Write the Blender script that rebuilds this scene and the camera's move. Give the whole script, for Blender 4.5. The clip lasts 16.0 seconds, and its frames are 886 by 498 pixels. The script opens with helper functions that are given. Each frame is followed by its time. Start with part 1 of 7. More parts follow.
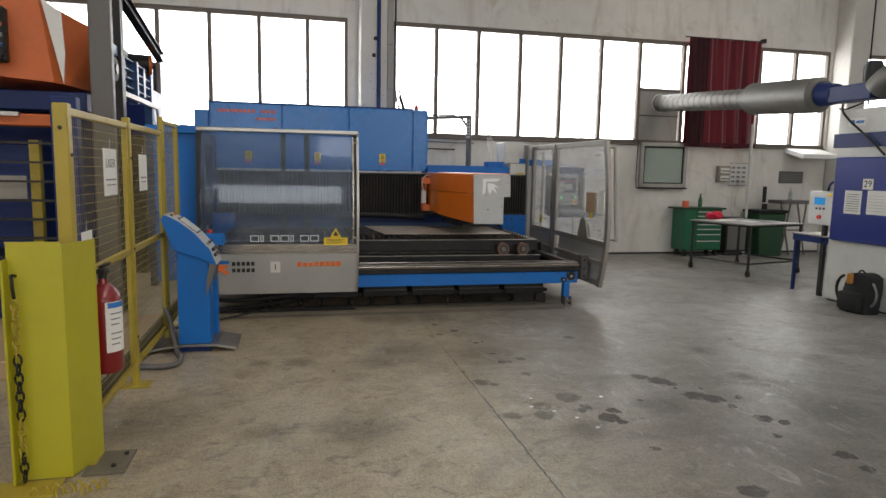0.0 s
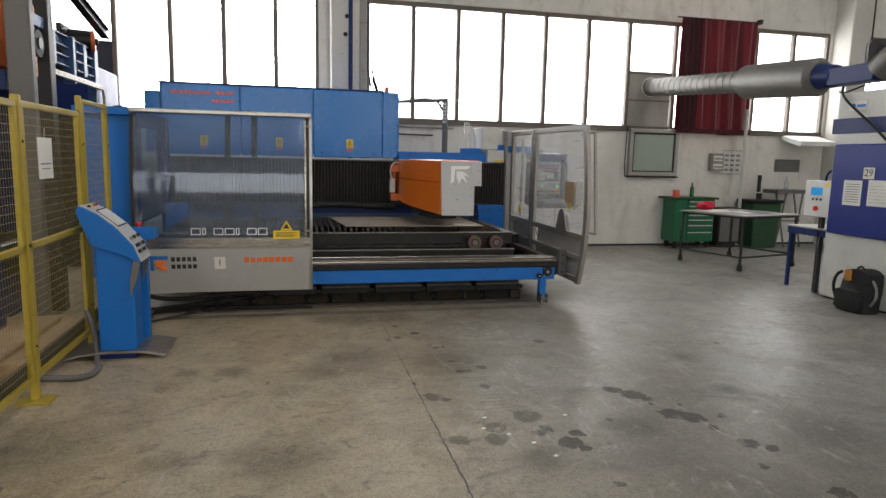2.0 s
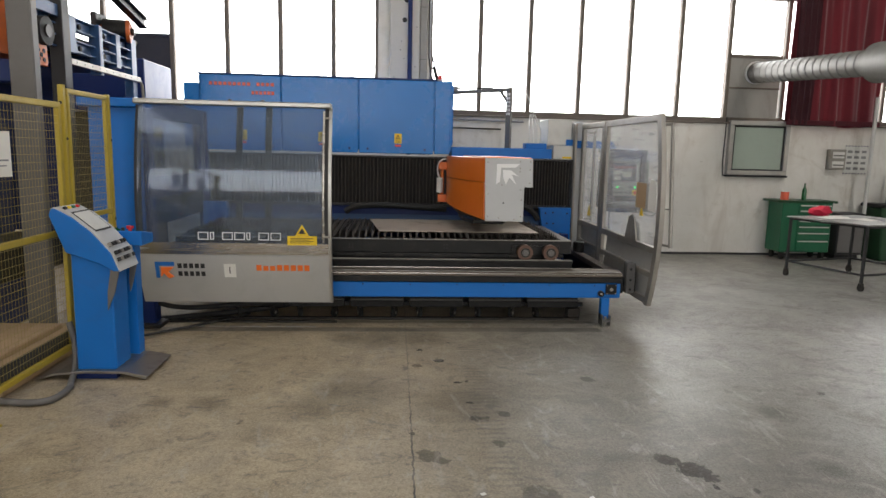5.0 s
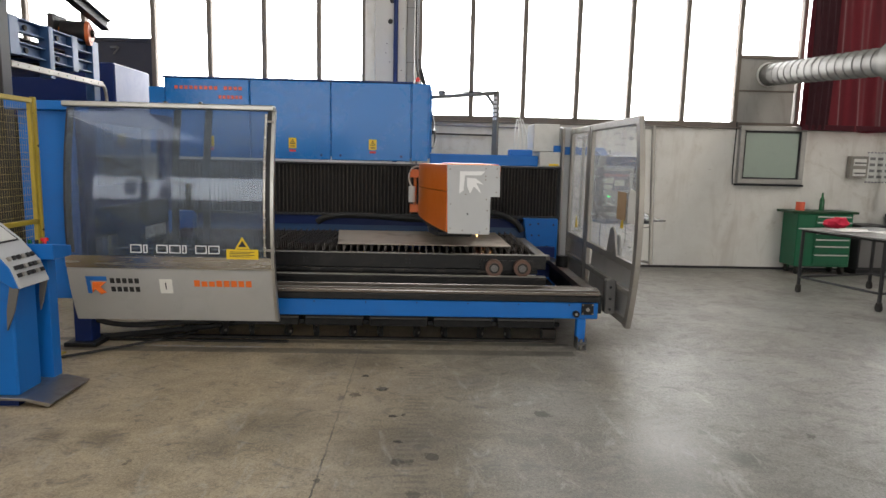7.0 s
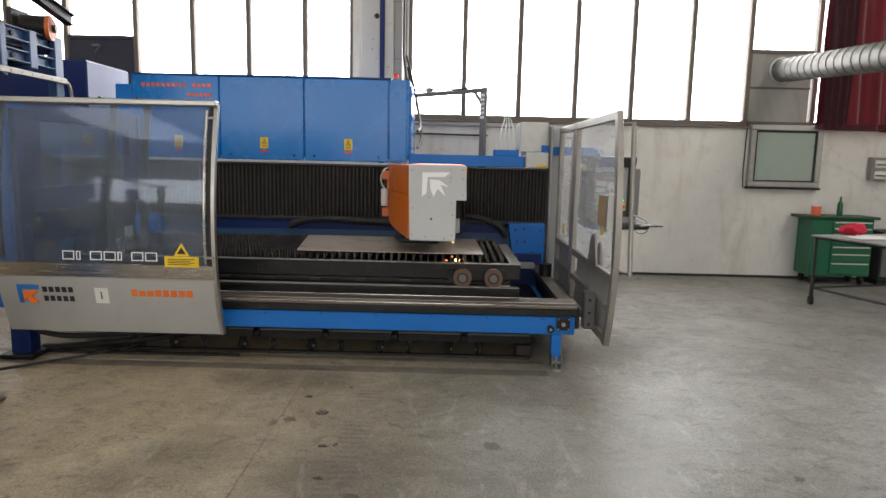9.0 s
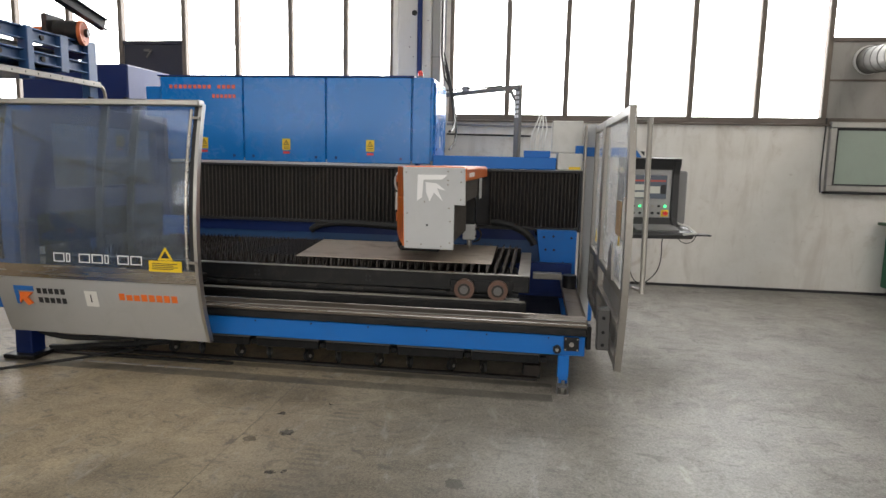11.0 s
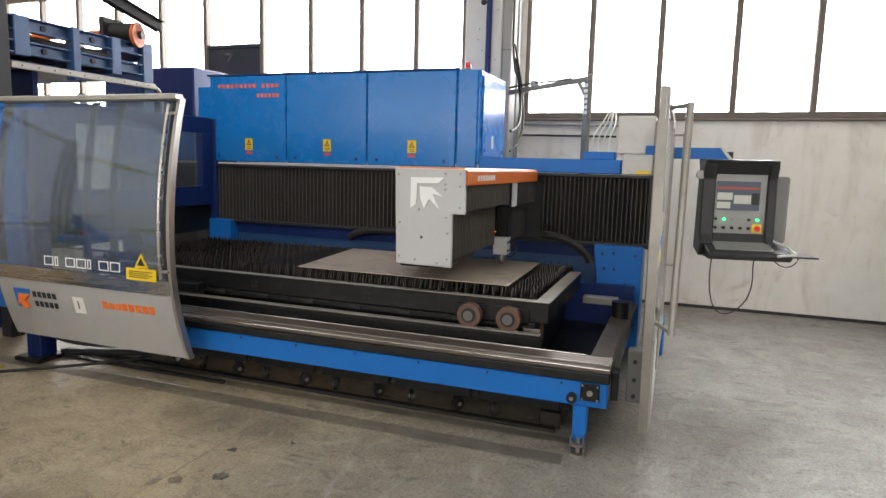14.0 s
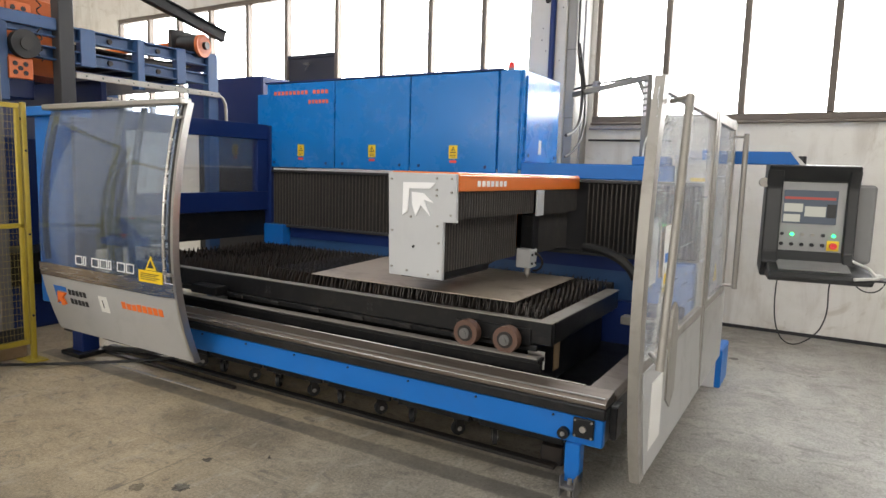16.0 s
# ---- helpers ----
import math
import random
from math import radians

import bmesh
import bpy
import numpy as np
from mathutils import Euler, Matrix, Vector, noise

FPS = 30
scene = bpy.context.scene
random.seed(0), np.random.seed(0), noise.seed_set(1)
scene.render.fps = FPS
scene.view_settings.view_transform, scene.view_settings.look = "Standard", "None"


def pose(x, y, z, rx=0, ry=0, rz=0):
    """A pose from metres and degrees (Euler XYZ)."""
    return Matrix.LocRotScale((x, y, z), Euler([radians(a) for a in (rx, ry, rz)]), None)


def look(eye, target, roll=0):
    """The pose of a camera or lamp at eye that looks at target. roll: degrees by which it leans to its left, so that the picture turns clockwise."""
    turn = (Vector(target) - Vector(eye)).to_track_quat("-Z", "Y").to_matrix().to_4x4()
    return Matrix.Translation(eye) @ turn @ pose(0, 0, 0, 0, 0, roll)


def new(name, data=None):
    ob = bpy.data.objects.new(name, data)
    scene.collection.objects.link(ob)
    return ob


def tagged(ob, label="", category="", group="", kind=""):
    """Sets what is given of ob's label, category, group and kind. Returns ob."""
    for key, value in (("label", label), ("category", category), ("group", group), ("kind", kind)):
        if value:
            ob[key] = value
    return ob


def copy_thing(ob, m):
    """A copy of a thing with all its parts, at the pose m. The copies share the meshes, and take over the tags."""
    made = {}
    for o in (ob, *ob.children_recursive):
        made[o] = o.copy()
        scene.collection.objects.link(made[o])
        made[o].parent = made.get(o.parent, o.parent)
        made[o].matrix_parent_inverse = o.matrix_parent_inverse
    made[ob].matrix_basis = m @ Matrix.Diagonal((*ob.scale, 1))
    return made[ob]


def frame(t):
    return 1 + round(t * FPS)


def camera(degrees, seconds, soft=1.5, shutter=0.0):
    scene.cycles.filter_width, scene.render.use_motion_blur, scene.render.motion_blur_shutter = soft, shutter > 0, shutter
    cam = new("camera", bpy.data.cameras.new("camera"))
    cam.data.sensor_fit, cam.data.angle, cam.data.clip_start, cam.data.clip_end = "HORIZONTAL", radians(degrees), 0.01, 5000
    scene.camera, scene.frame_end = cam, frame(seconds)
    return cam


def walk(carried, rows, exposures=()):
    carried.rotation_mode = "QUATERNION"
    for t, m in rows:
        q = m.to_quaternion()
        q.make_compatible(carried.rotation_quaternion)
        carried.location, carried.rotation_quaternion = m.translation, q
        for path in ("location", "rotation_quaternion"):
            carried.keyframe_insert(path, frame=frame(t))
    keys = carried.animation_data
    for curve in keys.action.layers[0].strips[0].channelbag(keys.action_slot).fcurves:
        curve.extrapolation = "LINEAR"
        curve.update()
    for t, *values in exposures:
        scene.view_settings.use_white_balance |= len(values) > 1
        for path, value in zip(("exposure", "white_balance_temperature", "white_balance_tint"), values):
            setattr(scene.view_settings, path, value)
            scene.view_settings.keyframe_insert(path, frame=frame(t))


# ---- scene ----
cam = camera(69.3, 16.0)
METRES, EYE, TILT, LEAN, TURN = 5.827, 1.55, 0.0, 0.0, -12.9
ROWS = [
    (0.0, 0.0, 0.0, 0.0, 0.14, -7.01, -1.1),
    (0.5, 0.0212, 0.0217, -0.0018, -0.05, -7.28, -1.26),
    (1.0, 0.0327, 0.0493, -0.0018, -0.04, -7.65, -1.27),
    (1.5, 0.0406, 0.0741, 0.0007, -0.03, -7.93, -1.35),
    (2.0, 0.0573, 0.098, -0.0003, -0.08, -8.1, -1.25),
    (2.5, 0.0832, 0.1232, 0.0002, 0.48, -8.23, -1.21),
    (3.0, 0.0988, 0.1438, -0.0017, 1.89, -8.43, -1.34),
    (3.5, 0.1077, 0.1782, -0.001, 3.75, -8.58, -1.36),
    (4.0, 0.1186, 0.2051, 0.0005, 5.4, -8.74, -1.35),
    (6.5, 0.1969, 0.3339, 0.0031, 11.48, -8.19, -1.32),
    (7.0, 0.2253, 0.355, 0.0012, 11.27, -7.96, -1.28),
    (7.5, 0.2441, 0.3736, -0.0015, 11.19, -7.85, -1.33),
    (8.0, 0.2524, 0.4031, -0.0016, 11.21, -7.83, -1.43),
    (8.5, 0.2631, 0.4268, -0.0009, 11.85, -7.79, -1.39),
    (9.0, 0.2898, 0.4463, -0.0005, 13.46, -7.77, -1.31),
    (11.5, 0.3891, 0.5698, 0.0003, 23.49, -7.64, -1.38),
    (12.0, 0.3999, 0.6007, -0.0015, 25.96, -7.6, -1.5),
    (12.5, 0.4038, 0.634, 0.0011, 27.92, -7.62, -1.48),
    (13.0, 0.4158, 0.6594, -0.0006, 29.13, -7.5, -1.41),
    (13.5, 0.4387, 0.6939, -0.0017, 30.98, -7.39, -1.42),
    (14.0, 0.4511, 0.7207, -0.0028, 33.31, -7.39, -1.49),
    (14.5, 0.4597, 0.7525, -0.0004, 35.85, -7.33, -1.54),
    (15.0, 0.4721, 0.7769, -0.0001, 38.27, -7.11, -1.52),
    (15.5, 0.4971, 0.8066, -0.0025, 40.76, -6.93, -1.51),
    (16.0, 0.5131, 0.832, -0.0042, 43.78, -6.87, -1.68),
]
walk(cam, [(t, pose(0, 0, EYE, TILT, LEAN, TURN) @ pose(METRES * x, METRES * y, METRES * z, 90 + pitch, roll, yaw)) for t, x, y, z, yaw, pitch, roll in ROWS],
     exposures=[(0.0, -0.33), (4.0, -0.1), (8.0, 0.06), (11.5, 0.12), (13.5, 0.34), (16.0, 0.56)])

# ---------- world and light ----------
world = bpy.data.worlds.new("overcast_sky")
scene.world = world
world.use_nodes = True
wn = world.node_tree
wn.nodes.clear()
sky = wn.nodes.new("ShaderNodeTexSky")
sky.sky_type = "NISHITA"
sky.sun_disc = False
sky.sun_elevation = radians(40)
sky.sun_rotation = radians(150)
sky.air_density, sky.dust_density = 1.0, 4.0
wbg = wn.nodes.new("ShaderNodeBackground")
wbg.inputs["Strength"].default_value = 0.12
wout = wn.nodes.new("ShaderNodeOutputWorld")
wn.links.new(sky.outputs[0], wbg.inputs["Color"])
wn.links.new(wbg.outputs[0], wout.inputs["Surface"])

SKY_GLOW = 8.5          # white overcast sky behind the panes
WINDOW_POWER = 300      # sky light through each band of windows
ROOF_POWER = 165        # added fill light through each unseen roof opening
scene.view_settings.exposure = 0.0


def window_lamp(name, centre, target, sx, sy, power, colour=(1.0, 0.985, 0.96)):
    """Sky light in an opening of the hall."""
    data = bpy.data.lights.new(name, "AREA")
    data.shape, data.size, data.size_y = "RECTANGLE", sx, sy
    data.energy, data.color = power, colour
    ob = new(name, data)
    ob.matrix_world = look(centre, target)
    return ob


# ---------- materials ----------
MATS = {}


def nodes_of(name):
    m = bpy.data.materials.new(name)
    m.use_nodes = True
    t = m.node_tree
    t.nodes.clear()
    out = t.nodes.new("ShaderNodeOutputMaterial")
    bs = t.nodes.new("ShaderNodeBsdfPrincipled")
    t.links.new(bs.outputs[0], out.inputs["Surface"])
    return m, t, bs, out


def noise_node(t, scale, detail=4.0, rough=0.55, vec=None, dist=0.0):
    n = t.nodes.new("ShaderNodeTexNoise")
    n.inputs["Scale"].default_value = scale
    n.inputs["Detail"].default_value = detail
    n.inputs["Roughness"].default_value = rough
    n.inputs["Distortion"].default_value = dist
    if vec is not None:
        t.links.new(vec, n.inputs["Vector"])
    return n


def ramp(t, src, lo, hi, a=(0, 0, 0, 1), b=(1, 1, 1, 1)):
    r = t.nodes.new("ShaderNodeValToRGB")
    r.color_ramp.elements[0].position, r.color_ramp.elements[1].position = lo, hi
    r.color_ramp.elements[0].color, r.color_ramp.elements[1].color = a, b
    t.links.new(src, r.inputs["Fac"])
    return r


def mixc(t, fac, a, b, mode="MIX"):
    m = t.nodes.new("ShaderNodeMix")
    m.data_type, m.blend_type = "RGBA", mode
    for sock, v in ((m.inputs[0], fac), (m.inputs[6], a), (m.inputs[7], b)):
        if hasattr(v, "node"):
            t.links.new(v, sock)
        elif isinstance(v, (int, float)):
            sock.default_value = v
        else:
            sock.default_value = (*v[:3], 1)
    return m.outputs[2]


def maths(t, op, a, b=None, c=None):
    m = t.nodes.new("ShaderNodeMath")
    m.operation = op
    for i, v in enumerate((a, b, c)):
        if v is None:
            continue
        if hasattr(v, "node"):
            t.links.new(v, m.inputs[i])
        else:
            m.inputs[i].default_value = v
    return m.outputs[0]


def position(t):
    return t.nodes.new("ShaderNodeNewGeometry").outputs["Position"]


def stretched(t, vec, sx, sy, sz):
    m = t.nodes.new("ShaderNodeMapping")
    m.inputs["Scale"].default_value = (sx, sy, sz)
    t.links.new(vec, m.inputs["Vector"])
    return m.outputs[0]


def bump(t, bs, height, strength, distance=0.01):
    b = t.nodes.new("ShaderNodeBump")
    b.inputs["Strength"].default_value = strength
    b.inputs["Distance"].default_value = distance
    t.links.new(height, b.inputs["Height"])
    t.links.new(b.outputs[0], bs.inputs["Normal"])


def surface(name, colour, rough=0.5, metal=0.0, vary=0.12, dirt=0.15, dirt_colour=(0.09, 0.075, 0.06), grain=60.0, relief=0.08,
            coat=0.0, stretch=(1, 1, 1), blotch=1.7, spec=0.5):
    """Painted, moulded or bare surface: broad blotches, fine grain, a film of dirt and slight relief."""
    m, t, bs, _ = nodes_of(name)
    p = stretched(t, position(t), *stretch)
    broad = noise_node(t, blotch, 5, 0.6, p)
    fine = noise_node(t, grain, 3, 0.6, p)
    c0 = tuple(max(0.0, c * (1 - vary)) for c in colour)
    c1 = tuple(min(1.0, c * (1 + vary)) for c in colour)
    base = mixc(t, broad.outputs[0], c0, c1)
    base = mixc(t, maths(t, "MULTIPLY", fine.outputs[0], 0.25), base, c0)
    smear = noise_node(t, blotch * 3.1, 8, 0.7, p, 0.6)
    mask = ramp(t, smear.outputs[0], 0.5, 0.8)
    base = mixc(t, maths(t, "MULTIPLY", mask.outputs[0], dirt), base, dirt_colour)
    t.links.new(base, bs.inputs["Base Color"])
    r = maths(t, "MULTIPLY_ADD", broad.outputs[0], 0.22, rough - 0.11)
    r = maths(t, "MULTIPLY_ADD", mask.outputs[0], 0.15, r)
    t.links.new(r, bs.inputs["Roughness"])
    bs.inputs["Metallic"].default_value = metal
    bs.inputs["Coat Weight"].default_value = coat
    bs.inputs["Coat Roughness"].default_value = 0.12
    bs.inputs["Specular IOR Level"].default_value = spec
    if relief:
        bump(t, bs, fine.outputs[0], relief, 0.004)
    MATS[name] = m
    return m


def glowing(name, colour, strength):
    m, t, bs, out = nodes_of(name)
    t.nodes.remove(bs)
    e = t.nodes.new("ShaderNodeEmission")
    e.inputs["Color"].default_value = (*colour, 1)
    e.inputs["Strength"].default_value = strength
    t.links.new(e.outputs[0], out.inputs["Surface"])
    MATS[name] = m
    return m


def clear_sheet(name, tint, haze, gloss=0.16, rough=0.05, haze_colour=(0.45, 0.5, 0.58), streak=0.5, sheen=0.30):
    """Thin clear plastic or glass: see-through, with a scratched, dusty film and mirror gloss."""
    m, t, bs, out = nodes_of(name)
    t.nodes.remove(bs)
    p = position(t)
    clear = t.nodes.new("ShaderNodeBsdfTransparent")
    clear.inputs[0].default_value = (*tint, 1)
    film = t.nodes.new("ShaderNodeBsdfDiffuse")
    film.inputs[0].default_value = (*haze_colour, 1)
    shine = t.nodes.new("ShaderNodeBsdfGlossy")
    shine.inputs["Roughness"].default_value = rough
    shine.inputs["Color"].default_value = (0.9, 0.93, 1.0, 1)
    back = t.nodes.new("ShaderNodeBsdfTranslucent")
    back.inputs[0].default_value = (*haze_colour, 1)
    both = t.nodes.new("ShaderNodeMixShader")
    both.inputs[0].default_value = 0.5
    t.links.new(film.outputs[0], both.inputs[1])
    t.links.new(back.outputs[0], both.inputs[2])
    wipe = noise_node(t, 2.3, 7, 0.65, stretched(t, p, 0.7, 0.7, 2.6), 0.8)
    scratch = noise_node(t, 26, 5, 0.75, stretched(t, p, 1.6, 1.6, 0.25))
    w = ramp(t, wipe.outputs[0], 0.35, 0.8)
    s = ramp(t, scratch.outputs[0], 0.58, 0.78)
    fac = maths(t, "MULTIPLY_ADD", w.outputs[0], haze * streak, haze * (1 - 0.5 * streak))
    fac = maths(t, "MULTIPLY_ADD", s.outputs[0], haze * 0.5, fac)
    rub = noise_node(t, 11, 6, 0.7, stretched(t, p, 0.35, 0.35, 4.0), 0.6)
    nick = noise_node(t, 34, 4, 0.7, stretched(t, p, 0.6, 0.6, 2.0), 1.0)
    fac = maths(t, "MULTIPLY_ADD", ramp(t, rub.outputs[0], 0.56, 0.70).outputs[0], 0.20, fac)
    fac = maths(t, "MULTIPLY_ADD", ramp(t, nick.outputs[0], 0.65, 0.71).outputs[0], 0.40, fac)
    one = t.nodes.new("ShaderNodeMixShader")
    t.links.new(fac, one.inputs[0])
    t.links.new(clear.outputs[0], one.inputs[1])
    t.links.new(both.outputs[0], one.inputs[2])
    fres = t.nodes.new("ShaderNodeFresnel")
    fres.inputs["IOR"].default_value = 1.45
    two = t.nodes.new("ShaderNodeMixShader")
    t.links.new(maths(t, "MULTIPLY_ADD", fres.outputs[0], sheen, gloss * 0.4), two.inputs[0])
    t.links.new(one.outputs[0], two.inputs[1])
    t.links.new(shine.outputs[0], two.inputs[2])
    t.links.new(two.outputs[0], out.inputs["Surface"])
    MATS[name] = m
    return m


BLUE = surface("bright_blue_paint", (0.006, 0.14, 0.49), 0.42, vary=0.12, dirt=0.16, relief=0.03, spec=0.35)
CABBLUE = surface("satin_blue_paint", (0.004, 0.165, 0.53), 0.27, vary=0.07, dirt=0.05, relief=0.015, coat=0.12, spec=0.42)
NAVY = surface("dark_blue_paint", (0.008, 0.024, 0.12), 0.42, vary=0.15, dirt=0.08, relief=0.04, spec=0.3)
STEELBLUE = surface("worn_steel_blue_paint", (0.026, 0.078, 0.20), 0.42, vary=0.25, dirt=0.3, relief=0.06)
GREYPAINT = surface("light_grey_metallic_paint", (0.43, 0.43, 0.42), 0.40, 0.15, vary=0.08, dirt=0.12, relief=0.03)
PLATEGREY = surface("pale_grey_paint", (0.48, 0.49, 0.495), 0.45, vary=0.05, dirt=0.08, relief=0.03)
MIDGREY = surface("mid_grey_paint", (0.13, 0.125, 0.12), 0.5, vary=0.1, dirt=0.15, relief=0.04)
DARKGREY = surface("dark_grey_paint", (0.030, 0.030, 0.032), 0.5, vary=0.15, dirt=0.2, relief=0.05, spec=0.35)
ORANGE = surface("orange_paint", (0.74, 0.17, 0.012), 0.33, vary=0.06, dirt=0.05, relief=0.02, coat=0.3)
RUSTORANGE = surface("worn_orange_paint", (0.58, 0.135, 0.03), 0.5, vary=0.18, dirt=0.3, relief=0.08)
BLACK = surface("black_paint", (0.008, 0.008, 0.0085), 0.38, vary=0.35, dirt=0.55, dirt_colour=(0.045, 0.038, 0.033), relief=0.12, spec=0.32, blotch=3.5)
RUBBER = surface("black_rubber", (0.015, 0.015, 0.015), 0.7, vary=0.2, dirt=0.3, relief=0.1)
BELLOWS = surface("dusty_black_bellows_cloth", (0.017, 0.0155, 0.0145), 0.62, vary=0.35, dirt=0.6, dirt_colour=(0.075, 0.062, 0.05), grain=90, relief=0.2,
                  stretch=(1, 1, 0.5), blotch=2.5)
STEEL = surface("worn_bare_steel", (0.36, 0.34, 0.32), 0.34, 0.9, vary=0.2, dirt=0.5, dirt_colour=(0.10, 0.08, 0.06), relief=0.06)
DARKSTEEL = surface("burnt_dark_steel", (0.034, 0.031, 0.029), 0.45, 0.5, vary=0.35, dirt=0.5, dirt_colour=(0.06, 0.037, 0.022), relief=0.15)
SLATSTEEL = surface("slag_crusted_slat_steel", (0.055, 0.048, 0.043), 0.28, 0.55, vary=0.7, dirt=0.7, dirt_colour=(0.07, 0.035, 0.018), relief=0.25, grain=140)
ALU = surface("brushed_aluminium", (0.44, 0.43, 0.41), 0.34, 0.85, vary=0.12, dirt=0.25, relief=0.03)
DULLALU = surface("dull_grey_aluminium", (0.32, 0.30, 0.27), 0.42, 0.4, vary=0.2, dirt=0.4, relief=0.05)
RIMSTEEL = surface("oily_dark_rim_steel", (0.17, 0.14, 0.115), 0.36, 0.7, vary=0.25, dirt=0.5, dirt_colour=(0.07, 0.05, 0.035), relief=0.08, stretch=(0.4, 2, 2), blotch=3)
# pale brown that paints the highlights on the bellows folds
FOLDGLINT = surface("bellows_fold_highlight", (0.085, 0.074, 0.064), 0.6, vary=0.4, dirt=0.4, relief=0)
STAINLESS = surface("stainless_strip", (0.50, 0.48, 0.45), 0.25, 0.9, vary=0.1, dirt=0.15, relief=0.02, stretch=(0.3, 1, 3))
GALV = surface("galvanised_sheet", (0.175, 0.17, 0.158), 0.52, 0.6, vary=0.25, dirt=0.15, relief=0.04, blotch=6)
WHITE = surface("white_enamel", (0.72, 0.72, 0.70), 0.4, vary=0.05, dirt=0.15, relief=0.02)
OFFWHITE = surface("off_white_paint", (0.60, 0.60, 0.57), 0.5, vary=0.06, dirt=0.2, relief=0.03)
PAPER = surface("paper", (0.74, 0.73, 0.69), 0.8, vary=0.06, dirt=0.08, relief=0.04)
INK = surface("black_ink", (0.02, 0.02, 0.022), 0.7, vary=0.1, dirt=0.0, relief=0)
GREYINK = surface("grey_print", (0.25, 0.25, 0.27), 0.8, vary=0.15, dirt=0.0, relief=0)
YELLOW = surface("scuffed_yellow_paint", (0.40, 0.30, 0.03), 0.42, vary=0.14, dirt=0.3, dirt_colour=(0.12, 0.10, 0.05), relief=0.05)
GUARDYELLOW = surface("glossy_guard_yellow_paint", (0.43, 0.39, 0.02), 0.36, vary=0.08, dirt=0.12, dirt_colour=(0.2, 0.17, 0.03), relief=0.04)
MESHYELLOW = surface("yellow_wire_coating", (0.34, 0.27, 0.10), 0.5, vary=0.2, dirt=0.3, relief=0)
SIGNYELLOW = surface("yellow_sticker", (0.80, 0.55, 0.015), 0.4, vary=0.03, dirt=0.05, relief=0)
SIGNRED = surface("red_sticker", (0.75, 0.06, 0.05), 0.45, vary=0.05, dirt=0.0, relief=0)
LETTERRED = surface("salmon_red_print", (0.72, 0.12, 0.06), 0.5, vary=0.05, dirt=0.0, relief=0)
LETTERORANGE = surface("orange_print", (0.78, 0.16, 0.02), 0.45, vary=0.05, dirt=0.0, relief=0)
LETTERBLUE = surface("blue_print", (0.02, 0.16, 0.52), 0.45, vary=0.05, dirt=0.0, relief=0)
LETTERWHITE = surface("white_print", (0.82, 0.82, 0.82), 0.5, vary=0.03, dirt=0.0, relief=0)
RED = surface("glossy_red_paint", (0.21, 0.007, 0.009), 0.28, vary=0.08, dirt=0.08, relief=0.02, coat=0.4)
BRIGHTRED = surface("bright_red_cloth", (0.55, 0.015, 0.05), 0.8, vary=0.15, dirt=0.05, relief=0.15)
GREEN = surface("green_paint", (0.01, 0.13, 0.058), 0.38, vary=0.1, dirt=0.15, relief=0.04)
DARKGREEN = surface("dark_green_plastic", (0.012, 0.06, 0.022), 0.45, vary=0.1, dirt=0.15, relief=0.04)
GREENGLASS = surface("green_bottle_glass", (0.01, 0.11, 0.03), 0.12, vary=0.05, dirt=0.0, relief=0)
WHEELRIM = surface("worn_brown_wheel_tyre", (0.125, 0.066, 0.045), 0.6, vary=0.2, dirt=0.3, relief=0.15)
SHEETMETAL = surface("hot_rolled_sheet", (0.55, 0.475, 0.39), 0.36, 0.3, vary=0.3, dirt=0.85, dirt_colour=(0.17, 0.11, 0.065), relief=0.05, blotch=1.3)
WOOD = surface("pale_wood", (0.42, 0.29, 0.17), 0.6, vary=0.2, dirt=0.2, relief=0.1, stretch=(1, 6, 6))
CARDBOARD = surface("brown_cardboard", (0.36, 0.24, 0.13), 0.75, vary=0.1, dirt=0.1, relief=0.05)
FABRICBLACK = surface("black_nylon", (0.012, 0.012, 0.013), 0.75, vary=0.2, dirt=0.1, relief=0.3, grain=200)
PLASTICBLACK = surface("black_plastic", (0.016, 0.017, 0.018), 0.4, vary=0.1, dirt=0.1, relief=0.08, grain=150)
PLASTICGREY = surface("grey_plastic", (0.20, 0.20, 0.20), 0.45, vary=0.05, dirt=0.08, relief=0.05)
FRAMEBROWN = surface("weathered_window_steel", (0.14, 0.115, 0.095), 0.6, vary=0.2, dirt=0.4, relief=0.1)
FRAMEPANEL = surface("grey_blind_panel", (0.30, 0.29, 0.27), 0.6, vary=0.12, dirt=0.35, relief=0.05, stretch=(1, 1, 0.4))
PILLAR = surface("whitewashed_concrete", (0.58, 0.56, 0.52), 0.8, vary=0.08, dirt=0.2, dirt_colour=(0.3, 0.27, 0.22), relief=0.2)
SCREEN = glowing("lit_screen", (0.20, 0.22, 0.25), 0.38)
SCREENLIGHT = glowing("lit_screen_window", (0.80, 0.78, 0.66), 0.42)
SCREENRED = glowing("lit_screen_bar", (0.45, 0.12, 0.10), 0.6)
LAMPGREEN = glowing("green_lamp", (0.05, 1.0, 0.25), 2.5)
LAMPRED = surface("red_beacon_dome", (0.75, 0.03, 0.03), 0.25, vary=0.03, dirt=0.0, relief=0, coat=0.3)
LCD = glowing("blue_display", (0.05, 0.35, 0.75), 0.8)
SPARK = glowing("white_hot_metal", (1.0, 0.50, 0.18), 7.0)
EMBER = glowing("glowing_slag", (1.0, 0.24, 0.07), 2.6)
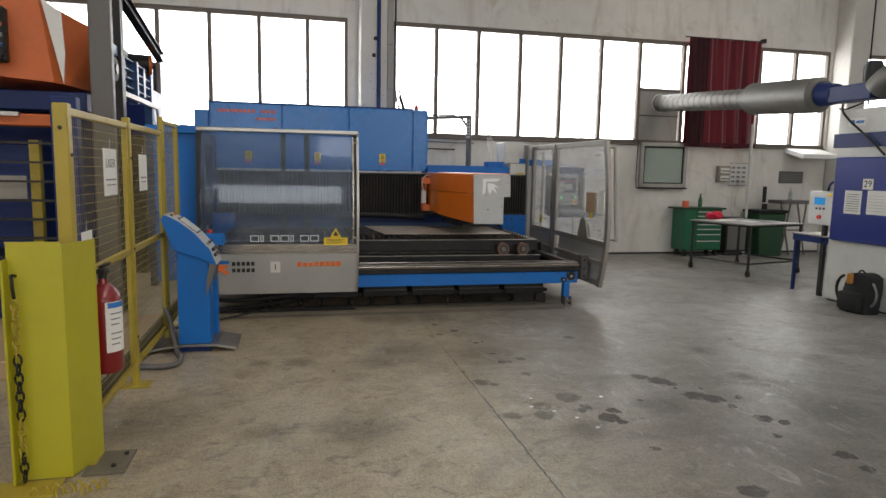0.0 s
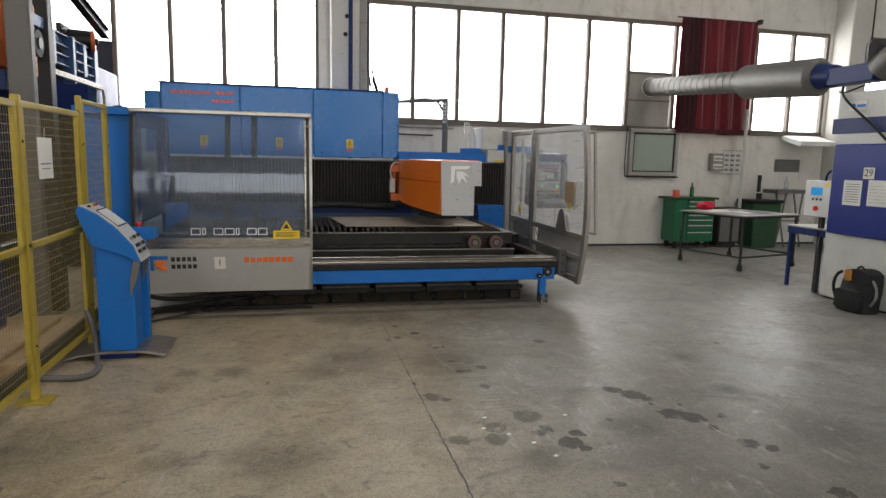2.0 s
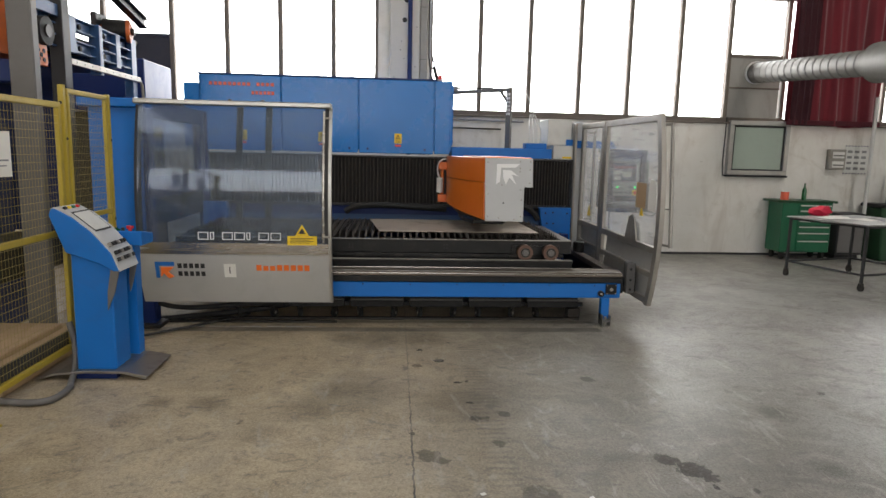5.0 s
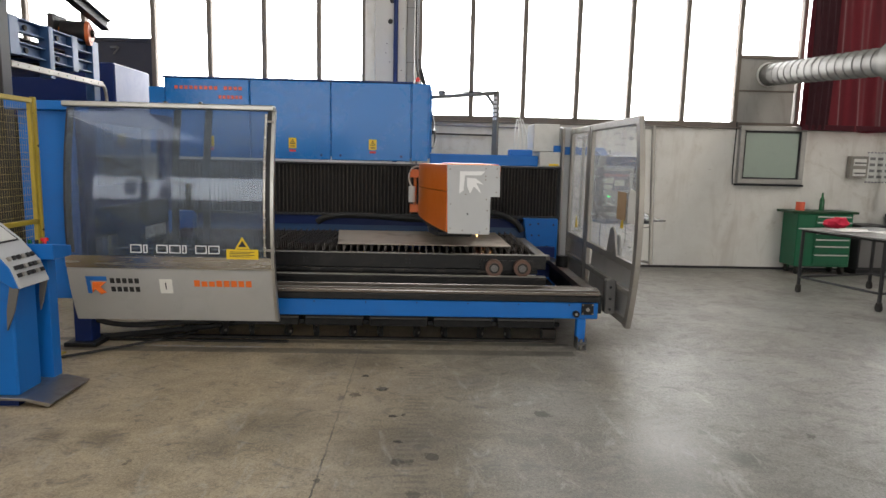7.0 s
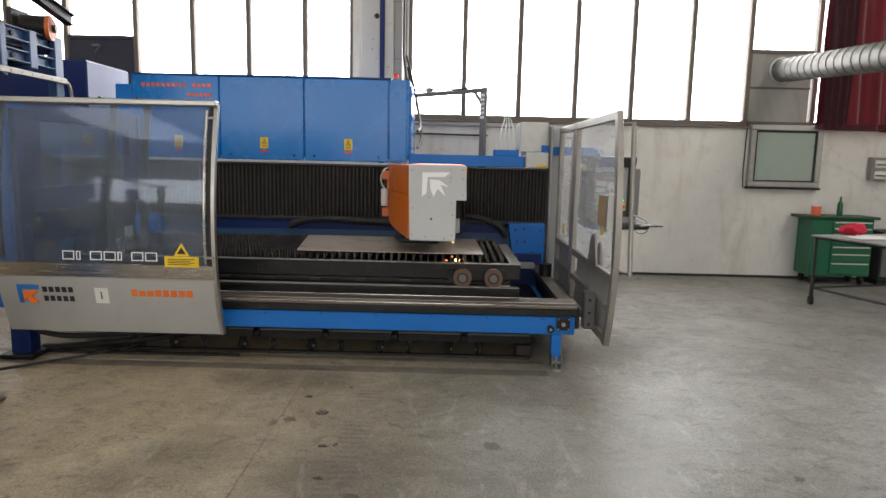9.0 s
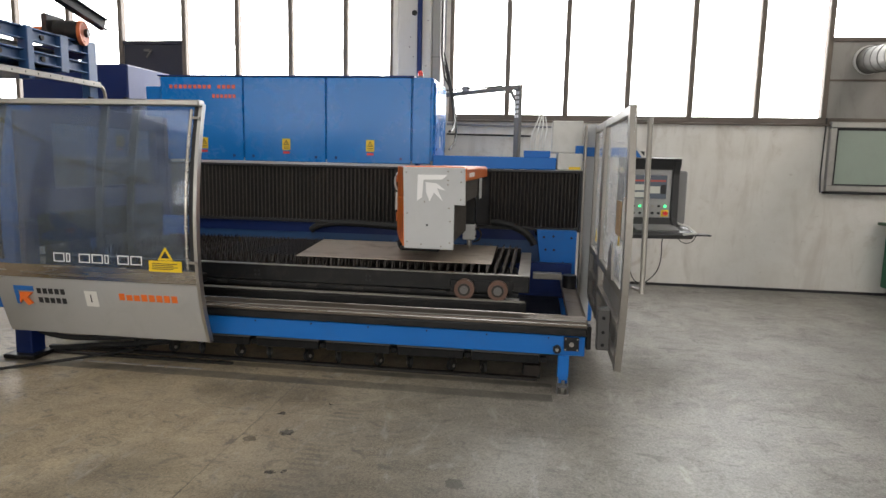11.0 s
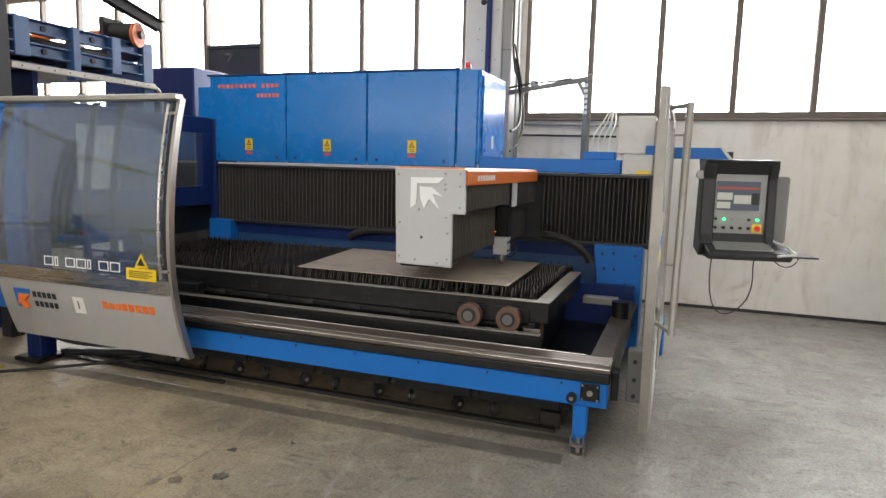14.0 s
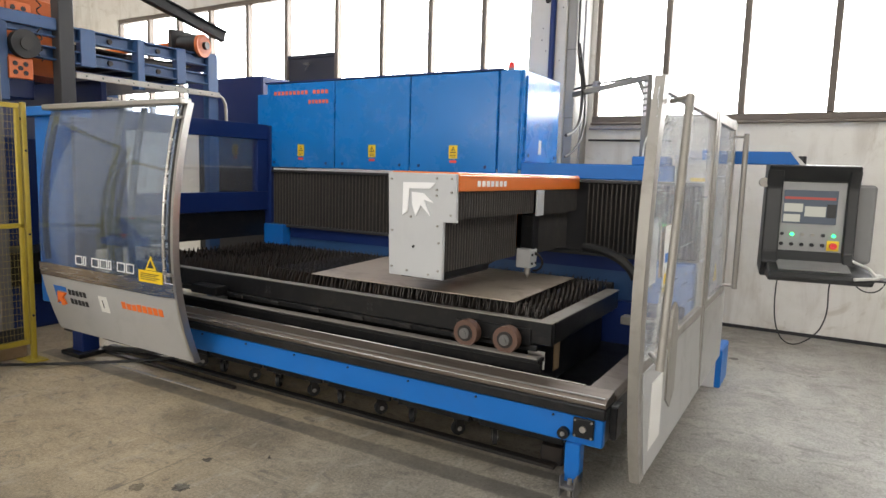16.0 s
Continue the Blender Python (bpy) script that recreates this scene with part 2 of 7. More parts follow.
DOORPANE = clear_sheet("scratched_smoked_plastic", (0.72, 0.77, 0.82), 0.125, 0.07, 0.05, (0.44, 0.52, 0.63))
SIDEPANE = clear_sheet("dirty_clear_plastic", (0.98, 0.985, 0.99), 0.22, 0.06, 0.06, (0.92, 0.95, 0.98), sheen=0.12)
INNERPANE = clear_sheet("clear_plastic_window", (0.90, 0.91, 0.92), 0.06, 0.12, 0.05)
CLEARGLASS = clear_sheet("clear_bottle_plastic", (0.85, 0.88, 0.88), 0.12, 0.2, 0.08)
FROSTED = surface("greenish_obscured_glass", (0.30, 0.36, 0.31), 0.16, vary=0.05, dirt=0.1, relief=0.0, coat=0.5)
SKYWHITE = glowing("bright_overcast_sky", (1.0, 0.995, 0.99), SKY_GLOW)


def wall_material():
    """Old cream plaster with rising grime and rain streaks."""
    m, t, bs, _ = nodes_of("stained_cream_plaster")
    p = position(t)
    broad = noise_node(t, 0.55, 6, 0.6, p)
    mott = noise_node(t, 3.2, 8, 0.65, p, 0.4)
    run = noise_node(t, 3.5, 6, 0.6, stretched(t, p, 1.1, 1.1, 0.22), 0.5)
    fine = noise_node(t, 85, 3, 0.6, p)
    c = mixc(t, broad.outputs[0], (0.62, 0.60, 0.555), (0.78, 0.765, 0.725))
    c = mixc(t, maths(t, "MULTIPLY", ramp(t, mott.outputs[0], 0.45, 0.75).outputs[0], 0.30), c, (0.46, 0.42, 0.35))
    c = mixc(t, maths(t, "MULTIPLY", ramp(t, run.outputs[0], 0.52, 0.74).outputs[0], 0.45), c, (0.36, 0.31, 0.25))
    patch = noise_node(t, 1.3, 9, 0.72, p, 1.4)
    c = mixc(t, maths(t, "MULTIPLY", ramp(t, patch.outputs[0], 0.56, 0.66).outputs[0], 0.4), c, (0.40, 0.345, 0.27))
    scar = noise_node(t, 14, 7, 0.75, p, 0.8)
    c = mixc(t, maths(t, "MULTIPLY", ramp(t, scar.outputs[0], 0.62, 0.70).outputs[0], 0.45), c, (0.33, 0.29, 0.24))
    t.links.new(c, bs.inputs["Base Color"])
    bs.inputs["Roughness"].default_value = 0.85
    bump(t, bs, maths(t, "MULTIPLY_ADD", mott.outputs[0], 2.0, fine.outputs[0]), 0.22, 0.006)
    return m


def floor_material():
    """Power-floated concrete: clouds, polish, oil stains, saw cuts and a rusty tinge."""
    m, t, bs, _ = nodes_of("worn_concrete_floor")
    p = position(t)
    broad = noise_node(t, 0.35, 6, 0.6, p, 0.5)
    cloud = noise_node(t, 1.4, 8, 0.65, p, 0.9)
    swirl = noise_node(t, 2.4, 6, 0.6, stretched(t, p, 0.9, 1.1, 1), 2.2)
    fine = noise_node(t, 38, 7, 0.74, stretched(t, p, 1.25, 0.85, 1))
    speck = noise_node(t, 80, 5, 0.72, p)
    c = mixc(t, ramp(t, broad.outputs[0], 0.35, 0.65).outputs[0], (0.225, 0.209, 0.178), (0.285, 0.28, 0.267))
    c = mixc(t, ramp(t, cloud.outputs[0], 0.4, 0.72).outputs[0], c, (0.165, 0.153, 0.132))
    c = mixc(t, maths(t, "MULTIPLY", ramp(t, swirl.outputs[0], 0.46, 0.62).outputs[0], 0.45), c, (0.38, 0.36, 0.315))
    c = mixc(t, maths(t, "MULTIPLY", ramp(t, fine.outputs[0], 0.47, 0.66).outputs[0], 0.72), c, (0.105, 0.097, 0.086))
    c = mixc(t, maths(t, "MULTIPLY", ramp(t, speck.outputs[0], 0.46, 0.64).outputs[0], 0.55), c, (0.43, 0.42, 0.39))
    # dusty, warmer ground beside the fence and the machine front
    sep = t.nodes.new("ShaderNodeSeparateXYZ")
    t.links.new(p, sep.inputs[0])
    mr = t.nodes.new("ShaderNodeMapRange")
    mr.interpolation_type = "SMOOTHSTEP"
    for k, v in (("From Min", 2.5), ("From Max", 0.7), ("To Min", 0.0), ("To Max", 1.0)):
        mr.inputs[k].default_value = v
    t.links.new(maths(t, "MULTIPLY_ADD", broad.outputs[0], 1.4, maths(t, "SUBTRACT", sep.outputs[0], 0.7)), mr.inputs["Value"])
    c = mixc(t, maths(t, "MULTIPLY", mr.outputs[0], 0.85), c, (0.83, 0.73, 0.58), "SOFT_LIGHT")
    warm = t.nodes.new("ShaderNodeMapRange")
    warm.interpolation_type = "SMOOTHSTEP"
    for k, v in (("From Min", 4.2), ("From Max", 2.0), ("To Min", 0.0), ("To Max", 0.8)):
        warm.inputs[k].default_value = v
    t.links.new(maths(t, "MULTIPLY_ADD", cloud.outputs[0], 1.2, maths(t, "SUBTRACT", sep.outputs[0], 0.6)), warm.inputs["Value"])
    c = mixc(t, warm.outputs[0], c, (1.0, 0.92, 0.77), "MULTIPLY")
    # the lane before the machine is made darker by position
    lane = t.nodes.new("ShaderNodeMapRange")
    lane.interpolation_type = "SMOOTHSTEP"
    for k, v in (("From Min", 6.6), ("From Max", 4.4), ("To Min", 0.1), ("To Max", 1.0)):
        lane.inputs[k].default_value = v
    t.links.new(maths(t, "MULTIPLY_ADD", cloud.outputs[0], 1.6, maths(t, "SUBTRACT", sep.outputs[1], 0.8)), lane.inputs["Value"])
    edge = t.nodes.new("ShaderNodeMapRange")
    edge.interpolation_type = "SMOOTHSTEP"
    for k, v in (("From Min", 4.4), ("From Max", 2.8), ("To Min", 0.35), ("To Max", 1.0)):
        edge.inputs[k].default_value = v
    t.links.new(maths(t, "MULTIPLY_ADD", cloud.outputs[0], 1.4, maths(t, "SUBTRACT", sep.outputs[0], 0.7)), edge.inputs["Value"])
    lane_mask = maths(t, "MULTIPLY", maths(t, "MULTIPLY", lane.outputs[0], edge.outputs[0]), maths(t, "SUBTRACT", 1.0, mr.outputs[0]))
    c = mixc(t, lane_mask, c, (0.58, 0.58, 0.58), "MULTIPLY")
    # oil stains
    warp = t.nodes.new("ShaderNodeMix")
    warp.data_type = "VECTOR"
    warp.inputs[0].default_value = 0.16
    wob = noise_node(t, 9, 7, 0.7, p)
    t.links.new(p, warp.inputs[4])
    add = t.nodes.new("ShaderNodeVectorMath")
    add.operation = "ADD"
    t.links.new(p, add.inputs[0])
    sub = t.nodes.new("ShaderNodeVectorMath")
    sub.operation = "SUBTRACT"
    t.links.new(wob.outputs["Color"], sub.inputs[0])
    sub.inputs[1].default_value = (0.5, 0.5, 0.5)
    t.links.new(sub.outputs[0], add.inputs[1])
    t.links.new(add.outputs[0], warp.inputs[5])
    wp = warp.outputs[1]
    total = None
    for x, y, r, k in STAINS:
        wide = k < 0.5
        r, k = (r * 1.1, k) if wide else (r * 0.86, k)
        d = t.nodes.new("ShaderNodeVectorMath")
        d.operation = "DISTANCE"
        t.links.new(wp, d.inputs[0])
        d.inputs[1].default_value = (x, y, 0)
        mm = t.nodes.new("ShaderNodeMapRange")
        mm.interpolation_type = "SMOOTHSTEP"
        for kk, v in (("From Min", r * (1.8 if wide else 1.12)), ("From Max", r * (0.1 if wide else 0.92)), ("To Min", 0.0), ("To Max", k)):
            mm.inputs[kk].default_value = v
        t.links.new(d.outputs["Value"], mm.inputs["Value"])
        total = mm.outputs[0] if total is None else maths(t, "MAXIMUM", total, mm.outputs[0])
    eaten = noise_node(t, 28, 6, 0.75, p)
    total = maths(t, "MULTIPLY", total, ramp(t, eaten.outputs[0], 0.28, 0.44).outputs[0])
    c = mixc(t, maths(t, "MINIMUM", total, 0.93), c, (0.022, 0.020, 0.018))
    grease = noise_node(t, 1.1, 9, 0.7, p, 1.8)
    gm = maths(t, "MULTIPLY", ramp(t, grease.outputs[0], 0.52, 0.66).outputs[0], ramp(t, eaten.outputs[0], 0.3, 0.6).outputs[0])
    c = mixc(t, maths(t, "MULTIPLY", gm, maths(t, "MULTIPLY_ADD", lane.outputs[0], 0.35, 0.10)), c, (0.085, 0.076, 0.066))
    # clustered oil splashes in the lane
    spl = t.nodes.new("ShaderNodeTexVoronoi")
    spl.inputs["Scale"].default_value = 8.5
    t.links.new(wp, spl.inputs["Vector"])
    ss = t.nodes.new("ShaderNodeSeparateXYZ")
    t.links.new(spl.outputs["Color"], ss.inputs[0])
    ssize = maths(t, "MULTIPLY", maths(t, "POWER", ss.outputs[0], 2.4), 0.36)
    crowd = ramp(t, noise_node(t, 0.9, 3, 0.5, p, 0.4).outputs[0], 0.52, 0.66).outputs[0]
    splash = maths(t, "MULTIPLY", maths(t, "LESS_THAN", spl.outputs["Distance"], maths(t, "MULTIPLY", ssize, crowd)), maths(t, "MULTIPLY", lane_mask, maths(t, "MULTIPLY_ADD", ss.outputs[1], 0.5, 0.3)))
    c = mixc(t, splash, c, (0.05, 0.046, 0.042))
    # scattered small drips and dark scuffs
    vor = t.nodes.new("ShaderNodeTexVoronoi")
    vor.inputs["Scale"].default_value = 3.2
    t.links.new(wp, vor.inputs["Vector"])
    vs = t.nodes.new("ShaderNodeSeparateXYZ")
    t.links.new(vor.outputs["Color"], vs.inputs[0])
    size = maths(t, "MULTIPLY", maths(t, "POWER", vs.outputs[0], 4.0), 0.15)
    drip = maths(t, "MULTIPLY", maths(t, "LESS_THAN", vor.outputs["Distance"], size), maths(t, "MULTIPLY_ADD", vs.outputs[1], 0.5, 0.25))
    total = maths(t, "MAXIMUM", total, drip)
    c = mixc(t, drip, c, (0.06, 0.055, 0.05))
    scuff = noise_node(t, 7, 8, 0.74, stretched(t, p, 0.8, 1.2, 1), 1.2)
    c = mixc(t, maths(t, "MULTIPLY", ramp(t, scuff.outputs[0], 0.53, 0.66).outputs[0], 0.72), c, (0.095, 0.087, 0.076))
    pale = noise_node(t, 5.5, 7, 0.72, stretched(t, p, 1.3, 0.5, 1), 1.0)
    c = mixc(t, maths(t, "MULTIPLY", ramp(t, pale.outputs[0], 0.56, 0.70).outputs[0], 0.5), c, (0.44, 0.42, 0.38))
    # ribbed tyre track
    wave = t.nodes.new("ShaderNodeTexWave")
    wave.bands_direction = "Y"
    wave.inputs["Scale"].default_value = 5.5
    wave.inputs["Distortion"].default_value = 1.2
    t.links.new(p, wave.inputs["Vector"])
    inx = maths(t, "LESS_THAN", maths(t, "ABSOLUTE", maths(t, "SUBTRACT", sep.outputs[0], maths(t, "MULTIPLY_ADD", sep.outputs[1], 0.03, 1.56))), 0.085)
    iny = maths(t, "LESS_THAN", maths(t, "ABSOLUTE", maths(t, "SUBTRACT", sep.outputs[1], 5.2)), 1.15)
    rib = maths(t, "MULTIPLY", ramp(t, wave.outputs[0], 0.5, 0.7).outputs[0], ramp(t, cloud.outputs[0], 0.35, 0.6).outputs[0])
    c = mixc(t, maths(t, "MULTIPLY", maths(t, "MULTIPLY", inx, iny), maths(t, "MULTIPLY", rib, 0.4)), c, (0.07, 0.065, 0.058))
    # saw cuts
    wx = t.nodes.new("ShaderNodeSeparateXYZ")
    soft = t.nodes.new("ShaderNodeMix")
    soft.data_type = "VECTOR"
    soft.inputs[0].default_value = 0.25
    t.links.new(p, soft.inputs[4])
    t.links.new(wp, soft.inputs[5])
    t.links.new(soft.outputs[1], wx.inputs[0])
    line = None
    for sock, at, half in ((0, 1.243, 0.0052), (1, 6.21, 0.0034), (0, 6.0, 0.004), (1, 0.9, 0.004)):
        near = maths(t, "LESS_THAN", maths(t, "ABSOLUTE", maths(t, "SUBTRACT", wx.outputs[sock], at)), half)
        line = near if line is None else maths(t, "MAXIMUM", line, near)
    broken = ramp(t, cloud.outputs[0], 0.30, 0.5).outputs[0]
    line = maths(t, "MULTIPLY", line, maths(t, "MULTIPLY_ADD", broken, 0.65, 0.35))
    # the long joint closes up towards the machine
    worn = t.nodes.new("ShaderNodeMapRange")
    for k, v in (("From Min", 6.2), ("From Max", 4.6), ("To Min", 0.3), ("To Max", 1.0)):
        worn.inputs[k].default_value = v
    t.links.new(sep.outputs[1], worn.inputs["Value"])
    line = maths(t, "MULTIPLY", line, worn.outputs[0])
    # shadow along the machine put into the floor colour as two firm-edged strips
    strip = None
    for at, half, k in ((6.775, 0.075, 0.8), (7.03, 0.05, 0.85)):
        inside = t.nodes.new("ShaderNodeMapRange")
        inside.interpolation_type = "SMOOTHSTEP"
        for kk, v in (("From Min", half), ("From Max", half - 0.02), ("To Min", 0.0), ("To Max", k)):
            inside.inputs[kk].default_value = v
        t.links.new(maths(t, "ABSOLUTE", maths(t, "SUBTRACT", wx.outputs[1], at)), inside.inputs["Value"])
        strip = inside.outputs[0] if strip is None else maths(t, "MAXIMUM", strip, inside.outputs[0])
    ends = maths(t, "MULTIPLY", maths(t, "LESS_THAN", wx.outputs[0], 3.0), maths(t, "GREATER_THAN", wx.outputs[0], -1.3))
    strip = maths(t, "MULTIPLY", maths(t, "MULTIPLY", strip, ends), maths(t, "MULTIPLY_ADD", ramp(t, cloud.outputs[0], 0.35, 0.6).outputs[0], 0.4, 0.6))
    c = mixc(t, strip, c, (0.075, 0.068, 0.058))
    c = mixc(t, line, c, (0.05, 0.046, 0.04))
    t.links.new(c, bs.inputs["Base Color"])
    r = maths(t, "MULTIPLY_ADD", ramp(t, cloud.outputs[0], 0.3, 0.7).outputs[0], 0.20, 0.235)
    r = maths(t, "MULTIPLY_ADD", fine.outputs[0], 0.16, r)
    r = maths(t, "MULTIPLY_ADD", total, 0.30, r)
    bs.inputs["Specular IOR Level"].default_value = 0.47
    t.links.new(r, bs.inputs["Roughness"])
    h = maths(t, "MULTIPLY_ADD", line, -3.0, fine.outputs[0])
    bump(t, bs, h, 0.22, 0.004)
    return m


DRIPS = [(1.351, 6.19, 0.036, 0.95), (1.479, 5.92, 0.046, 0.95), (1.568, 5.46, 0.030, 0.95), (1.638, 5.47, 0.026, 0.95), (1.321, 5.81, 0.046, 0.6),
         (1.58, 6.375, 0.026, 0.92), (1.623, 5.09, 0.022, 0.9), (1.629, 4.86, 0.045, 0.75), (1.69, 4.87, 0.03, 0.6), (1.797, 4.925, 0.05, 0.65),
         (1.72, 4.53, 0.045, 0.55), (1.331, 4.40, 0.07, 0.6), (1.39, 4.34, 0.05, 0.6), (2.69, 4.04, 0.024, 0.9), (2.86, 4.0, 0.03, 0.6), (2.3, 3.86, 0.03, 0.7)]
POOLS = [(2.57, 4.32, 0.07, 0.62), (2.65, 4.21, 0.09, 0.68), (2.71, 4.12, 0.05, 0.68), (2.74, 3.86, 0.10, 0.74), (2.83, 3.79, 0.09, 0.74),
         (2.86, 3.635, 0.04, 0.9), (2.93, 3.41, 0.07, 0.75), (3.01, 3.33, 0.045, 0.75), (2.82, 3.15, 0.04, 0.7), (3.0, 2.85, 0.07, 0.75),
         (2.98, 2.67, 0.05, 0.65), (2.19, 2.58, 0.08, 0.75), (1.984, 3.13, 0.03, 0.6), (3.02, 3.79, 0.04, 0.6), (1.93, 3.605, 0.085, 0.68), (1.99, 3.53, 0.05, 0.68)]
SPILLS = [(1.824, 4.0, 0.10, 0.52), (1.876, 3.79, 0.05, 0.68), (1.805, 3.755, 0.04, 0.62), (2.023, 3.71, 0.05, 0.62), (1.583, 3.86, 0.08, 0.5), (1.55, 3.71, 0.08, 0.52), (1.331, 3.74, 0.06, 0.5)]
SMUDGES = [(0.88, 5.3, 0.24, 0.42), (0.657, 5.03, 0.15, 0.36), (0.366, 3.69, 0.22, 0.40), (-0.16, 3.74, 0.12, 0.33), (0.0, 5.12, 0.09, 0.46), (-0.926, 4.0, 0.26, 0.46),
           (1.04, 6.52, 0.20, 0.49), (0.78, 6.53, 0.16, 0.49), (1.37, 6.5, 0.17, 0.49), (2.406, 3.765, 0.15, 0.38), (3.49, 3.42, 0.25, 0.38), (3.378, 4.2, 0.08, 0.38),
           (1.62, 5.1, 0.26, 0.34), (3.52, 4.9, 0.09, 0.42), (1.70, 3.45, 0.12, 0.42), (1.9, 5.3, 0.2, 0.25), (-0.3, 5.15, 0.07, 0.45)]
STAINS = DRIPS + POOLS + SPILLS + SMUDGES
FLOORMAT, PLASTER = floor_material(), wall_material()


def curtain_material():
    m, t, bs, _ = nodes_of("dark_red_curtain_cloth")
    p = position(t)
    weave = noise_node(t, 120, 2, 0.5, p)
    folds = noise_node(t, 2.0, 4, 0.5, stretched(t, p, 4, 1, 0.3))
    # fold shading put into the cloth colour as dark and light red streaks
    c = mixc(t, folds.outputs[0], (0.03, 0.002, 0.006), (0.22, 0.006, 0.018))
    t.links.new(c, bs.inputs["Base Color"])
    bs.inputs["Roughness"].default_value = 0.85
    bs.inputs["Sheen Weight"].default_value = 0.3
    bs.inputs["Transmission Weight"].default_value = 0.0
    bump(t, bs, weave.outputs[0], 0.15, 0.002)
    return m


CURTAIN = curtain_material()


# ---------- mesh helpers ----------
def boxes(*bs, bevel=0.0, seg=1):
    """One mesh from boxes (x0, x1, y0, y1, z0, z1)."""
    bm = bmesh.new()
    for x0, x1, y0, y1, z0, z1 in bs:
        v = [bm.verts.new((x, y, z)) for z in (z0, z1) for y in (y0, y1) for x in (x0, x1)]
        for f in ((0, 2, 3, 1), (4, 5, 7, 6), (0, 1, 5, 4), (2, 6, 7, 3), (0, 4, 6, 2), (1, 3, 7, 5)):
            bm.faces.new([v[i] for i in f])
    if bevel:
        bmesh.ops.bevel(bm, geom=list(bm.edges), offset=bevel, segments=seg, profile=0.5, affect="EDGES", clamp_overlap=True)
    return bm


def rod(p0, p1, r, seg=16, r1=None, bm=None):
    """A cylinder or cone from p0 to p1."""
    bm = bm or bmesh.new()
    p0, p1 = Vector(p0), Vector(p1)
    d = p1 - p0
    q = Vector((0, 0, 1)).rotation_difference(d).to_matrix().to_4x4()
    bmesh.ops.create_cone(bm, cap_ends=True, segments=seg, radius1=r, radius2=r if r1 is None else r1, depth=d.length,
                          matrix=Matrix.Translation((p0 + p1) / 2) @ q)
    return bm


def sweep(points, r, seg=8, bm=None):
    """A round tube along a polyline."""
    bm = bm or bmesh.new()
    pts = [Vector(p) for p in points]
    rings = []
    for i, p in enumerate(pts):
        d = (pts[min(i + 1, len(pts) - 1)] - pts[max(i - 1, 0)]).normalized()
        up = Vector((0, 0, 1)) if abs(d.z) < 0.9 else Vector((1, 0, 0))
        a = d.cross(up).normalized()
        b = d.cross(a).normalized()
        rings.append([bm.verts.new(p + r * (math.cos(2 * math.pi * k / seg) * a + math.sin(2 * math.pi * k / seg) * b)) for k in range(seg)])
    for u, w in zip(rings, rings[1:]):
        for k in range(seg):
            bm.faces.new((u[k], u[(k + 1) % seg], w[(k + 1) % seg], w[k]))
    bm.faces.new(rings[0][::-1])
    bm.faces.new(rings[-1])
    bmesh.ops.recalc_face_normals(bm, faces=bm.faces)
    return bm


def curve3(a, b, c, d, n=14):
    """Points of a Bezier curve."""
    a, b, c, d = map(Vector, (a, b, c, d))
    return [(1 - t) ** 3 * a + 3 * (1 - t) ** 2 * t * b + 3 * (1 - t) * t * t * c + t ** 3 * d for t in (i / n for i in range(n + 1))]


def prism(poly, axis, a, b, bm=None, bevel=0.0):
    """A polygon of (u, v) pulled along x (u=y, v=z), y (u=x, v=z) or z (u=x, v=y) from a to b."""
    own = bmesh.new()

    def at(u, v, w):
        return {"x": (w, u, v), "y": (u, w, v), "z": (u, v, w)}[axis]
    lo = [own.verts.new(at(u, v, a)) for u, v in poly]
    hi = [own.verts.new(at(u, v, b)) for u, v in poly]
    own.faces.new(lo)
    own.faces.new(hi)
    n = len(poly)
    for i in range(n):
        own.faces.new((lo[i], lo[(i + 1) % n], hi[(i + 1) % n], hi[i]))
    bmesh.ops.recalc_face_normals(own, faces=own.faces)
    if bevel:
        bmesh.ops.bevel(own, geom=list(own.edges), offset=bevel, segments=1, affect="EDGES", clamp_overlap=True)
    return own if bm is None else join(bm, own)


def join(bm, *others):
    for o in others:
        me = bpy.data.meshes.new("tmp")
        o.to_mesh(me)
        o.free()
        bm.from_mesh(me)
        bpy.data.meshes.remove(me)
    return bm


def band(profile, x0, x1, thick, n=1):
    """A sheet bent along a (y, z) profile, from x0 to x1, with a thickness towards +y."""
    outer = [(y, z) for y, z in profile]
    inner = [(y + thick, z) for y, z in reversed(profile)]
    return prism(outer + inner, "x", x0, x1)


def thing(name, label, category, base=(0, 0, 0), group="", kind=""):
    ob = new(name)
    ob.empty_display_size = 0.05
    ob.location = base
    return tagged(ob, label, category, group, kind)


def finish(bm, name, material, smooth=False):
    me = bpy.data.meshes.new(name)
    bm.to_mesh(me)
    bm.free()
    me.materials.append(material)
    if smooth:
        for p in me.polygons:
            p.use_smooth = True
        me.set_sharp_from_angle(angle=radians(40))
    return me


def part(name, bm, material, parent, label="", smooth=False):
    """Links a bmesh given in world places as one mesh under a thing or a part."""
    root = parent if parent.parent is None else parent.parent if parent.parent.parent is None else parent.parent.parent
    bmesh.ops.translate(bm, verts=bm.verts, vec=-root.location)
    ob = new(name, finish(bm, name, material, smooth))
    ob.parent = parent
    if label:
        ob["label"] = label
    return ob


def setting(name, bm, material, label, category="structure", smooth=False):
    ob = new(name, finish(bm, name, material, smooth))
    return tagged(ob, label, category, kind="structure")


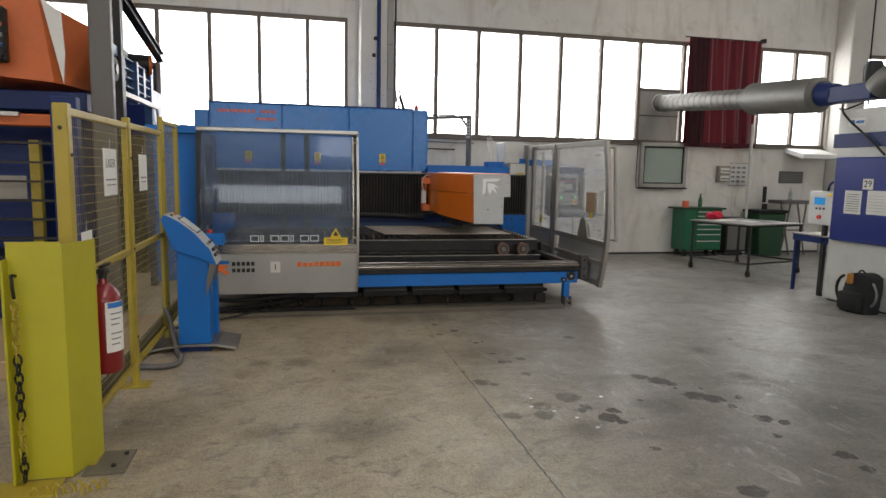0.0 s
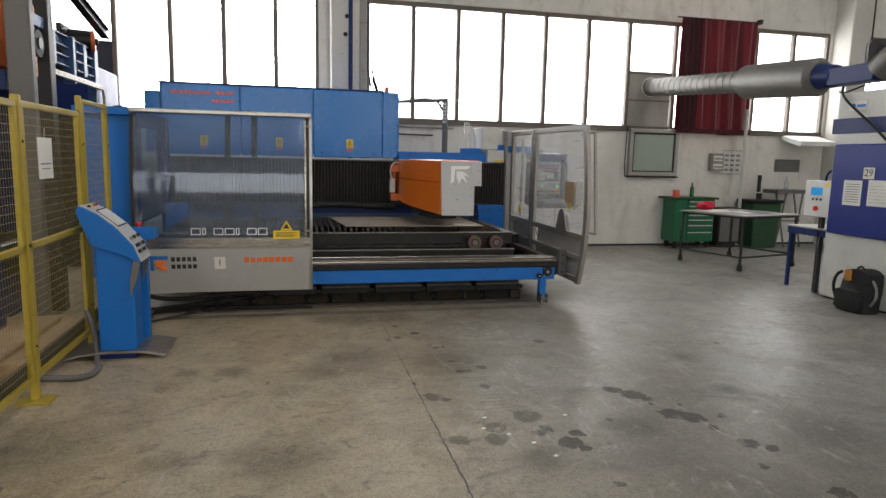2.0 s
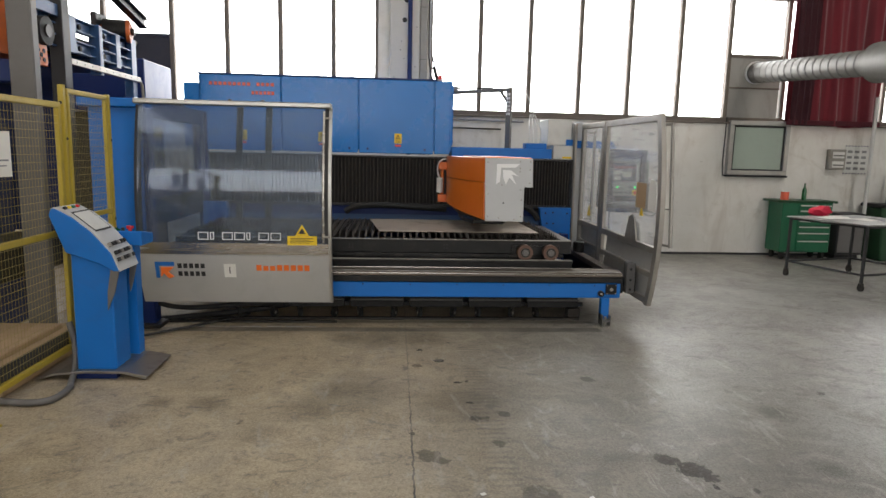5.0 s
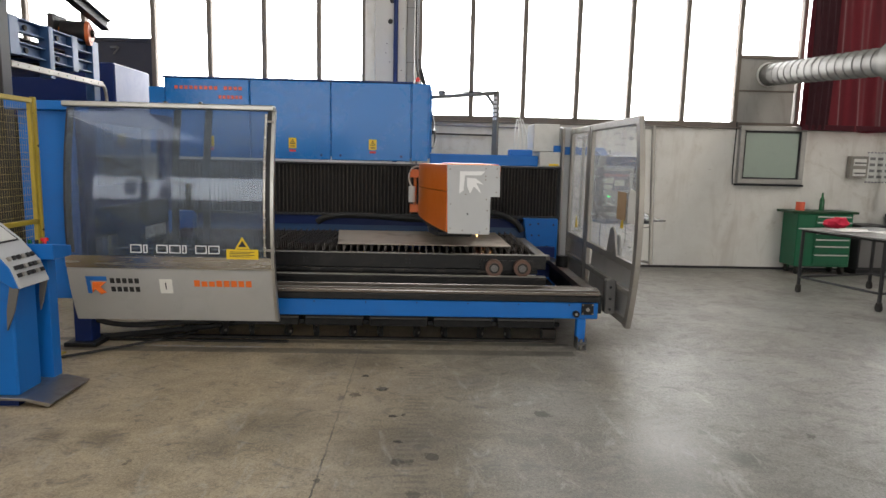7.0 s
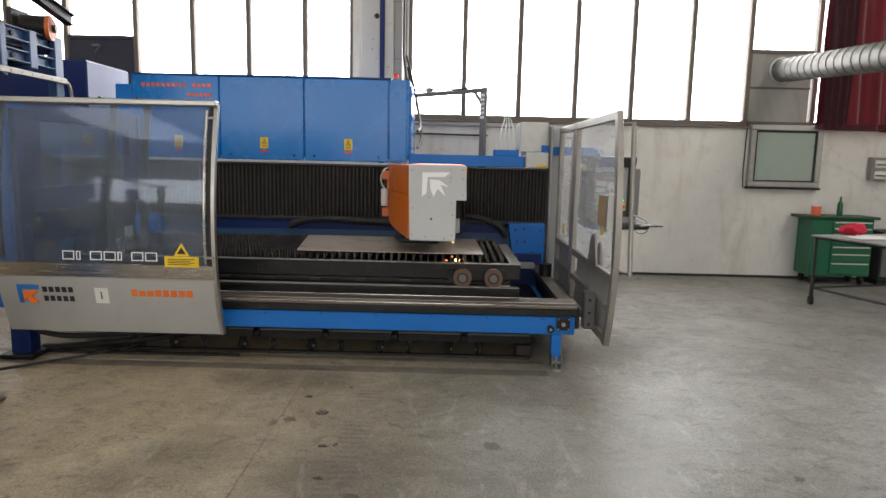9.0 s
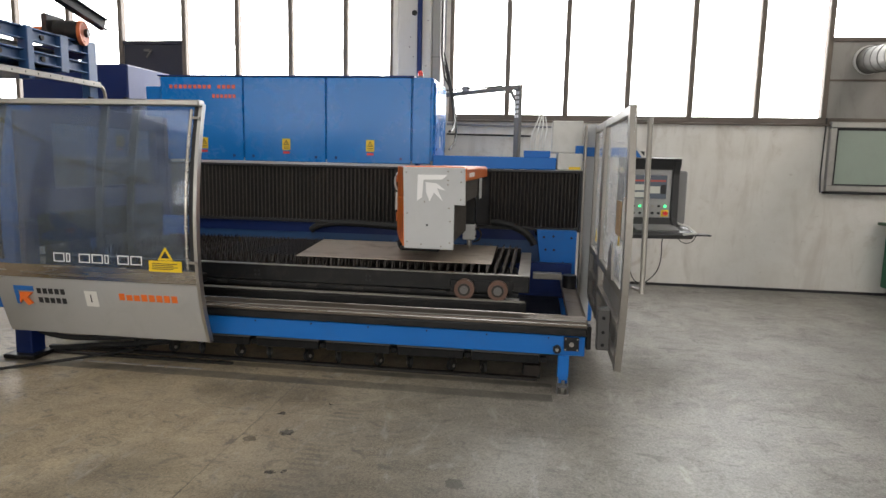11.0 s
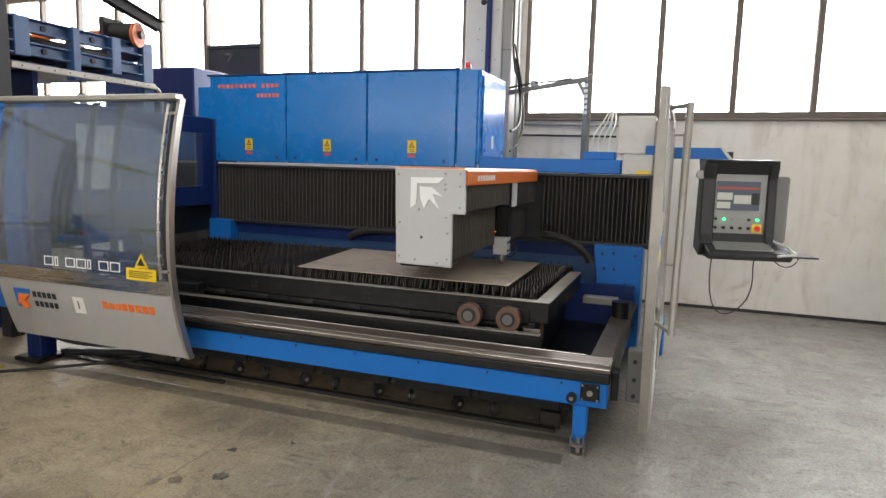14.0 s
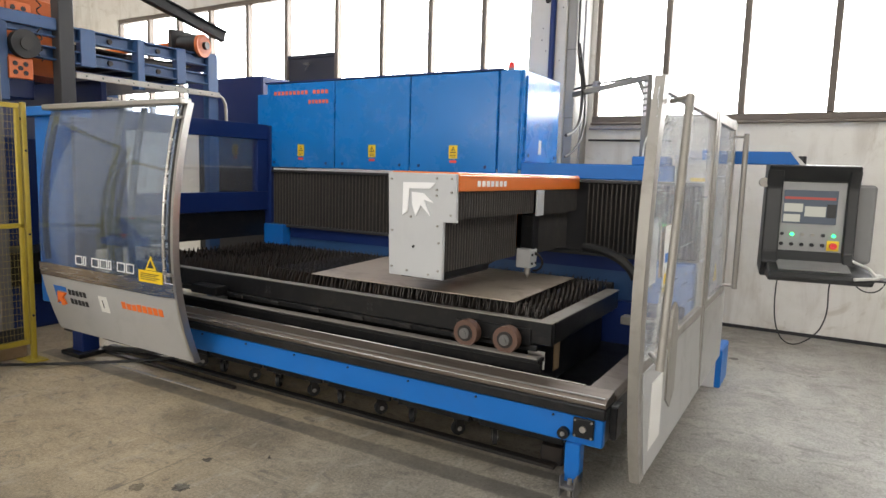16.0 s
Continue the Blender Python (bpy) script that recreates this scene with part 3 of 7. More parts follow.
def lettering(text, size, place, turn, material, parent, label, name="lettering", bold=0.0):
    """Words in the built-in font, as a mesh part."""
    cu = bpy.data.curves.new("text", "FONT")
    cu.body, cu.size, cu.extrude, cu.align_x, cu.align_y, cu.offset = text, size, 0.0006, "CENTER", "CENTER", bold
    tmp = bpy.data.objects.new("text", cu)
    me = bpy.data.meshes.new_from_object(tmp)
    bpy.data.objects.remove(tmp)
    bpy.data.curves.remove(cu)
    me.materials.clear()
    me.materials.append(material)
    me.transform(Matrix.Translation(place) @ pose(0, 0, 0, *turn))
    root = parent if parent.parent is None else parent.parent
    me.transform(Matrix.Translation(-root.location))
    ob = new(name, me)
    ob.parent = parent
    if label:
        ob["label"] = label
    return ob

# ---------- the hall ----------
NORTH, WIN_LO, WIN_HI, ROOF = 11.28, 2.20, 4.00, 7.2
WEST, EAST, SOUTH = -10.5, 15.5, -9.0
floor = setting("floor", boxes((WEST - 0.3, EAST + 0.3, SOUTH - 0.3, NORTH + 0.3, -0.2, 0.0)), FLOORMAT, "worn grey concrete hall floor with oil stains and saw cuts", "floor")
L_WIN, R_WIN, E_WIN = (-7.26, 0.86), (1.63, 10.56), (11.35, 14.8)
wall_north = setting("wall_north", boxes(
    (WEST, EAST, NORTH, NORTH + 0.25, 0, WIN_LO - 0.07), (WEST, EAST, NORTH, NORTH + 0.25, WIN_HI + 0.07, ROOF),
    (WEST, L_WIN[0], NORTH, NORTH + 0.25, WIN_LO - 0.07, WIN_HI + 0.07), (L_WIN[1], R_WIN[0], NORTH, NORTH + 0.25, WIN_LO - 0.07, WIN_HI + 0.07),
    (R_WIN[1], E_WIN[0], NORTH, NORTH + 0.25, WIN_LO - 0.07, WIN_HI + 0.07), (E_WIN[1], EAST, NORTH, NORTH + 0.25, WIN_LO - 0.07, WIN_HI + 0.07)),
    PLASTER, "stained cream plaster wall with a band of tall windows", "wall")
setting("wall_west", boxes((WEST - 0.25, WEST, SOUTH, NORTH + 0.25, 0, ROOF)), PLASTER, "plain cream plaster side wall", "wall")
setting("wall_east", boxes((EAST, EAST + 0.25, SOUTH, NORTH + 0.25, 0, ROOF)), PLASTER, "plain cream plaster side wall", "wall")
setting("wall_south", boxes((WEST, EAST, SOUTH - 0.25, SOUTH, 0, WIN_LO), (WEST, EAST, SOUTH - 0.25, SOUTH, 4.6, ROOF),
                            (WEST, -9, SOUTH - 0.25, SOUTH, WIN_LO, 4.6), (14, EAST, SOUTH - 0.25, SOUTH, WIN_LO, 4.6),
                            (1.5, 2.5, SOUTH - 0.25, SOUTH, WIN_LO, 4.6)), PLASTER, "plain cream plaster wall with window band", "wall")
# unseen roof openings, added to bring in fill light from above
ROOFFILLS = ((-6.5, -4.5), (0.6, 2.6), (8.0, 10.0))


def ceiling_mesh():
    cells, x = [], WEST
    for a, b in ROOFFILLS:
        cells.append((x, a, SOUTH, NORTH, ROOF, ROOF + 0.25))
        cells.append((a, b, SOUTH, -6.0, ROOF, ROOF + 0.25))
        cells.append((a, b, 8.0, NORTH, ROOF, ROOF + 0.25))
        x = b
    cells.append((x, EAST, SOUTH, NORTH, ROOF, ROOF + 0.25))
    return boxes(*cells)


setting("ceiling", ceiling_mesh(), OFFWHITE, "pale concrete roof slabs with unseen openings added for fill light", "ceiling")
for a, b in ROOFFILLS:
    window_lamp("roof_light", ((a + b) / 2, 1.0, ROOF + 0.1), ((a + b) / 2, 1.0, 0), b - a, 13.5, ROOF_POWER)
for a, b in ((-9, 1.5), (2.5, 14)):
    window_lamp("south_window_light", ((a + b) / 2, SOUTH - 0.12, 3.4), ((a + b) / 2, 0, 3.0), b - a, 2.3, WINDOW_POWER)
setting("backdrop", boxes((-30, 36, 14.0, 14.1, -4, 16)), SKYWHITE, "white overcast sky outside the windows", "sky")

R_BARS = [2.405, 3.17, 3.955, 4.735, 5.54, 6.33, 7.26, 8.08, 8.95, 9.77]
L_BARS = [-6.38, -5.59, -4.80, -3.94, -3.12, -2.15, -1.36, -0.585, 0.195]


def window_band(name, x0, x1, bars, label):
    w = thing(name, label, "window", ((x0 + x1) / 2, NORTH, WIN_LO), kind="structure")
    y0, y1 = NORTH + 0.02, NORTH + 0.10
    part("window_frame", boxes((x0, x1, y0 - 0.03, y1, WIN_LO - 0.07, WIN_LO), (x0, x1, y0, y1, WIN_HI, WIN_HI + 0.07),
                               (x0, x0 + 0.05, y0, y1, WIN_LO, WIN_HI), (x1 - 0.05, x1, y0, y1, WIN_LO, WIN_HI), bevel=0.006), FRAMEBROWN, w)
    for b in bars:
        part("mullion", boxes((b - 0.033, b + 0.033, y0 - 0.02, y1, WIN_LO, WIN_HI), bevel=0.008), FRAMEBROWN, w)
    part("window_sill", boxes((x0, x1, NORTH - 0.05, NORTH + 0.02, WIN_LO - 0.10, WIN_LO - 0.072), bevel=0.006), FRAMEBROWN, w)
    return w


win_l = window_band("window_1", *L_WIN, L_BARS, "tall weathered steel window band with blown-out white panes")
win_r = window_band("window_2", *R_WIN, R_BARS, "tall weathered steel window band with blown-out white panes")
window_band("window_3", *E_WIN, [12.2, 13.05, 13.9], "tall weathered steel window band with blown-out white panes")
part("blind_panel", boxes((-3.08, -2.19, NORTH + 0.03, NORTH + 0.08, 2.2, 3.12), (-3.09, -2.18, NORTH + 0.01, NORTH + 0.1, 3.12, 3.17), bevel=0.004), surface("slate_blind_paint", (0.014, 0.017, 0.034), 0.5, vary=0.2, dirt=0.2), win_l, "dark slate blind panel in the window")
part("panel_latch", join(boxes((-2.75, -2.66, NORTH - 0.02, NORTH + 0.03, 3.02, 3.05)), rod((-2.70, NORTH - 0.03, 2.93), (-2.62, NORTH - 0.03, 3.03), 0.012, 8)), MIDGREY, win_l)
part("blind_panel", boxes((6.335, 7.195, NORTH + 0.03, NORTH + 0.08, 2.2, 2.655), (6.335, 7.195, NORTH + 0.02, NORTH + 0.075, 2.67, 3.12), bevel=0.003), FRAMEPANEL, win_r, "grey blind panel pierced by a duct")
part("transom", boxes((6.33, 7.2, NORTH, NORTH + 0.1, 3.12, 3.17), (6.33, 7.2, NORTH + 0.01, NORTH + 0.09, 2.65, 2.672), bevel=0.004), FRAMEBROWN, win_r)


def pillar(x0, x1, y0, name, label):
    p = thing(name, label, "pillar", ((x0 + x1) / 2, NORTH, 0), kind="structure")
    part("shaft", boxes((x0, x1, y0, NORTH - 0.001, 0, ROOF - 0.002), bevel=0.015), PILLAR, p)
    return p


p1 = pillar(1.035, 1.465, 10.77, "pillar_1", "whitewashed concrete pillar with cable conduits")
part("conduit", rod((1.322, 10.735, 0.0), (1.322, 10.735, ROOF - 0.01), 0.032, 10), NAVY, p1, "dark blue cable conduit", True)
part("cable_duct", boxes((1.468, 1.575, 10.80, NORTH - 0.002, 0, ROOF - 0.01), bevel=0.01), FRAMEPANEL, p1, "grey cable duct")
for k in range(9):
    part("duct_joint", boxes((1.465, 1.578, 10.797, 10.802, 0.7 + 0.72 * k, 0.708 + 0.72 * k)), MIDGREY, p1)
part("cable", sweep([(1.60, 10.79, ROOF - 0.1), (1.598, 10.79, 3.3), (1.60, 10.79, 2.9), (1.64, 10.77, 2.62), (1.72, 10.7, 2.48)], 0.013), BLACK, p1, smooth=True)
part("cable", sweep([(1.625, 10.9, ROOF - 0.1), (1.625, 10.9, 2.6), (1.625, 10.9, 1.2)], 0.012), GREYINK, p1, smooth=True)
for bx, bz in ((1.246, 3.392), (1.27, 3.66)):
    part("anchor_hole", rod((bx, 10.764, bz), (bx, 10.775, bz), 0.034, 14), BLACK, p1)
for bx, bz in ((1.20, 3.10), (1.19, 2.98), (1.24, 2.86), (1.42, 3.3), (1.40, 2.75), (1.10, 2.6)):
    part("nail_hole", rod((bx, 10.7655, bz), (bx, 10.775, bz), 0.008, 8), MIDGREY, p1)
p2 = pillar(10.62, 11.05, 10.85, "pillar_2", "whitewashed concrete pillar with pipes")
part("downpipe", rod((11.16, 11.1, 0), (11.16, 11.1, ROOF - 0.01), 0.06, 12), GALV, p2, smooth=True)
part("cable", sweep([(11.07, 10.85, ROOF - 0.1), (11.06, 10.84, 3.6), (11.10, 10.82, 3.0)], 0.015), BLACK, p2, smooth=True)

# pipes and trunking on the wall below the sill
trunk = thing("wall_pipes", "thin grey pipes running along the plaster wall", "pipe", (2.0, NORTH, 2.0), kind="structure")
part("pipe", rod((1.62, NORTH - 0.04, 2.06), (3.1, NORTH - 0.04, 2.04), 0.014, 8), GREYINK, trunk, smooth=True)
part("pipe", rod((1.62, NORTH - 0.05, 1.93), (2.75, NORTH - 0.05, 1.92), 0.012, 8), BLACK, trunk, smooth=True)
part("pipe", rod((8.62, 10.98, 0.0), (8.62, 10.98, WIN_LO + 0.35), 0.03, 10), OFFWHITE, trunk, "white upright pipe", True)
# thin strip that draws the dark line at the foot of the wall
setting("baseboard", boxes((WEST, EAST, NORTH - 0.006, NORTH, 0.0, 0.035)), DARKGREY, "thin dark line along the foot of the wall", "baseboard")

# ---------- laser source cabinet ----------
BOXY = 8.96


def warning_sticker(x, z, y, parent, w=0.085, h=0.115):
    s = part("warning_sticker", boxes((x - w / 2, x + w / 2, y - 0.003, y, z - h / 2, z + h / 2)), SIGNYELLOW, parent, "yellow laser warning sticker")
    tri = [(x - w * 0.36, z - h * 0.08), (x + w * 0.36, z - h * 0.08), (x, z + h * 0.42)]
    tin = [(x - w * 0.22, z), (x + w * 0.22, z), (x, z + h * 0.28)]
    part("symbol", prism(tri, "y", y - 0.0042, y - 0.003), INK, s)
    part("symbol", prism(tin, "y", y - 0.0052, y - 0.0042), SIGNYELLOW, s)
    part("symbol", boxes((x - 0.004, x + 0.004, y - 0.006, y - 0.0052, z + h * 0.03, z + h * 0.2)), INK, s)
    part("print", boxes((x - w * 0.35, x + w * 0.35, y - 0.0042, y - 0.003, z - h * 0.28, z - h * 0.22), (x - w * 0.3, x + w * 0.3, y - 0.0042, y - 0.003, z - h * 0.40, z - h * 0.35)), INK, s)
    return s


def laser_cabinet():
    c = thing("laser_cabinet", "blue sheet-metal laser source cabinet with three doors", "cabinet", (0.35, 9.3, 1.5))
    part("body", boxes((-1.12, 1.80, 8.99, 9.80, 1.56, 2.375), bevel=0.01), CABBLUE, c)
    part("roof_lip", boxes((-1.13, 1.60, 8.965, 9.3, 2.376, 2.392)), NAVY, c)
    edges = (-1.10, -0.185, 0.70, 1.585)
    for i in range(3):
        x0, x1 = edges[i] + 0.006, edges[i + 1] - 0.006
        d = part("door", boxes((x0, x1, BOXY, 8.988, 1.525, 2.37), bevel=0.007), CABBLUE, c)
        warning_sticker((x0 + x1) / 2 + 0.02, 1.70, BOXY, d)
        part("red_sticker", boxes(((x0 + x1) / 2 - 0.015, (x0 + x1) / 2 + 0.055, BOXY - 0.002, BOXY, 1.605, 1.628)), SIGNRED, d)
        for bx in (x0 + 0.1, x1 - 0.1):
            part("bolt", rod((bx, BOXY - 0.006, 1.575), (bx, BOXY + 0.002, 1.575), 0.014, 10), NAVY, d)
        if i == 0:
            # company lettering as plain bars
            for z, xa, xb, n in ((2.27, x0 + 0.10, x1 - 0.06, 14), (2.175, x1 - 0.33, x1 - 0.06, 6)):
                w = (xb - xa) / n
                for k in range(n):
                    if n == 14 and k == 9:
                        continue
                    part("print", boxes((xa + k * w, xa + (k + 0.68) * w, BOXY - 0.002, BOXY, z - 0.016, z + 0.022)), LETTERRED, d)
    part("corner_post", boxes((1.592, 1.775, BOXY + 0.004, 8.988, 1.53, 2.372), bevel=0.006), CABBLUE, c)
    side = part("side_panel", boxes((1.802, 1.815, 9.03, 9.74, 1.63, 2.33), bevel=0.004), CABBLUE, c)
    part("sticker", boxes((1.816, 1.818, 9.30, 9.36, 1.70, 1.82)), PAPER, side, "white sticker")
    for by in (9.09, 9.68):
        part("bolt", rod((1.813, by, 1.68), (1.822, by, 1.68), 0.014, 10), NAVY, side)
    part("step_box", boxes((-1.30, -1.125, 9.02, 9.7, 1.56, 2.28), bevel=0.006), CABBLUE, c)
    b = part("beacon", rod((1.65, 9.05, 2.378), (1.65, 9.05, 2.40), 0.03, 14), GREYINK, c, smooth=True)
    part("dome", join(rod((1.65, 9.05, 2.40), (1.65, 9.05, 2.435), 0.026, 14), rod((1.65, 9.05, 2.435), (1.65, 9.05, 2.452), 0.026, 14, 0.012)), LAMPRED, b, "red beacon dome", True)
    part("bottom_trim", boxes((-1.0, 1.58, BOXY - 0.005, 8.99, 1.498, 1.515)), PLATEGREY, c, "white edge strip")
    return c


laser_cabinet()

# ---------- machine frame with bellows ----------


def pleats(x0, x1, z0, z1, y, pitch, depth):
    """Upright folds of a bellows along x."""
    n = int(round((x1 - x0) / pitch))
    bm = bmesh.new()
    front = []
    for k in range(2 * n + 1):
        x = x0 + (x1 - x0) * k / (2 * n)
        yy = y - (depth if k % 2 else 0.0) + random.uniform(-0.003, 0.003)
        front.append((bm.verts.new((x, yy, z0)), bm.verts.new((x + random.uniform(-0.003, 0.003), yy, z1))))
    for (a, b), (c, d) in zip(front, front[1:]):
        bm.faces.new((a, c, d, b))
    back = [bm.verts.new(p) for p in ((x0, y + 0.03, z0), (x1, y + 0.03, z0), (x1, y + 0.03, z1), (x0, y + 0.03, z1))]
    bm.faces.new((back[0], back[3], back[2], back[1]))
    return bm


def machine_frame():
    f = thing("machine_frame", "blue welded laser machine frame with black pleated bellows", "machine", (1.0, 9.3, 0))
    part("base_beam", boxes((-1.08, 3.22, 9.02, 9.75, 0.02, 0.86), bevel=0.012), STEELBLUE, f)
    part("rear_beam", boxes((-1.08, 3.22, 9.05, 9.75, 0.87, 1.49), bevel=0.01), DARKGREY, f)
    part("foot_plate", boxes((-1.09, -0.82, 8.90, 9.02, 0.30, 0.93), bevel=0.008), BLUE, f)
    bel = part("bellows", pleats(-1.07, 1.70, 0.935, 1.47, 9.0, 0.042, 0.028), BELLOWS, f, "dusty black pleated bellows")
    part("bellows", pleats(2.38, 3.25, 0.94, 1.47, 9.0, 0.036, 0.028), BELLOWS, f, "dusty black pleated bellows")
    # pale strips carry the painted highlight along each fold crest
    for b0, b1, pitch in ((-1.07, 1.70, 0.042), (2.38, 3.25, 0.036)):
        n = int(round((b1 - b0) / pitch))
        folds = [boxes((b0 + (k + 0.5) * (b1 - b0) / n - 0.0028, b0 + (k + 0.5) * (b1 - b0) / n + 0.0028, 8.9655, 8.9725, 0.94, 1.465)) for k in range(n)]
        tagged(part("fold_edge", join(*folds), FOLDGLINT, f), kind="stuff")
    part("guide", boxes((-1.09, 3.26, 8.955, 9.04, 0.905, 0.935), (-1.09, 3.26, 8.955, 9.04, 1.472, 1.497), bevel=0.004), DARKGREY, f)
    for ex in (-1.10, 3.252):
        part("end_plate", boxes((ex, ex + 0.025, 8.95, 9.04, 0.9, 1.5)), DARKGREY, f)
    part("top_beam", boxes((1.80, 3.02, 8.975, 9.40, 1.50, 1.62), bevel=0.008), BLUE, f)
    part("top_cover", boxes((3.03, 3.27, 8.96, 9.45, 1.50, 1.665), bevel=0.008), OFFWHITE, f, "white terminal cover")
    part("white_box", boxes((2.97, 3.27, 9.05, 9.50, 1.67, 1.98), bevel=0.01), OFFWHITE, f, "white enclosure box")
    part("yellow_label", boxes((3.14, 3.25, 8.956, 8.96, 1.51, 1.535)), SIGNYELLOW, f)
    v = part("valve_block", boxes((2.70, 2.96, 9.02, 9.20, 1.62, 1.685), bevel=0.006), BLUE, f)
    for k in range(4):
        x = 2.76 + 0.045 * k
        part("hose", sweep(curve3((x, 9.1, 1.68), (x, 9.1, 1.9), (x + 0.02 + 0.01 * k, 9.3, 1.85), (2.84 + 0.02 * k, 9.5, 2.05)), 0.007, 6), OFFWHITE, v, smooth=True)
    right = part("end_plate", prism([(2.86, 0.10), (3.24, 0.10), (3.24, 0.925), (2.86, 0.925), (2.90, 0.62), (2.97, 0.50)], "y", 8.80, 8.90, bevel=0.004), BLUE, f, "blue end plate with bolts")
    for bx, bz in ((2.93, 0.86), (3.02, 0.87), (3.03, 0.74), (2.95, 0.74), (3.12, 0.62), (3.19, 0.86), (3.1, 0.5), (3.2, 0.3)):
        part("bolt", rod((bx, 8.792, bz), (bx, 8.802, bz), 0.011, 8), INK, right)
    part("hose_chain", sweep(curve3((0.55, 8.93, 0.83), (0.7, 8.9, 0.98), (1.2, 8.9, 0.9), (1.75, 8.93, 0.88)), 0.035, 8), RUBBER, f, smooth=True)
    part("hose_chain", sweep(curve3((2.42, 8.85, 0.98), (2.62, 8.8, 0.99), (2.80, 8.8, 0.9), (2.84, 8.8, 0.78)), 0.035, 8), RUBBER, f, smooth=True)
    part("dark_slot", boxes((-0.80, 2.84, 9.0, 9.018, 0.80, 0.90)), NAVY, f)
    # punched-rail cable bracket
    start, corner = Vector((1.60, 10.72, 2.43)), Vector((2.635, 9.72, 2.40))
    run = corner - start
    turn = math.atan2(run.y, run.x)

    def along(bm):
        bmesh.ops.transform(bm, matrix=Matrix.Translation(corner) @ Matrix.Rotation(turn, 4, "Z"), verts=bm.verts)
        return bm
    n = run.length
    br = part("cable_bracket", along(boxes((-n, 0.0, -0.020, 0.020, -0.048, 0.0), (-0.075, 0.0, -0.022, 0.022, -1.0, -0.049), bevel=0.003)), GALV, f, "punched galvanised cable bracket")
    tagged(part("hole", along(join(*[boxes((-n + 0.08 + 0.05 * k, -n + 0.115 + 0.05 * k, -0.0235, -0.020, -0.030, -0.016)) for k in range(24)])), MIDGREY, br), kind="stuff")
    tagged(part("hole", along(join(*[boxes((-0.065 + 0.033 * c, -0.042 + 0.033 * c, -0.0255, -0.022, -0.10 - 0.05 * k, -0.068 - 0.05 * k)) for k in range(6) for c in range(2)])), LETTERWHITE, br), kind="stuff")
    part("stay", along(prism([(-0.19, -0.049), (-0.15, -0.049), (-0.076, -0.14), (-0.076, -0.19)], "y", -0.012, 0.012)), GALV, br)
    part("clamp", along(boxes((-0.98, -0.91, -0.03, 0.03, 0.0, 0.055), bevel=0.004)), GREYINK, br)
    part("cable", along(sweep(curve3((-n, 0.0, 0.03), (-1.0, 0.0, 0.05), (-0.6, 0.0, 0.0), (-0.3, 0.0, 0.012)), 0.010, 6)), BLACK, br, smooth=True)
    part("loose_cable", sweep(curve3((2.62, 9.72, 2.41), (2.80, 9.65, 2.45), (2.90, 9.5, 2.2), (2.88, 9.3, 1.70)), 0.006, 6), OFFWHITE, br, smooth=True)
    part("cable", sweep(curve3((1.84, 9.9, 1.9), (1.90, 10.2, 1.95), (1.80, 10.5, 2.2), (1.66, 10.72, 2.75)), 0.016, 8), BLACK, f, smooth=True)
    part("cable", sweep(curve3((1.84, 9.9, 1.7), (1.92, 10.2, 1.8), (1.86, 10.55, 2.1), (1.64, 10.72, 2.9)), 0.012, 8), BLACK, f, smooth=True)
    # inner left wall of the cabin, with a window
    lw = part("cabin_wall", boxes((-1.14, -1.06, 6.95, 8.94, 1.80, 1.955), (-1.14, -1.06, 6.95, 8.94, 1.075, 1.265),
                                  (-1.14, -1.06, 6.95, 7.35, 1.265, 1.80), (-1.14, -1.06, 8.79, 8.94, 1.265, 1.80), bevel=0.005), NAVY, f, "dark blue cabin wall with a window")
    part("pane", boxes((-1.105, -1.099, 7.35, 8.79, 1.265, 1.80)), INNERPANE, lw)
    part("skirt", boxes((-1.12, -1.09, 6.95, 8.92, 0.81, 1.07)), BLACK, lw, "black rubber skirt")
    part("cabin_post", boxes((-1.14, -1.03, 8.945, 9.02, 0.0, 1.95), bevel=0.005), NAVY, f)
    part("cabin_roof", boxes((-1.42, -0.92, 6.72, 6.98, 1.86, 1.93), bevel=0.006), BLUE, f)
    part("front_panel", boxes((-1.36, -0.96, 6.78, 6.84, 0.40, 1.86), bevel=0.006), BLUE, f, "blue front panel of the cabin")
    part("corner_leg", boxes((-1.06, -0.92, 6.84, 6.98, 0.03, 1.86), bevel=0.006), NAVY, f)
    part("foot", boxes((-1.12, -0.86, 6.78, 7.02, 0.0, 0.035), bevel=0.006), BLACK, f)
    return f


machine_frame()

# ---------- cutting arm ----------


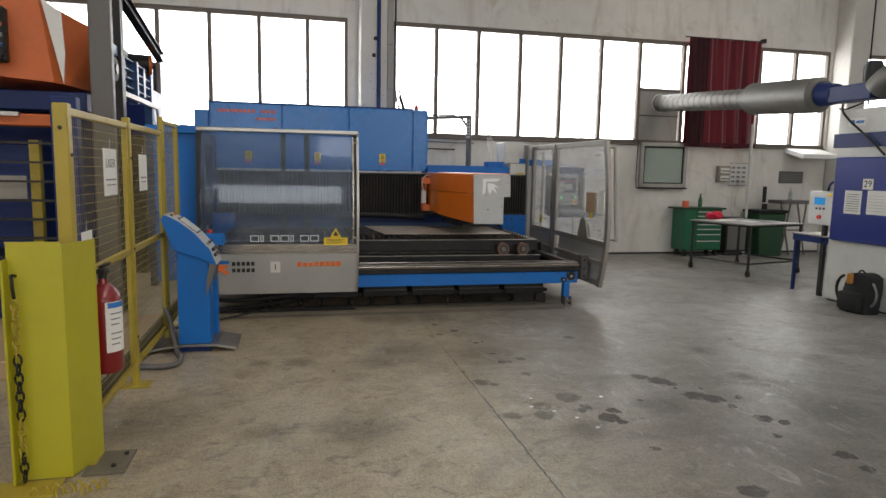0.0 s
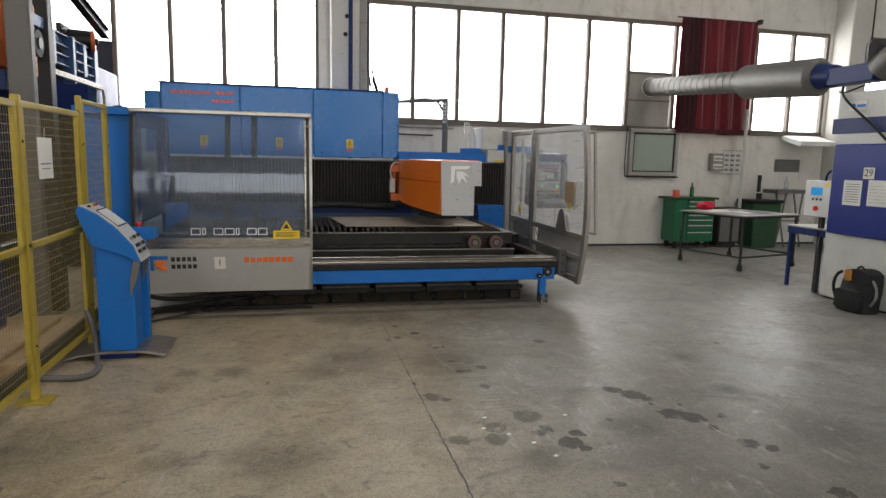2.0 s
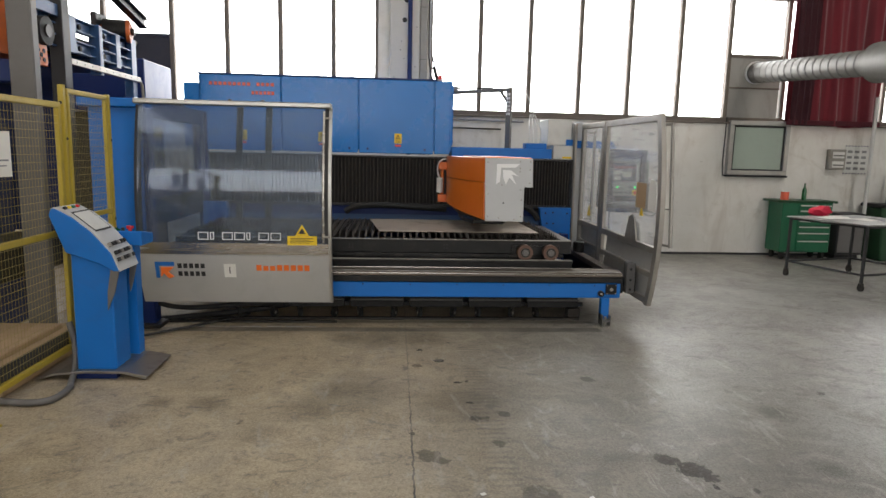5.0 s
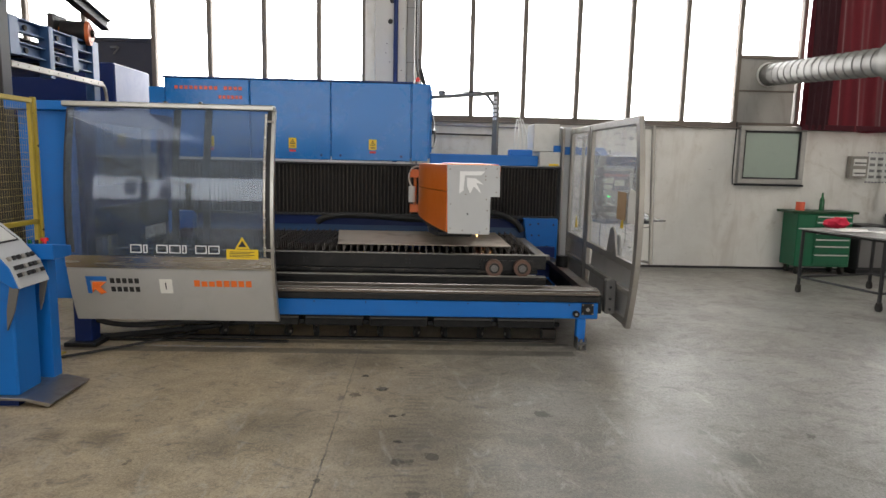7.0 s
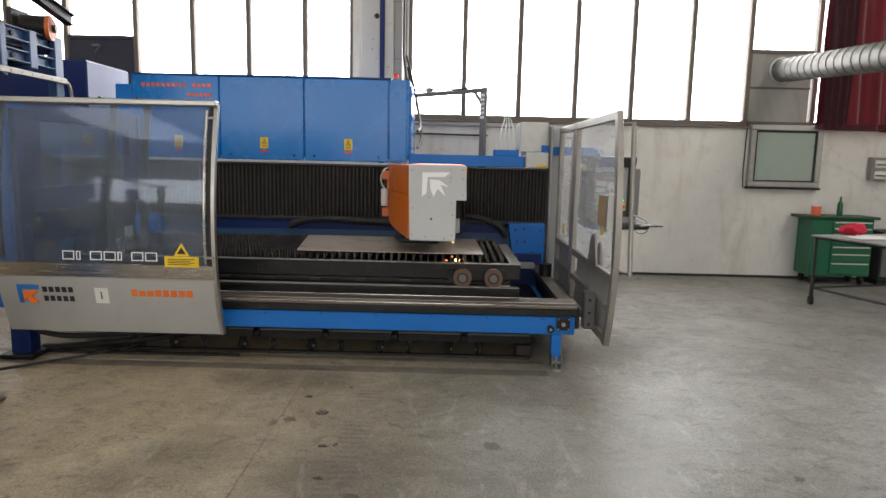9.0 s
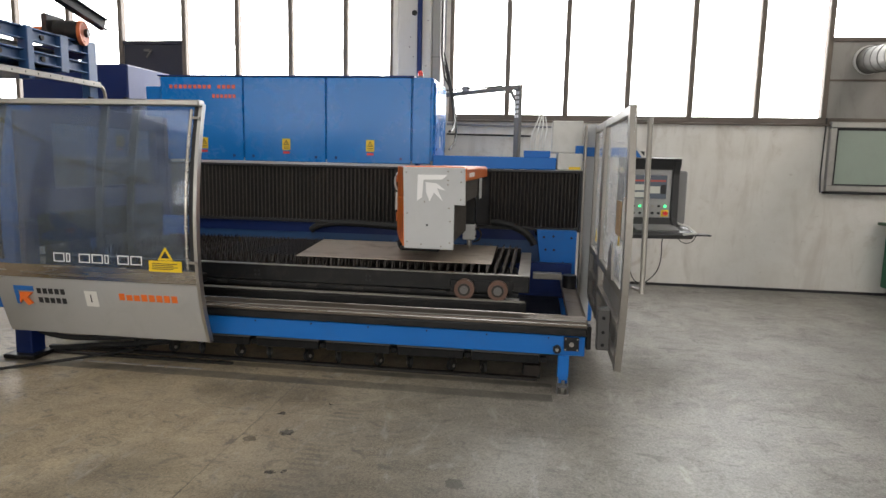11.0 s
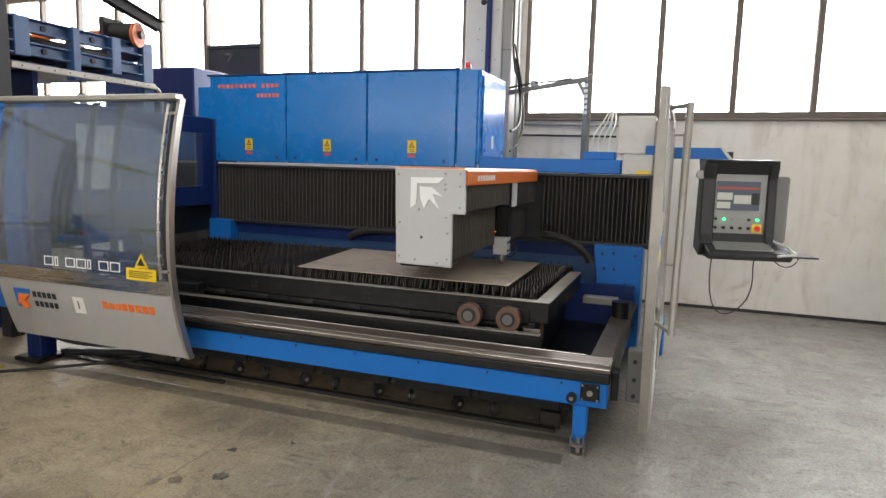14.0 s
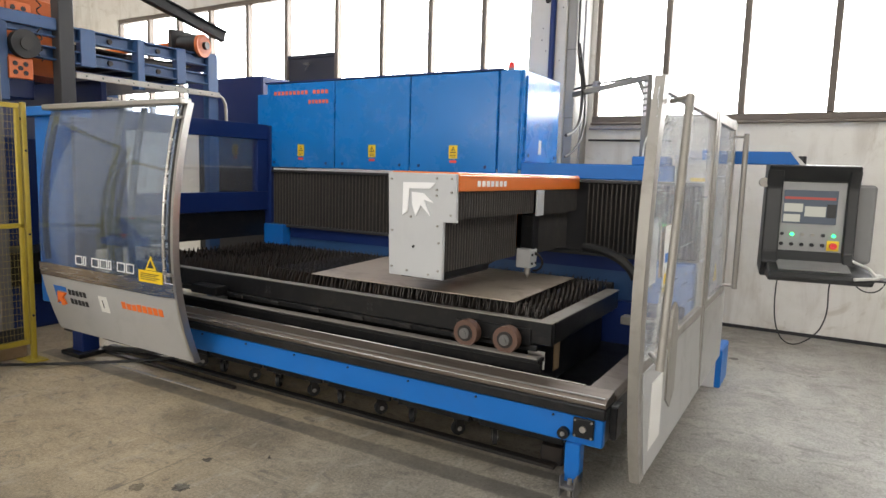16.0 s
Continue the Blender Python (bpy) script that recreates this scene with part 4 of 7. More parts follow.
def cutting_arm():
    a = thing("cutting_arm", "orange and grey cantilever cutting arm of the laser machine", "machine arm", (2.1, 8.0, 1.2))
    plate = [(1.925, 1.517), (2.355, 1.517), (2.362, 1.262), (2.285, 1.262), (2.285, 0.952), (1.94, 0.955)]
    fp = part("front_plate", prism(plate, "y", 6.94, 6.965, bevel=0.004), PLATEGREY, a, "pale grey front plate with screws")
    for bx, bz in ((1.96, 1.0), (2.06, 0.985), (2.2, 0.975), (2.26, 1.0), (2.26, 1.15), (2.25, 1.24), (1.96, 1.2), (2.33, 1.30), (2.33, 1.42), (2.33, 1.49), (2.24, 1.49), (2.24, 1.40), (2.24, 1.43), (2.08, 1.28), (1.95, 1.48)):
        part("screw", rod((bx, 6.934, bz), (bx, 6.941, bz), 0.0065, 8), DULLALU, fp)
    part("plug", rod((2.10, 6.935, 1.12), (2.10, 6.941, 1.12), 0.008, 8), INK, fp)
    # company mark: angled bracket with a leaf-shaped arrow
    y0, y1 = 6.9325, 6.9395
    part("mark", prism([(2.03, 1.465), (2.235, 1.468), (2.20, 1.435), (2.07, 1.432), (2.062, 1.31), (2.028, 1.285)], "y", y0, y1), LETTERWHITE, fp)
    part("mark", prism([(2.085, 1.415), (2.16, 1.41), (2.225, 1.36), (2.165, 1.375), (2.205, 1.29), (2.145, 1.345), (2.115, 1.285), (2.09, 1.345)], "y", y0, y1), LETTERWHITE, fp)
    # bulged orange flank
    n = 14
    prof = []
    for k in range(n + 1):
        t = k / n
        prof.append((1.925 - 0.25 * math.sin(math.pi * 0.5 * min(1, t * 1.25)) * (1 - 0.35 * max(0, t - 0.6)), 6.97 + 1.55 * t))
    for z0, z1, nm in ((1.30, 1.515, "upper_shell"), (1.0, 1.294, "lower_shell")):
        bm = bmesh.new()
        rows = []
        for x, y in prof:
            low = z0 if nm == "upper_shell" else 0.965 + 0.09 * (y - 6.97) / 1.55 + 0.0
            rows.append([bm.verts.new(p) for p in ((x, y, low), (x, y, z1), (2.2, y, z1), (2.2, y, low))])
        for r, s in zip(rows, rows[1:]):
            for k in range(4):
                bm.faces.new((r[k], s[k], s[(k + 1) % 4], r[(k + 1) % 4]))
        bm.faces.new(rows[0])
        bm.faces.new(rows[-1][::-1])
        bmesh.ops.recalc_face_normals(bm, faces=bm.faces)
        part(nm, bm, ORANGE, a, "glossy orange curved cover", True)
    # black block stands in for the shadow beneath the arm
    part("skirt", prism([(1.86, 7.16), (2.16, 7.16), (2.16, 7.75), (1.78, 7.75), (1.79, 7.40)], "z", 0.905, 0.955, bevel=0.012), BLACK, a, "black block for the shadow under the arm")
    part("top_cover", boxes((1.93, 2.35, 6.967, 8.86, 1.50, 1.524), bevel=0.006), ORANGE, a)
    part("side_band", boxes((2.335, 2.362, 6.967, 8.84, 1.425, 1.512), bevel=0.004), ORANGE, a, "orange side band")
    lab = a.children[-1]
    for k in range(7):
        yy = 7.16 + k * 0.055
        part("print", boxes((2.3625, 2.364, yy, yy + 0.038, 1.45, 1.482)), LETTERWHITE, lab)
    # bellows along the arm

    def side_pleats(y0, y1, z0, z1, x, pitch, depth):
        n = int((y1 - y0) / pitch)
        bm = bmesh.new()
        row = []
        for k in range(2 * n + 1):
            y = y0 + (y1 - y0) * k / (2 * n)
            xx = x + (depth if k % 2 else 0) + random.uniform(-0.002, 0.002)
            row.append((bm.verts.new((xx, y, z0)), bm.verts.new((xx, y, z1))))
        for (p, q), (r, s) in zip(row, row[1:]):
            bm.faces.new((p, r, s, q))
        b = [bm.verts.new(v) for v in ((x - 0.1, y0, z0), (x - 0.1, y1, z0), (x - 0.1, y1, z1), (x - 0.1, y0, z1))]
        bm.faces.new(b)
        return bm
    part("upper_bellows", side_pleats(6.97, 8.0, 1.275, 1.425, 2.325, 0.03, 0.02), BELLOWS, a, "black pleated bellows")
    part("upper_bellows", side_pleats(8.10, 8.86, 1.255, 1.425, 2.325, 0.03, 0.02), BELLOWS, a, "black pleated bellows")
    part("lower_bellows", side_pleats(6.97, 7.93, 0.985, 1.27, 2.24, 0.03, 0.022), BELLOWS, a, "black pleated bellows")
    part("lower_bellows", side_pleats(8.14, 8.9, 0.97, 1.25, 2.24, 0.03, 0.022), BELLOWS, a, "black pleated bellows")
    for y0, y1, z0, z1, x in ((6.97, 8.0, 1.275, 1.425, 2.3455), (6.97, 7.93, 0.985, 1.27, 2.2625)):
        n = int((y1 - y0) / 0.03)
        folds = [boxes((x - 0.004, x + 0.003, y0 + (k + 0.5) * (y1 - y0) / n - 0.002, y0 + (k + 0.5) * (y1 - y0) / n + 0.002, z0 + 0.003, z1 - 0.003)) for k in range(n)]
        tagged(part("fold_edge", join(*folds), FOLDGLINT, a), kind="stuff")
    part("core", boxes((1.95, 2.20, 6.97, 8.95, 1.02, 1.49)), BLACK, a)
    bm = bmesh.new()
    rows = []
    for i, (x, y) in enumerate(prof):
        low = 0.965 + 0.09 * (y - 6.97) / 1.55
        dip = low - 0.005 - 0.05 * math.sin(math.pi * min(1, i / 9))
        rows.append([bm.verts.new(p) for p in ((x + 0.03, y + 0.01, dip), (x + 0.012, y + 0.01, low + 0.004), (2.21, y + 0.01, low + 0.004), (2.21, y + 0.01, dip))])
    for r, q in zip(rows, rows[1:]):
        for k in range(4):
            bm.faces.new((r[k], q[k], q[(k + 1) % 4], r[(k + 1) % 4]))
    bm.faces.new(rows[0])
    bm.faces.new(rows[-1][::-1])
    bmesh.ops.recalc_face_normals(bm, faces=bm.faces)
    part("belly", bm, RUBBER, a, "black belly cover", True)
    part("carriage_plate", boxes((2.362, 2.374, 7.985, 8.105, 1.255, 1.425), bevel=0.003), PLATEGREY, a, "grey carriage plate")
    h = part("cutting_head", boxes((2.24, 2.33, 8.04, 8.14, 0.96, 1.26), bevel=0.006), BLACK, a)
    part("head_block", boxes((2.23, 2.335, 8.0, 8.12, 0.90, 1.03), bevel=0.008), PLATEGREY, h, "bare metal head block")
    for bx in (8.03, 8.09):
        for bz in (0.93, 0.99):
            part("bolt", rod((2.335, bx, bz), (2.342, bx, bz), 0.009, 8), INK, h)
    part("nozzle", join(rod((2.28, 8.09, 0.85), (2.28, 8.09, 0.90), 0.022, 12), rod((2.28, 8.09, 0.822), (2.28, 8.09, 0.85), 0.007, 12, 0.022)), STEEL, h, smooth=True)
    part("tube", sweep(curve3((2.33, 8.08, 1.0), (2.40, 8.1, 0.98), (2.40, 8.12, 0.88), (2.31, 8.12, 0.87)), 0.008, 6), DARKSTEEL, h, smooth=True)
    # service bracket beside the shell
    s = part("side_bracket", boxes((1.635, 1.665, 8.30, 8.55, 1.02, 1.45), bevel=0.006), ORANGE, a, "orange service bracket")
    part("motor", rod((1.62, 8.26, 1.12), (1.62, 8.26, 1.28), 0.035, 12), OFFWHITE, s, smooth=True)
    for bz in (1.02, 1.37):
        part("block", boxes((1.60, 1.70, 8.22, 8.3, bz, bz + 0.08)), RUSTORANGE, s)
    part("hose", sweep(curve3((1.62, 8.25, 1.28), (1.56, 8.2, 1.35), (1.58, 8.2, 1.5), (1.70, 8.3, 1.48)), 0.009, 6), OFFWHITE, s, smooth=True)
    return a


cutting_arm()

# ---------- sliding front door ----------


def door_y(z):
    """The curved front of the doors: how far forward they stand at a height."""
    return 6.548 + (0.150 * ((1.0 - z) / 0.745) ** 2 if z < 1.0 else 0.134 * ((z - 1.0) / 0.925) ** 2)


def cut(z0, z1, off=0.0, n=8):
    return [(door_y(z0 + (z1 - z0) * k / n) + off, z0 + (z1 - z0) * k / n) for k in range(n + 1)]


def front_door():
    d = thing("sliding_door", "grey and clear curved sliding front door of the laser machine", "machine door", (-0.17, 6.62, 0.26))
    X0, X1 = -0.945, 0.605
    low = part("lower_panel", band(cut(0.26, 0.685), X0, X1, 0.02), GREYPAINT, d, "grey lower panel with lettering", True)
    part("steel_strip", band(cut(0.688, 0.785, -0.006), X0, X1, 0.025), STAINLESS, d, "polished steel strip", True)
    pane = part("pane", band(cut(0.787, 1.885, 0.004, 14), X0 + 0.03, X1 - 0.046, 0.005), DOORPANE, d, "scratched smoky plastic pane", True)
    part("top_rail", boxes((X0, X1 + 0.01, 6.62, 6.70, 1.885, 1.925), bevel=0.008), ALU, d)
    part("stile", band(cut(0.26, 1.90, -0.008, 14), X1 - 0.012, X1 + 0.012, 0.045), ALU, d, "aluminium edge stile", True)
    part("pull_bar", sweep([(X1 - 0.050, door_y(z) - 0.028, z) for z in [0.80 + 1.06 * k / 14 for k in range(15)]], 0.011, 10), STAINLESS, d, "round steel pull bar", True)
    part("handle_bracket", boxes((X1 - 0.06, X1 + 0.005, door_y(1.8) - 0.03, door_y(1.8), 1.80, 1.815), (X1 - 0.06, X1 + 0.005, door_y(0.85) - 0.03, door_y(0.85), 0.84, 0.855)), DULLALU, d)
    part("seal_strip", band(cut(0.79, 1.885, 0.0, 14), X1 - 0.044, X1 - 0.013, 0.02), DARKGREY, d, "dark rubber seal strip", True)
    for x in (-0.930, -0.131, 0.102):
        part("inner_post", band(cut(0.80, 1.885, 0.05, 12), x - 0.025, x + 0.025, 0.02), DARKGREY, d, smooth=True)
    part("roller", join(rod((-0.2, 6.66, 1.93), (-0.2, 6.69, 1.93), 0.012, 10), rod((0.06, 6.66, 1.93), (0.06, 6.69, 1.93), 0.012, 10)), BLACK, d)
    # model name in white line shapes on the pane
    nm = pane
    yz = door_y(0.85) - 0.004

    def stroke(x0, x1, z0, z1):
        return boxes((x0, x1, yz - 0.002, yz, z0, z1))
    zb, H, Wd = 0.812, 0.062, 0.0065
    for k in range(7):
        a = -0.452 + k * 0.0965
        b = a + (0.083 if k not in (1, 4) else 0.03)
        part("print", join(stroke(a, b, zb + H - Wd, zb + H), stroke(a, b, zb, zb + Wd), stroke(a, a + Wd, zb + Wd, zb + H - Wd), stroke(b - Wd, b, zb + Wd, zb + H - Wd)), LETTERWHITE, nm)
    w = part("warning_sticker", boxes((0.262, 0.50, yz - 0.003, yz, 0.775, 0.85)), SIGNYELLOW, pane, "yellow laser warning sticker")
    part("symbol", prism([(0.325, 0.853), (0.435, 0.853), (0.38, 0.945)], "y", yz + 0.001, yz + 0.004), SIGNYELLOW, w)
    part("symbol", prism([(0.349, 0.868), (0.411, 0.868), (0.38, 0.917)], "y", yz - 0.001, yz + 0.001), INK, w)
    part("print", join(*[boxes((0.285, 0.47 - 0.03 * (k % 2), yz - 0.0045, yz - 0.003, 0.828 - 0.012 * k, 0.833 - 0.012 * k)) for k in range(4)]), INK, w)
    # marks on the grey panel

    def on_panel(x0, x1, z0, z1, mat, nme="print"):
        tilt = [(door_y(z0) - 0.0035, z0), (door_y(z1) - 0.0035, z1)]
        return part(nme, band(tilt, x0, x1, 0.003), mat, low)
    on_panel(-0.815, -0.66, 0.585, 0.62, LETTERBLUE, "mark")
    on_panel(-0.815, -0.785, 0.48, 0.585, LETTERBLUE, "mark")
    part("mark", prism([(-0.765, 0.575), (-0.665, 0.575), (-0.71, 0.535), (-0.665, 0.495), (-0.70, 0.480), (-0.745, 0.525), (-0.765, 0.495)], "y", 6.583, 6.60), LETTERORANGE, low)
    for row, (za, zc, n) in enumerate(((0.567, 0.607, 5), (0.498, 0.538, 5))):
        for k in range(n):
            on_panel(-0.635 + k * 0.046, -0.635 + k * 0.046 + 0.032, za, zc, INK)
    for k in range(8):
        on_panel(-0.002 + k * 0.056, -0.002 + k * 0.056 + 0.042, 0.55, 0.60 - (0.008 if k in (1, 2) else 0), LETTERORANGE)
    on_panel(-0.265, -0.17, 0.49, 0.605, PAPER, "number_plate")
    tilt = math.degrees(math.atan2(door_y(0.6) - door_y(0.49), 0.11))
    lettering("1", 0.085, (-0.2175, door_y(0.5475) - 0.006, 0.5475), (90 - tilt, 0, 0), INK, low, "black figure one", "figure")
    return d


front_door()


# ---------- side door leaves, folded open along the machine's end ----------
def side_door(name, y0, y1, curved, label):
    X = 3.41
    d = thing(name, label, "machine door", (X, (y0 + y1) / 2, 0.2), group="side door leaves")
    zt, zb = 1.925, 0.24

    def fy(z):
        return y0 + (door_y(z) - 6.66 if curved else 0.0)
    n = 12

    def strip(off0, off1, z0, z1, x0, x1):
        zs = [z0 + (z1 - z0) * k / n for k in range(n + 1)]
        return prism([(fy(z) + off0, z) for z in zs] + [(fy(z) + off1, z) for z in reversed(zs)], "x", x0, x1)
    part("front_stile", strip(0.0, 0.075, zb, zt, X - 0.03, X + 0.012), DULLALU, d, "grey curved stile", True)
    part("rear_stile", boxes((X - 0.03, X + 0.012, y1 - 0.07, y1, zb + 0.02, zt), bevel=0.004), DULLALU, d)
    part("top_rail", boxes((X - 0.028, X + 0.010, fy(zt) + 0.07, y1 - 0.07, zt - 0.06, zt), bevel=0.004), DULLALU, d)
    part("mid_rail", boxes((X - 0.028, X + 0.010, fy(0.76) + 0.07, y1 - 0.07, 0.72, 0.78), bevel=0.004), DULLALU, d)
    part("low_rail", boxes((X - 0.028, X + 0.008, fy(0.52) + 0.07, y1 - 0.07, 0.50, 0.55), (X - 0.028, X + 0.008, fy(0.28) + 0.07, y1 - 0.07, zb + 0.01, zb + 0.07), bevel=0.004), DULLALU, d)
    part("lower_sheet", strip(0.06, y1 - y0 - 0.06, zb + 0.02, 0.74, X + 0.012, X + 0.018) if curved else boxes((X + 0.012, X + 0.018, y0, y1, zb + 0.02, 0.74)), GREYPAINT, d, "grey sheet-metal skin")
    pane = part("pane", boxes((X - 0.004, X + 0.002, fy(1.0) + 0.09, y1 - 0.06, 0.78, zt - 0.05)), SIDEPANE, d, "dirty clear plastic pane")
    return d, fy, pane


sd, sd_y, sd_pane = side_door("side_door", 6.66, 8.13, True, "grey side door leaf with dirty clear window, folded open")
part("keeper", prism([(7.02, 0.78), (7.10, 0.98), (7.17, 1.02), (7.24, 0.98), (7.32, 0.78)], "x", 3.368, 3.384), DULLALU, sd, "pointed hinge keeper plate")
part("keeper", prism([(7.08, 0.50), (7.08, 0.80), (7.12, 0.92), (7.17, 0.95), (7.22, 0.92), (7.26, 0.80), (7.26, 0.50), (7.17, 0.44)], "x", 3.423, 3.436), DULLALU, sd, "rounded hinge keeper plate")
part("warning_sign", prism([(6.98, 1.02), (7.06, 1.02), (7.02, 1.13)], "x", 3.400, 3.403), SIGNYELLOW, sd)
part("paper", boxes((3.413, 3.416, 6.92, 7.16, 1.05, 1.32)), PAPER, sd, "taped instruction sheet")
part("print", boxes((3.4165, 3.418, 6.93, 7.15, 1.16, 1.20)), LETTERBLUE, sd)
part("print", boxes((3.4165, 3.418, 6.93, 7.15, 1.065, 1.11)), SIGNYELLOW, sd)
part("paper", boxes((3.4285, 3.431, 6.78, 7.0, 0.36, 0.66)), PAPER, sd, "torn instruction sheet")
part("carton", boxes((3.392, 3.398, 6.93, 7.15, 1.09, 1.32)), CARDBOARD, sd, "brown card taped to the pane")
part("paper", prism([(6.68, 1.08), (6.86, 1.08), (6.86, 1.30), (6.82, 1.36), (6.70, 1.34)], "x", 3.394, 3.398), PAPER, sd, "white sheet taped to the pane")
part("handle", join(sweep([(3.425, 6.74, 0.80), (3.50, 6.57, 0.80)], 0.011), sweep([(3.425, 6.80, 1.835), (3.51, 6.72, 1.84)], 0.011),
                    sweep([(3.50, 6.565, 0.785), (3.511, 6.722, 1.85)], 0.017, 12)), DULLALU, sd, "long steel handle tube", True)
hb = part("hinge_block", boxes((3.29, 3.378, 6.99, 7.08, 0.29, 0.58), bevel=0.008), MIDGREY, sd, "grimy grey hinge block")
part("bolt", join(*[rod((3.33, 6.982, z), (3.33, 6.992, z), 0.012, 8) for z in (0.33, 0.42, 0.52)]), INK, hb)
sd2, _, _ = side_door("side_door", 8.15, 9.0, False, "grey side door leaf with clear window beside the pendant arm")
part("handle", join(sweep([(3.42, 8.86, 0.80), (3.50, 8.86, 0.80)], 0.010), sweep([(3.42, 8.86, 1.82), (3.50, 8.86, 1.82)], 0.010), sweep([(3.50, 8.86, 0.78), (3.50, 8.86, 1.84)], 0.018, 10)), DULLALU, sd2, "long steel handle tube", True)
part("warning_sign", prism([(8.56, 0.86), (8.68, 0.86), (8.62, 0.98)], "x", 3.400, 3.403), SIGNYELLOW, sd2)
ep = thing("end_post", "pale grey upright end post of the laser cabin", "post", (3.3, 9.1, 0))
part("post", boxes((3.285, 3.40, 9.03, 9.16, 0.0, 1.95), bevel=0.006), PLATEGREY, ep)
part("inner_strip", boxes((3.277, 3.30, 8.90, 9.02, 0.0, 1.93), bevel=0.004), DULLALU, ep)
part("base_shoe", boxes((3.28, 3.44, 9.04, 9.40, 0.0, 0.29), bevel=0.01), BLUE, ep, "blue base shoe")

# ---------- loading frame ----------


def loading_frame():
    f = thing("loading_station", "black and blue steel loading tray of the laser machine", "loading station", (1.1, 7.1, 0))
    part("front_beam", boxes((-0.9, 3.205, 6.89, 6.93, 0.268, 0.405), bevel=0.006), BLUE, f, "blue front beam")
    for k in range(9):
        part("bolt", rod((-0.4 + 0.42 * k, 6.882, 0.385), (-0.4 + 0.42 * k, 6.892, 0.385), 0.006, 6), INK, f)
    part("black_ledge", boxes((-0.9, 3.215, 6.875, 6.96, 0.407, 0.462), bevel=0.008), BLACK, f)
    part("rim", prism([(6.88, 0.465), (6.88, 0.485), (6.905, 0.503), (7.02, 0.515), (7.02, 0.465)], "x", -0.9, 3.215, bevel=0.003), RIMSTEEL, f, "worn oily steel tray rim")
    # bright rods and strip also carry the highlight lines of the rubbed rim
    part("rubbed_edge", rod((-0.9, 6.879, 0.487), (3.21, 6.879, 0.487), 0.0045, 6), STAINLESS, f, "rubbed tray edge, its highlight as a bright rod", True)
    part("rubbed_edge", rod((-0.9, 7.018, 0.5165), (3.07, 7.018, 0.5165), 0.004, 6), STAINLESS, f, "rubbed tray edge, its highlight as a bright rod", True)
    part("end_rim", prism([(3.225, 0.465), (3.225, 0.485), (3.20, 0.503), (3.09, 0.515), (3.09, 0.465)], "y", 7.025, 8.72, bevel=0.003), RIMSTEEL, f, "worn oily steel tray rim")
    part("rim_edge", boxes((-0.9, 3.20, 6.898, 6.912, 0.5035, 0.508)), ALU, f, "rubbed rim edge, its highlight as a bright strip")
    part("end_beam", boxes((3.15, 3.20, 6.935, 8.7, 0.268, 0.46), bevel=0.006), BLACK, f)
    part("floor_tray", boxes((-0.9, 3.09, 7.02, 8.78, 0.285, 0.30)), BLACK, f)
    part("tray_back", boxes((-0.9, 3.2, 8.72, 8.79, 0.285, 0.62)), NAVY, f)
    part("rail", prism([(7.07, 0.30), (7.18, 0.30), (7.18, 0.40), (7.13, 0.40), (7.13, 0.555), (7.15, 0.555), (7.15, 0.577), (7.07, 0.577), (7.07, 0.555), (7.10, 0.555), (7.10, 0.40), (7.07, 0.40)], "x", -0.9, 2.80, bevel=0.003), BLACK, f, "wheel rail")
    part("rail_edge", boxes((-0.9, 2.79, 7.067, 7.125, 0.5775, 0.582)), DULLALU, f, "rubbed rail tread")
    part("black_plate", boxes((3.065, 3.165, 6.872, 6.889, 0.305, 0.40), bevel=0.004), BLACK, f, "black end plate")
    part("bolt", rod((3.115, 6.862, 0.352), (3.115, 6.874, 0.352), 0.016, 10), DULLALU, f)
    for bx in (3.075, 3.155):
        for bz in (0.315, 0.39):
            part("bolt", rod((bx, 6.868, bz), (bx, 6.874, bz), 0.006, 6), STEEL, f)
    knob = part("pivot", rod((3.02, 6.862, 0.312), (3.02, 6.90, 0.312), 0.028, 16), BLACK, f, "black pivot knob", True)
    part("pin", rod((3.02, 6.855, 0.312), (3.02, 6.864, 0.312), 0.011, 10), STEEL, knob)
    leg = part("leg", boxes((3.03, 3.105, 6.875, 6.945, 0.075, 0.27), bevel=0.006), BLUE, f, "blue leg")
    part("foot", join(rod((3.07, 6.86, 0.0), (3.07, 6.86, 0.015), 0.042, 16), rod((3.07, 6.86, 0.018), (3.07, 6.86, 0.10), 0.012, 8), rod((3.07, 6.86, 0.05), (3.07, 6.86, 0.065), 0.024, 6)), DULLALU, leg, smooth=True)
    part("foot_bracket", boxes((3.03, 3.105, 6.82, 6.94, 0.062, 0.075), (3.03, 3.036, 6.82, 6.94, 0.02, 0.12), (3.099, 3.105, 6.82, 6.94, 0.02, 0.12)), MIDGREY, leg)
    part("end_post", join(rod((3.15, 8.1, 0.50), (3.15, 8.1, 0.62), 0.06, 14)), BLACK, f, "black stub post", True)
    part("buffer", boxes((2.84, 3.1, 8.45, 8.55, 0.51, 0.565), bevel=0.004), DULLALU, f)
    part("roller_block", boxes((3.215, 3.25, 6.95, 7.05, 0.30, 0.46), bevel=0.005), BLACK, f)
    return f


loading_frame()

# ---------- shuttle table with slats ----------


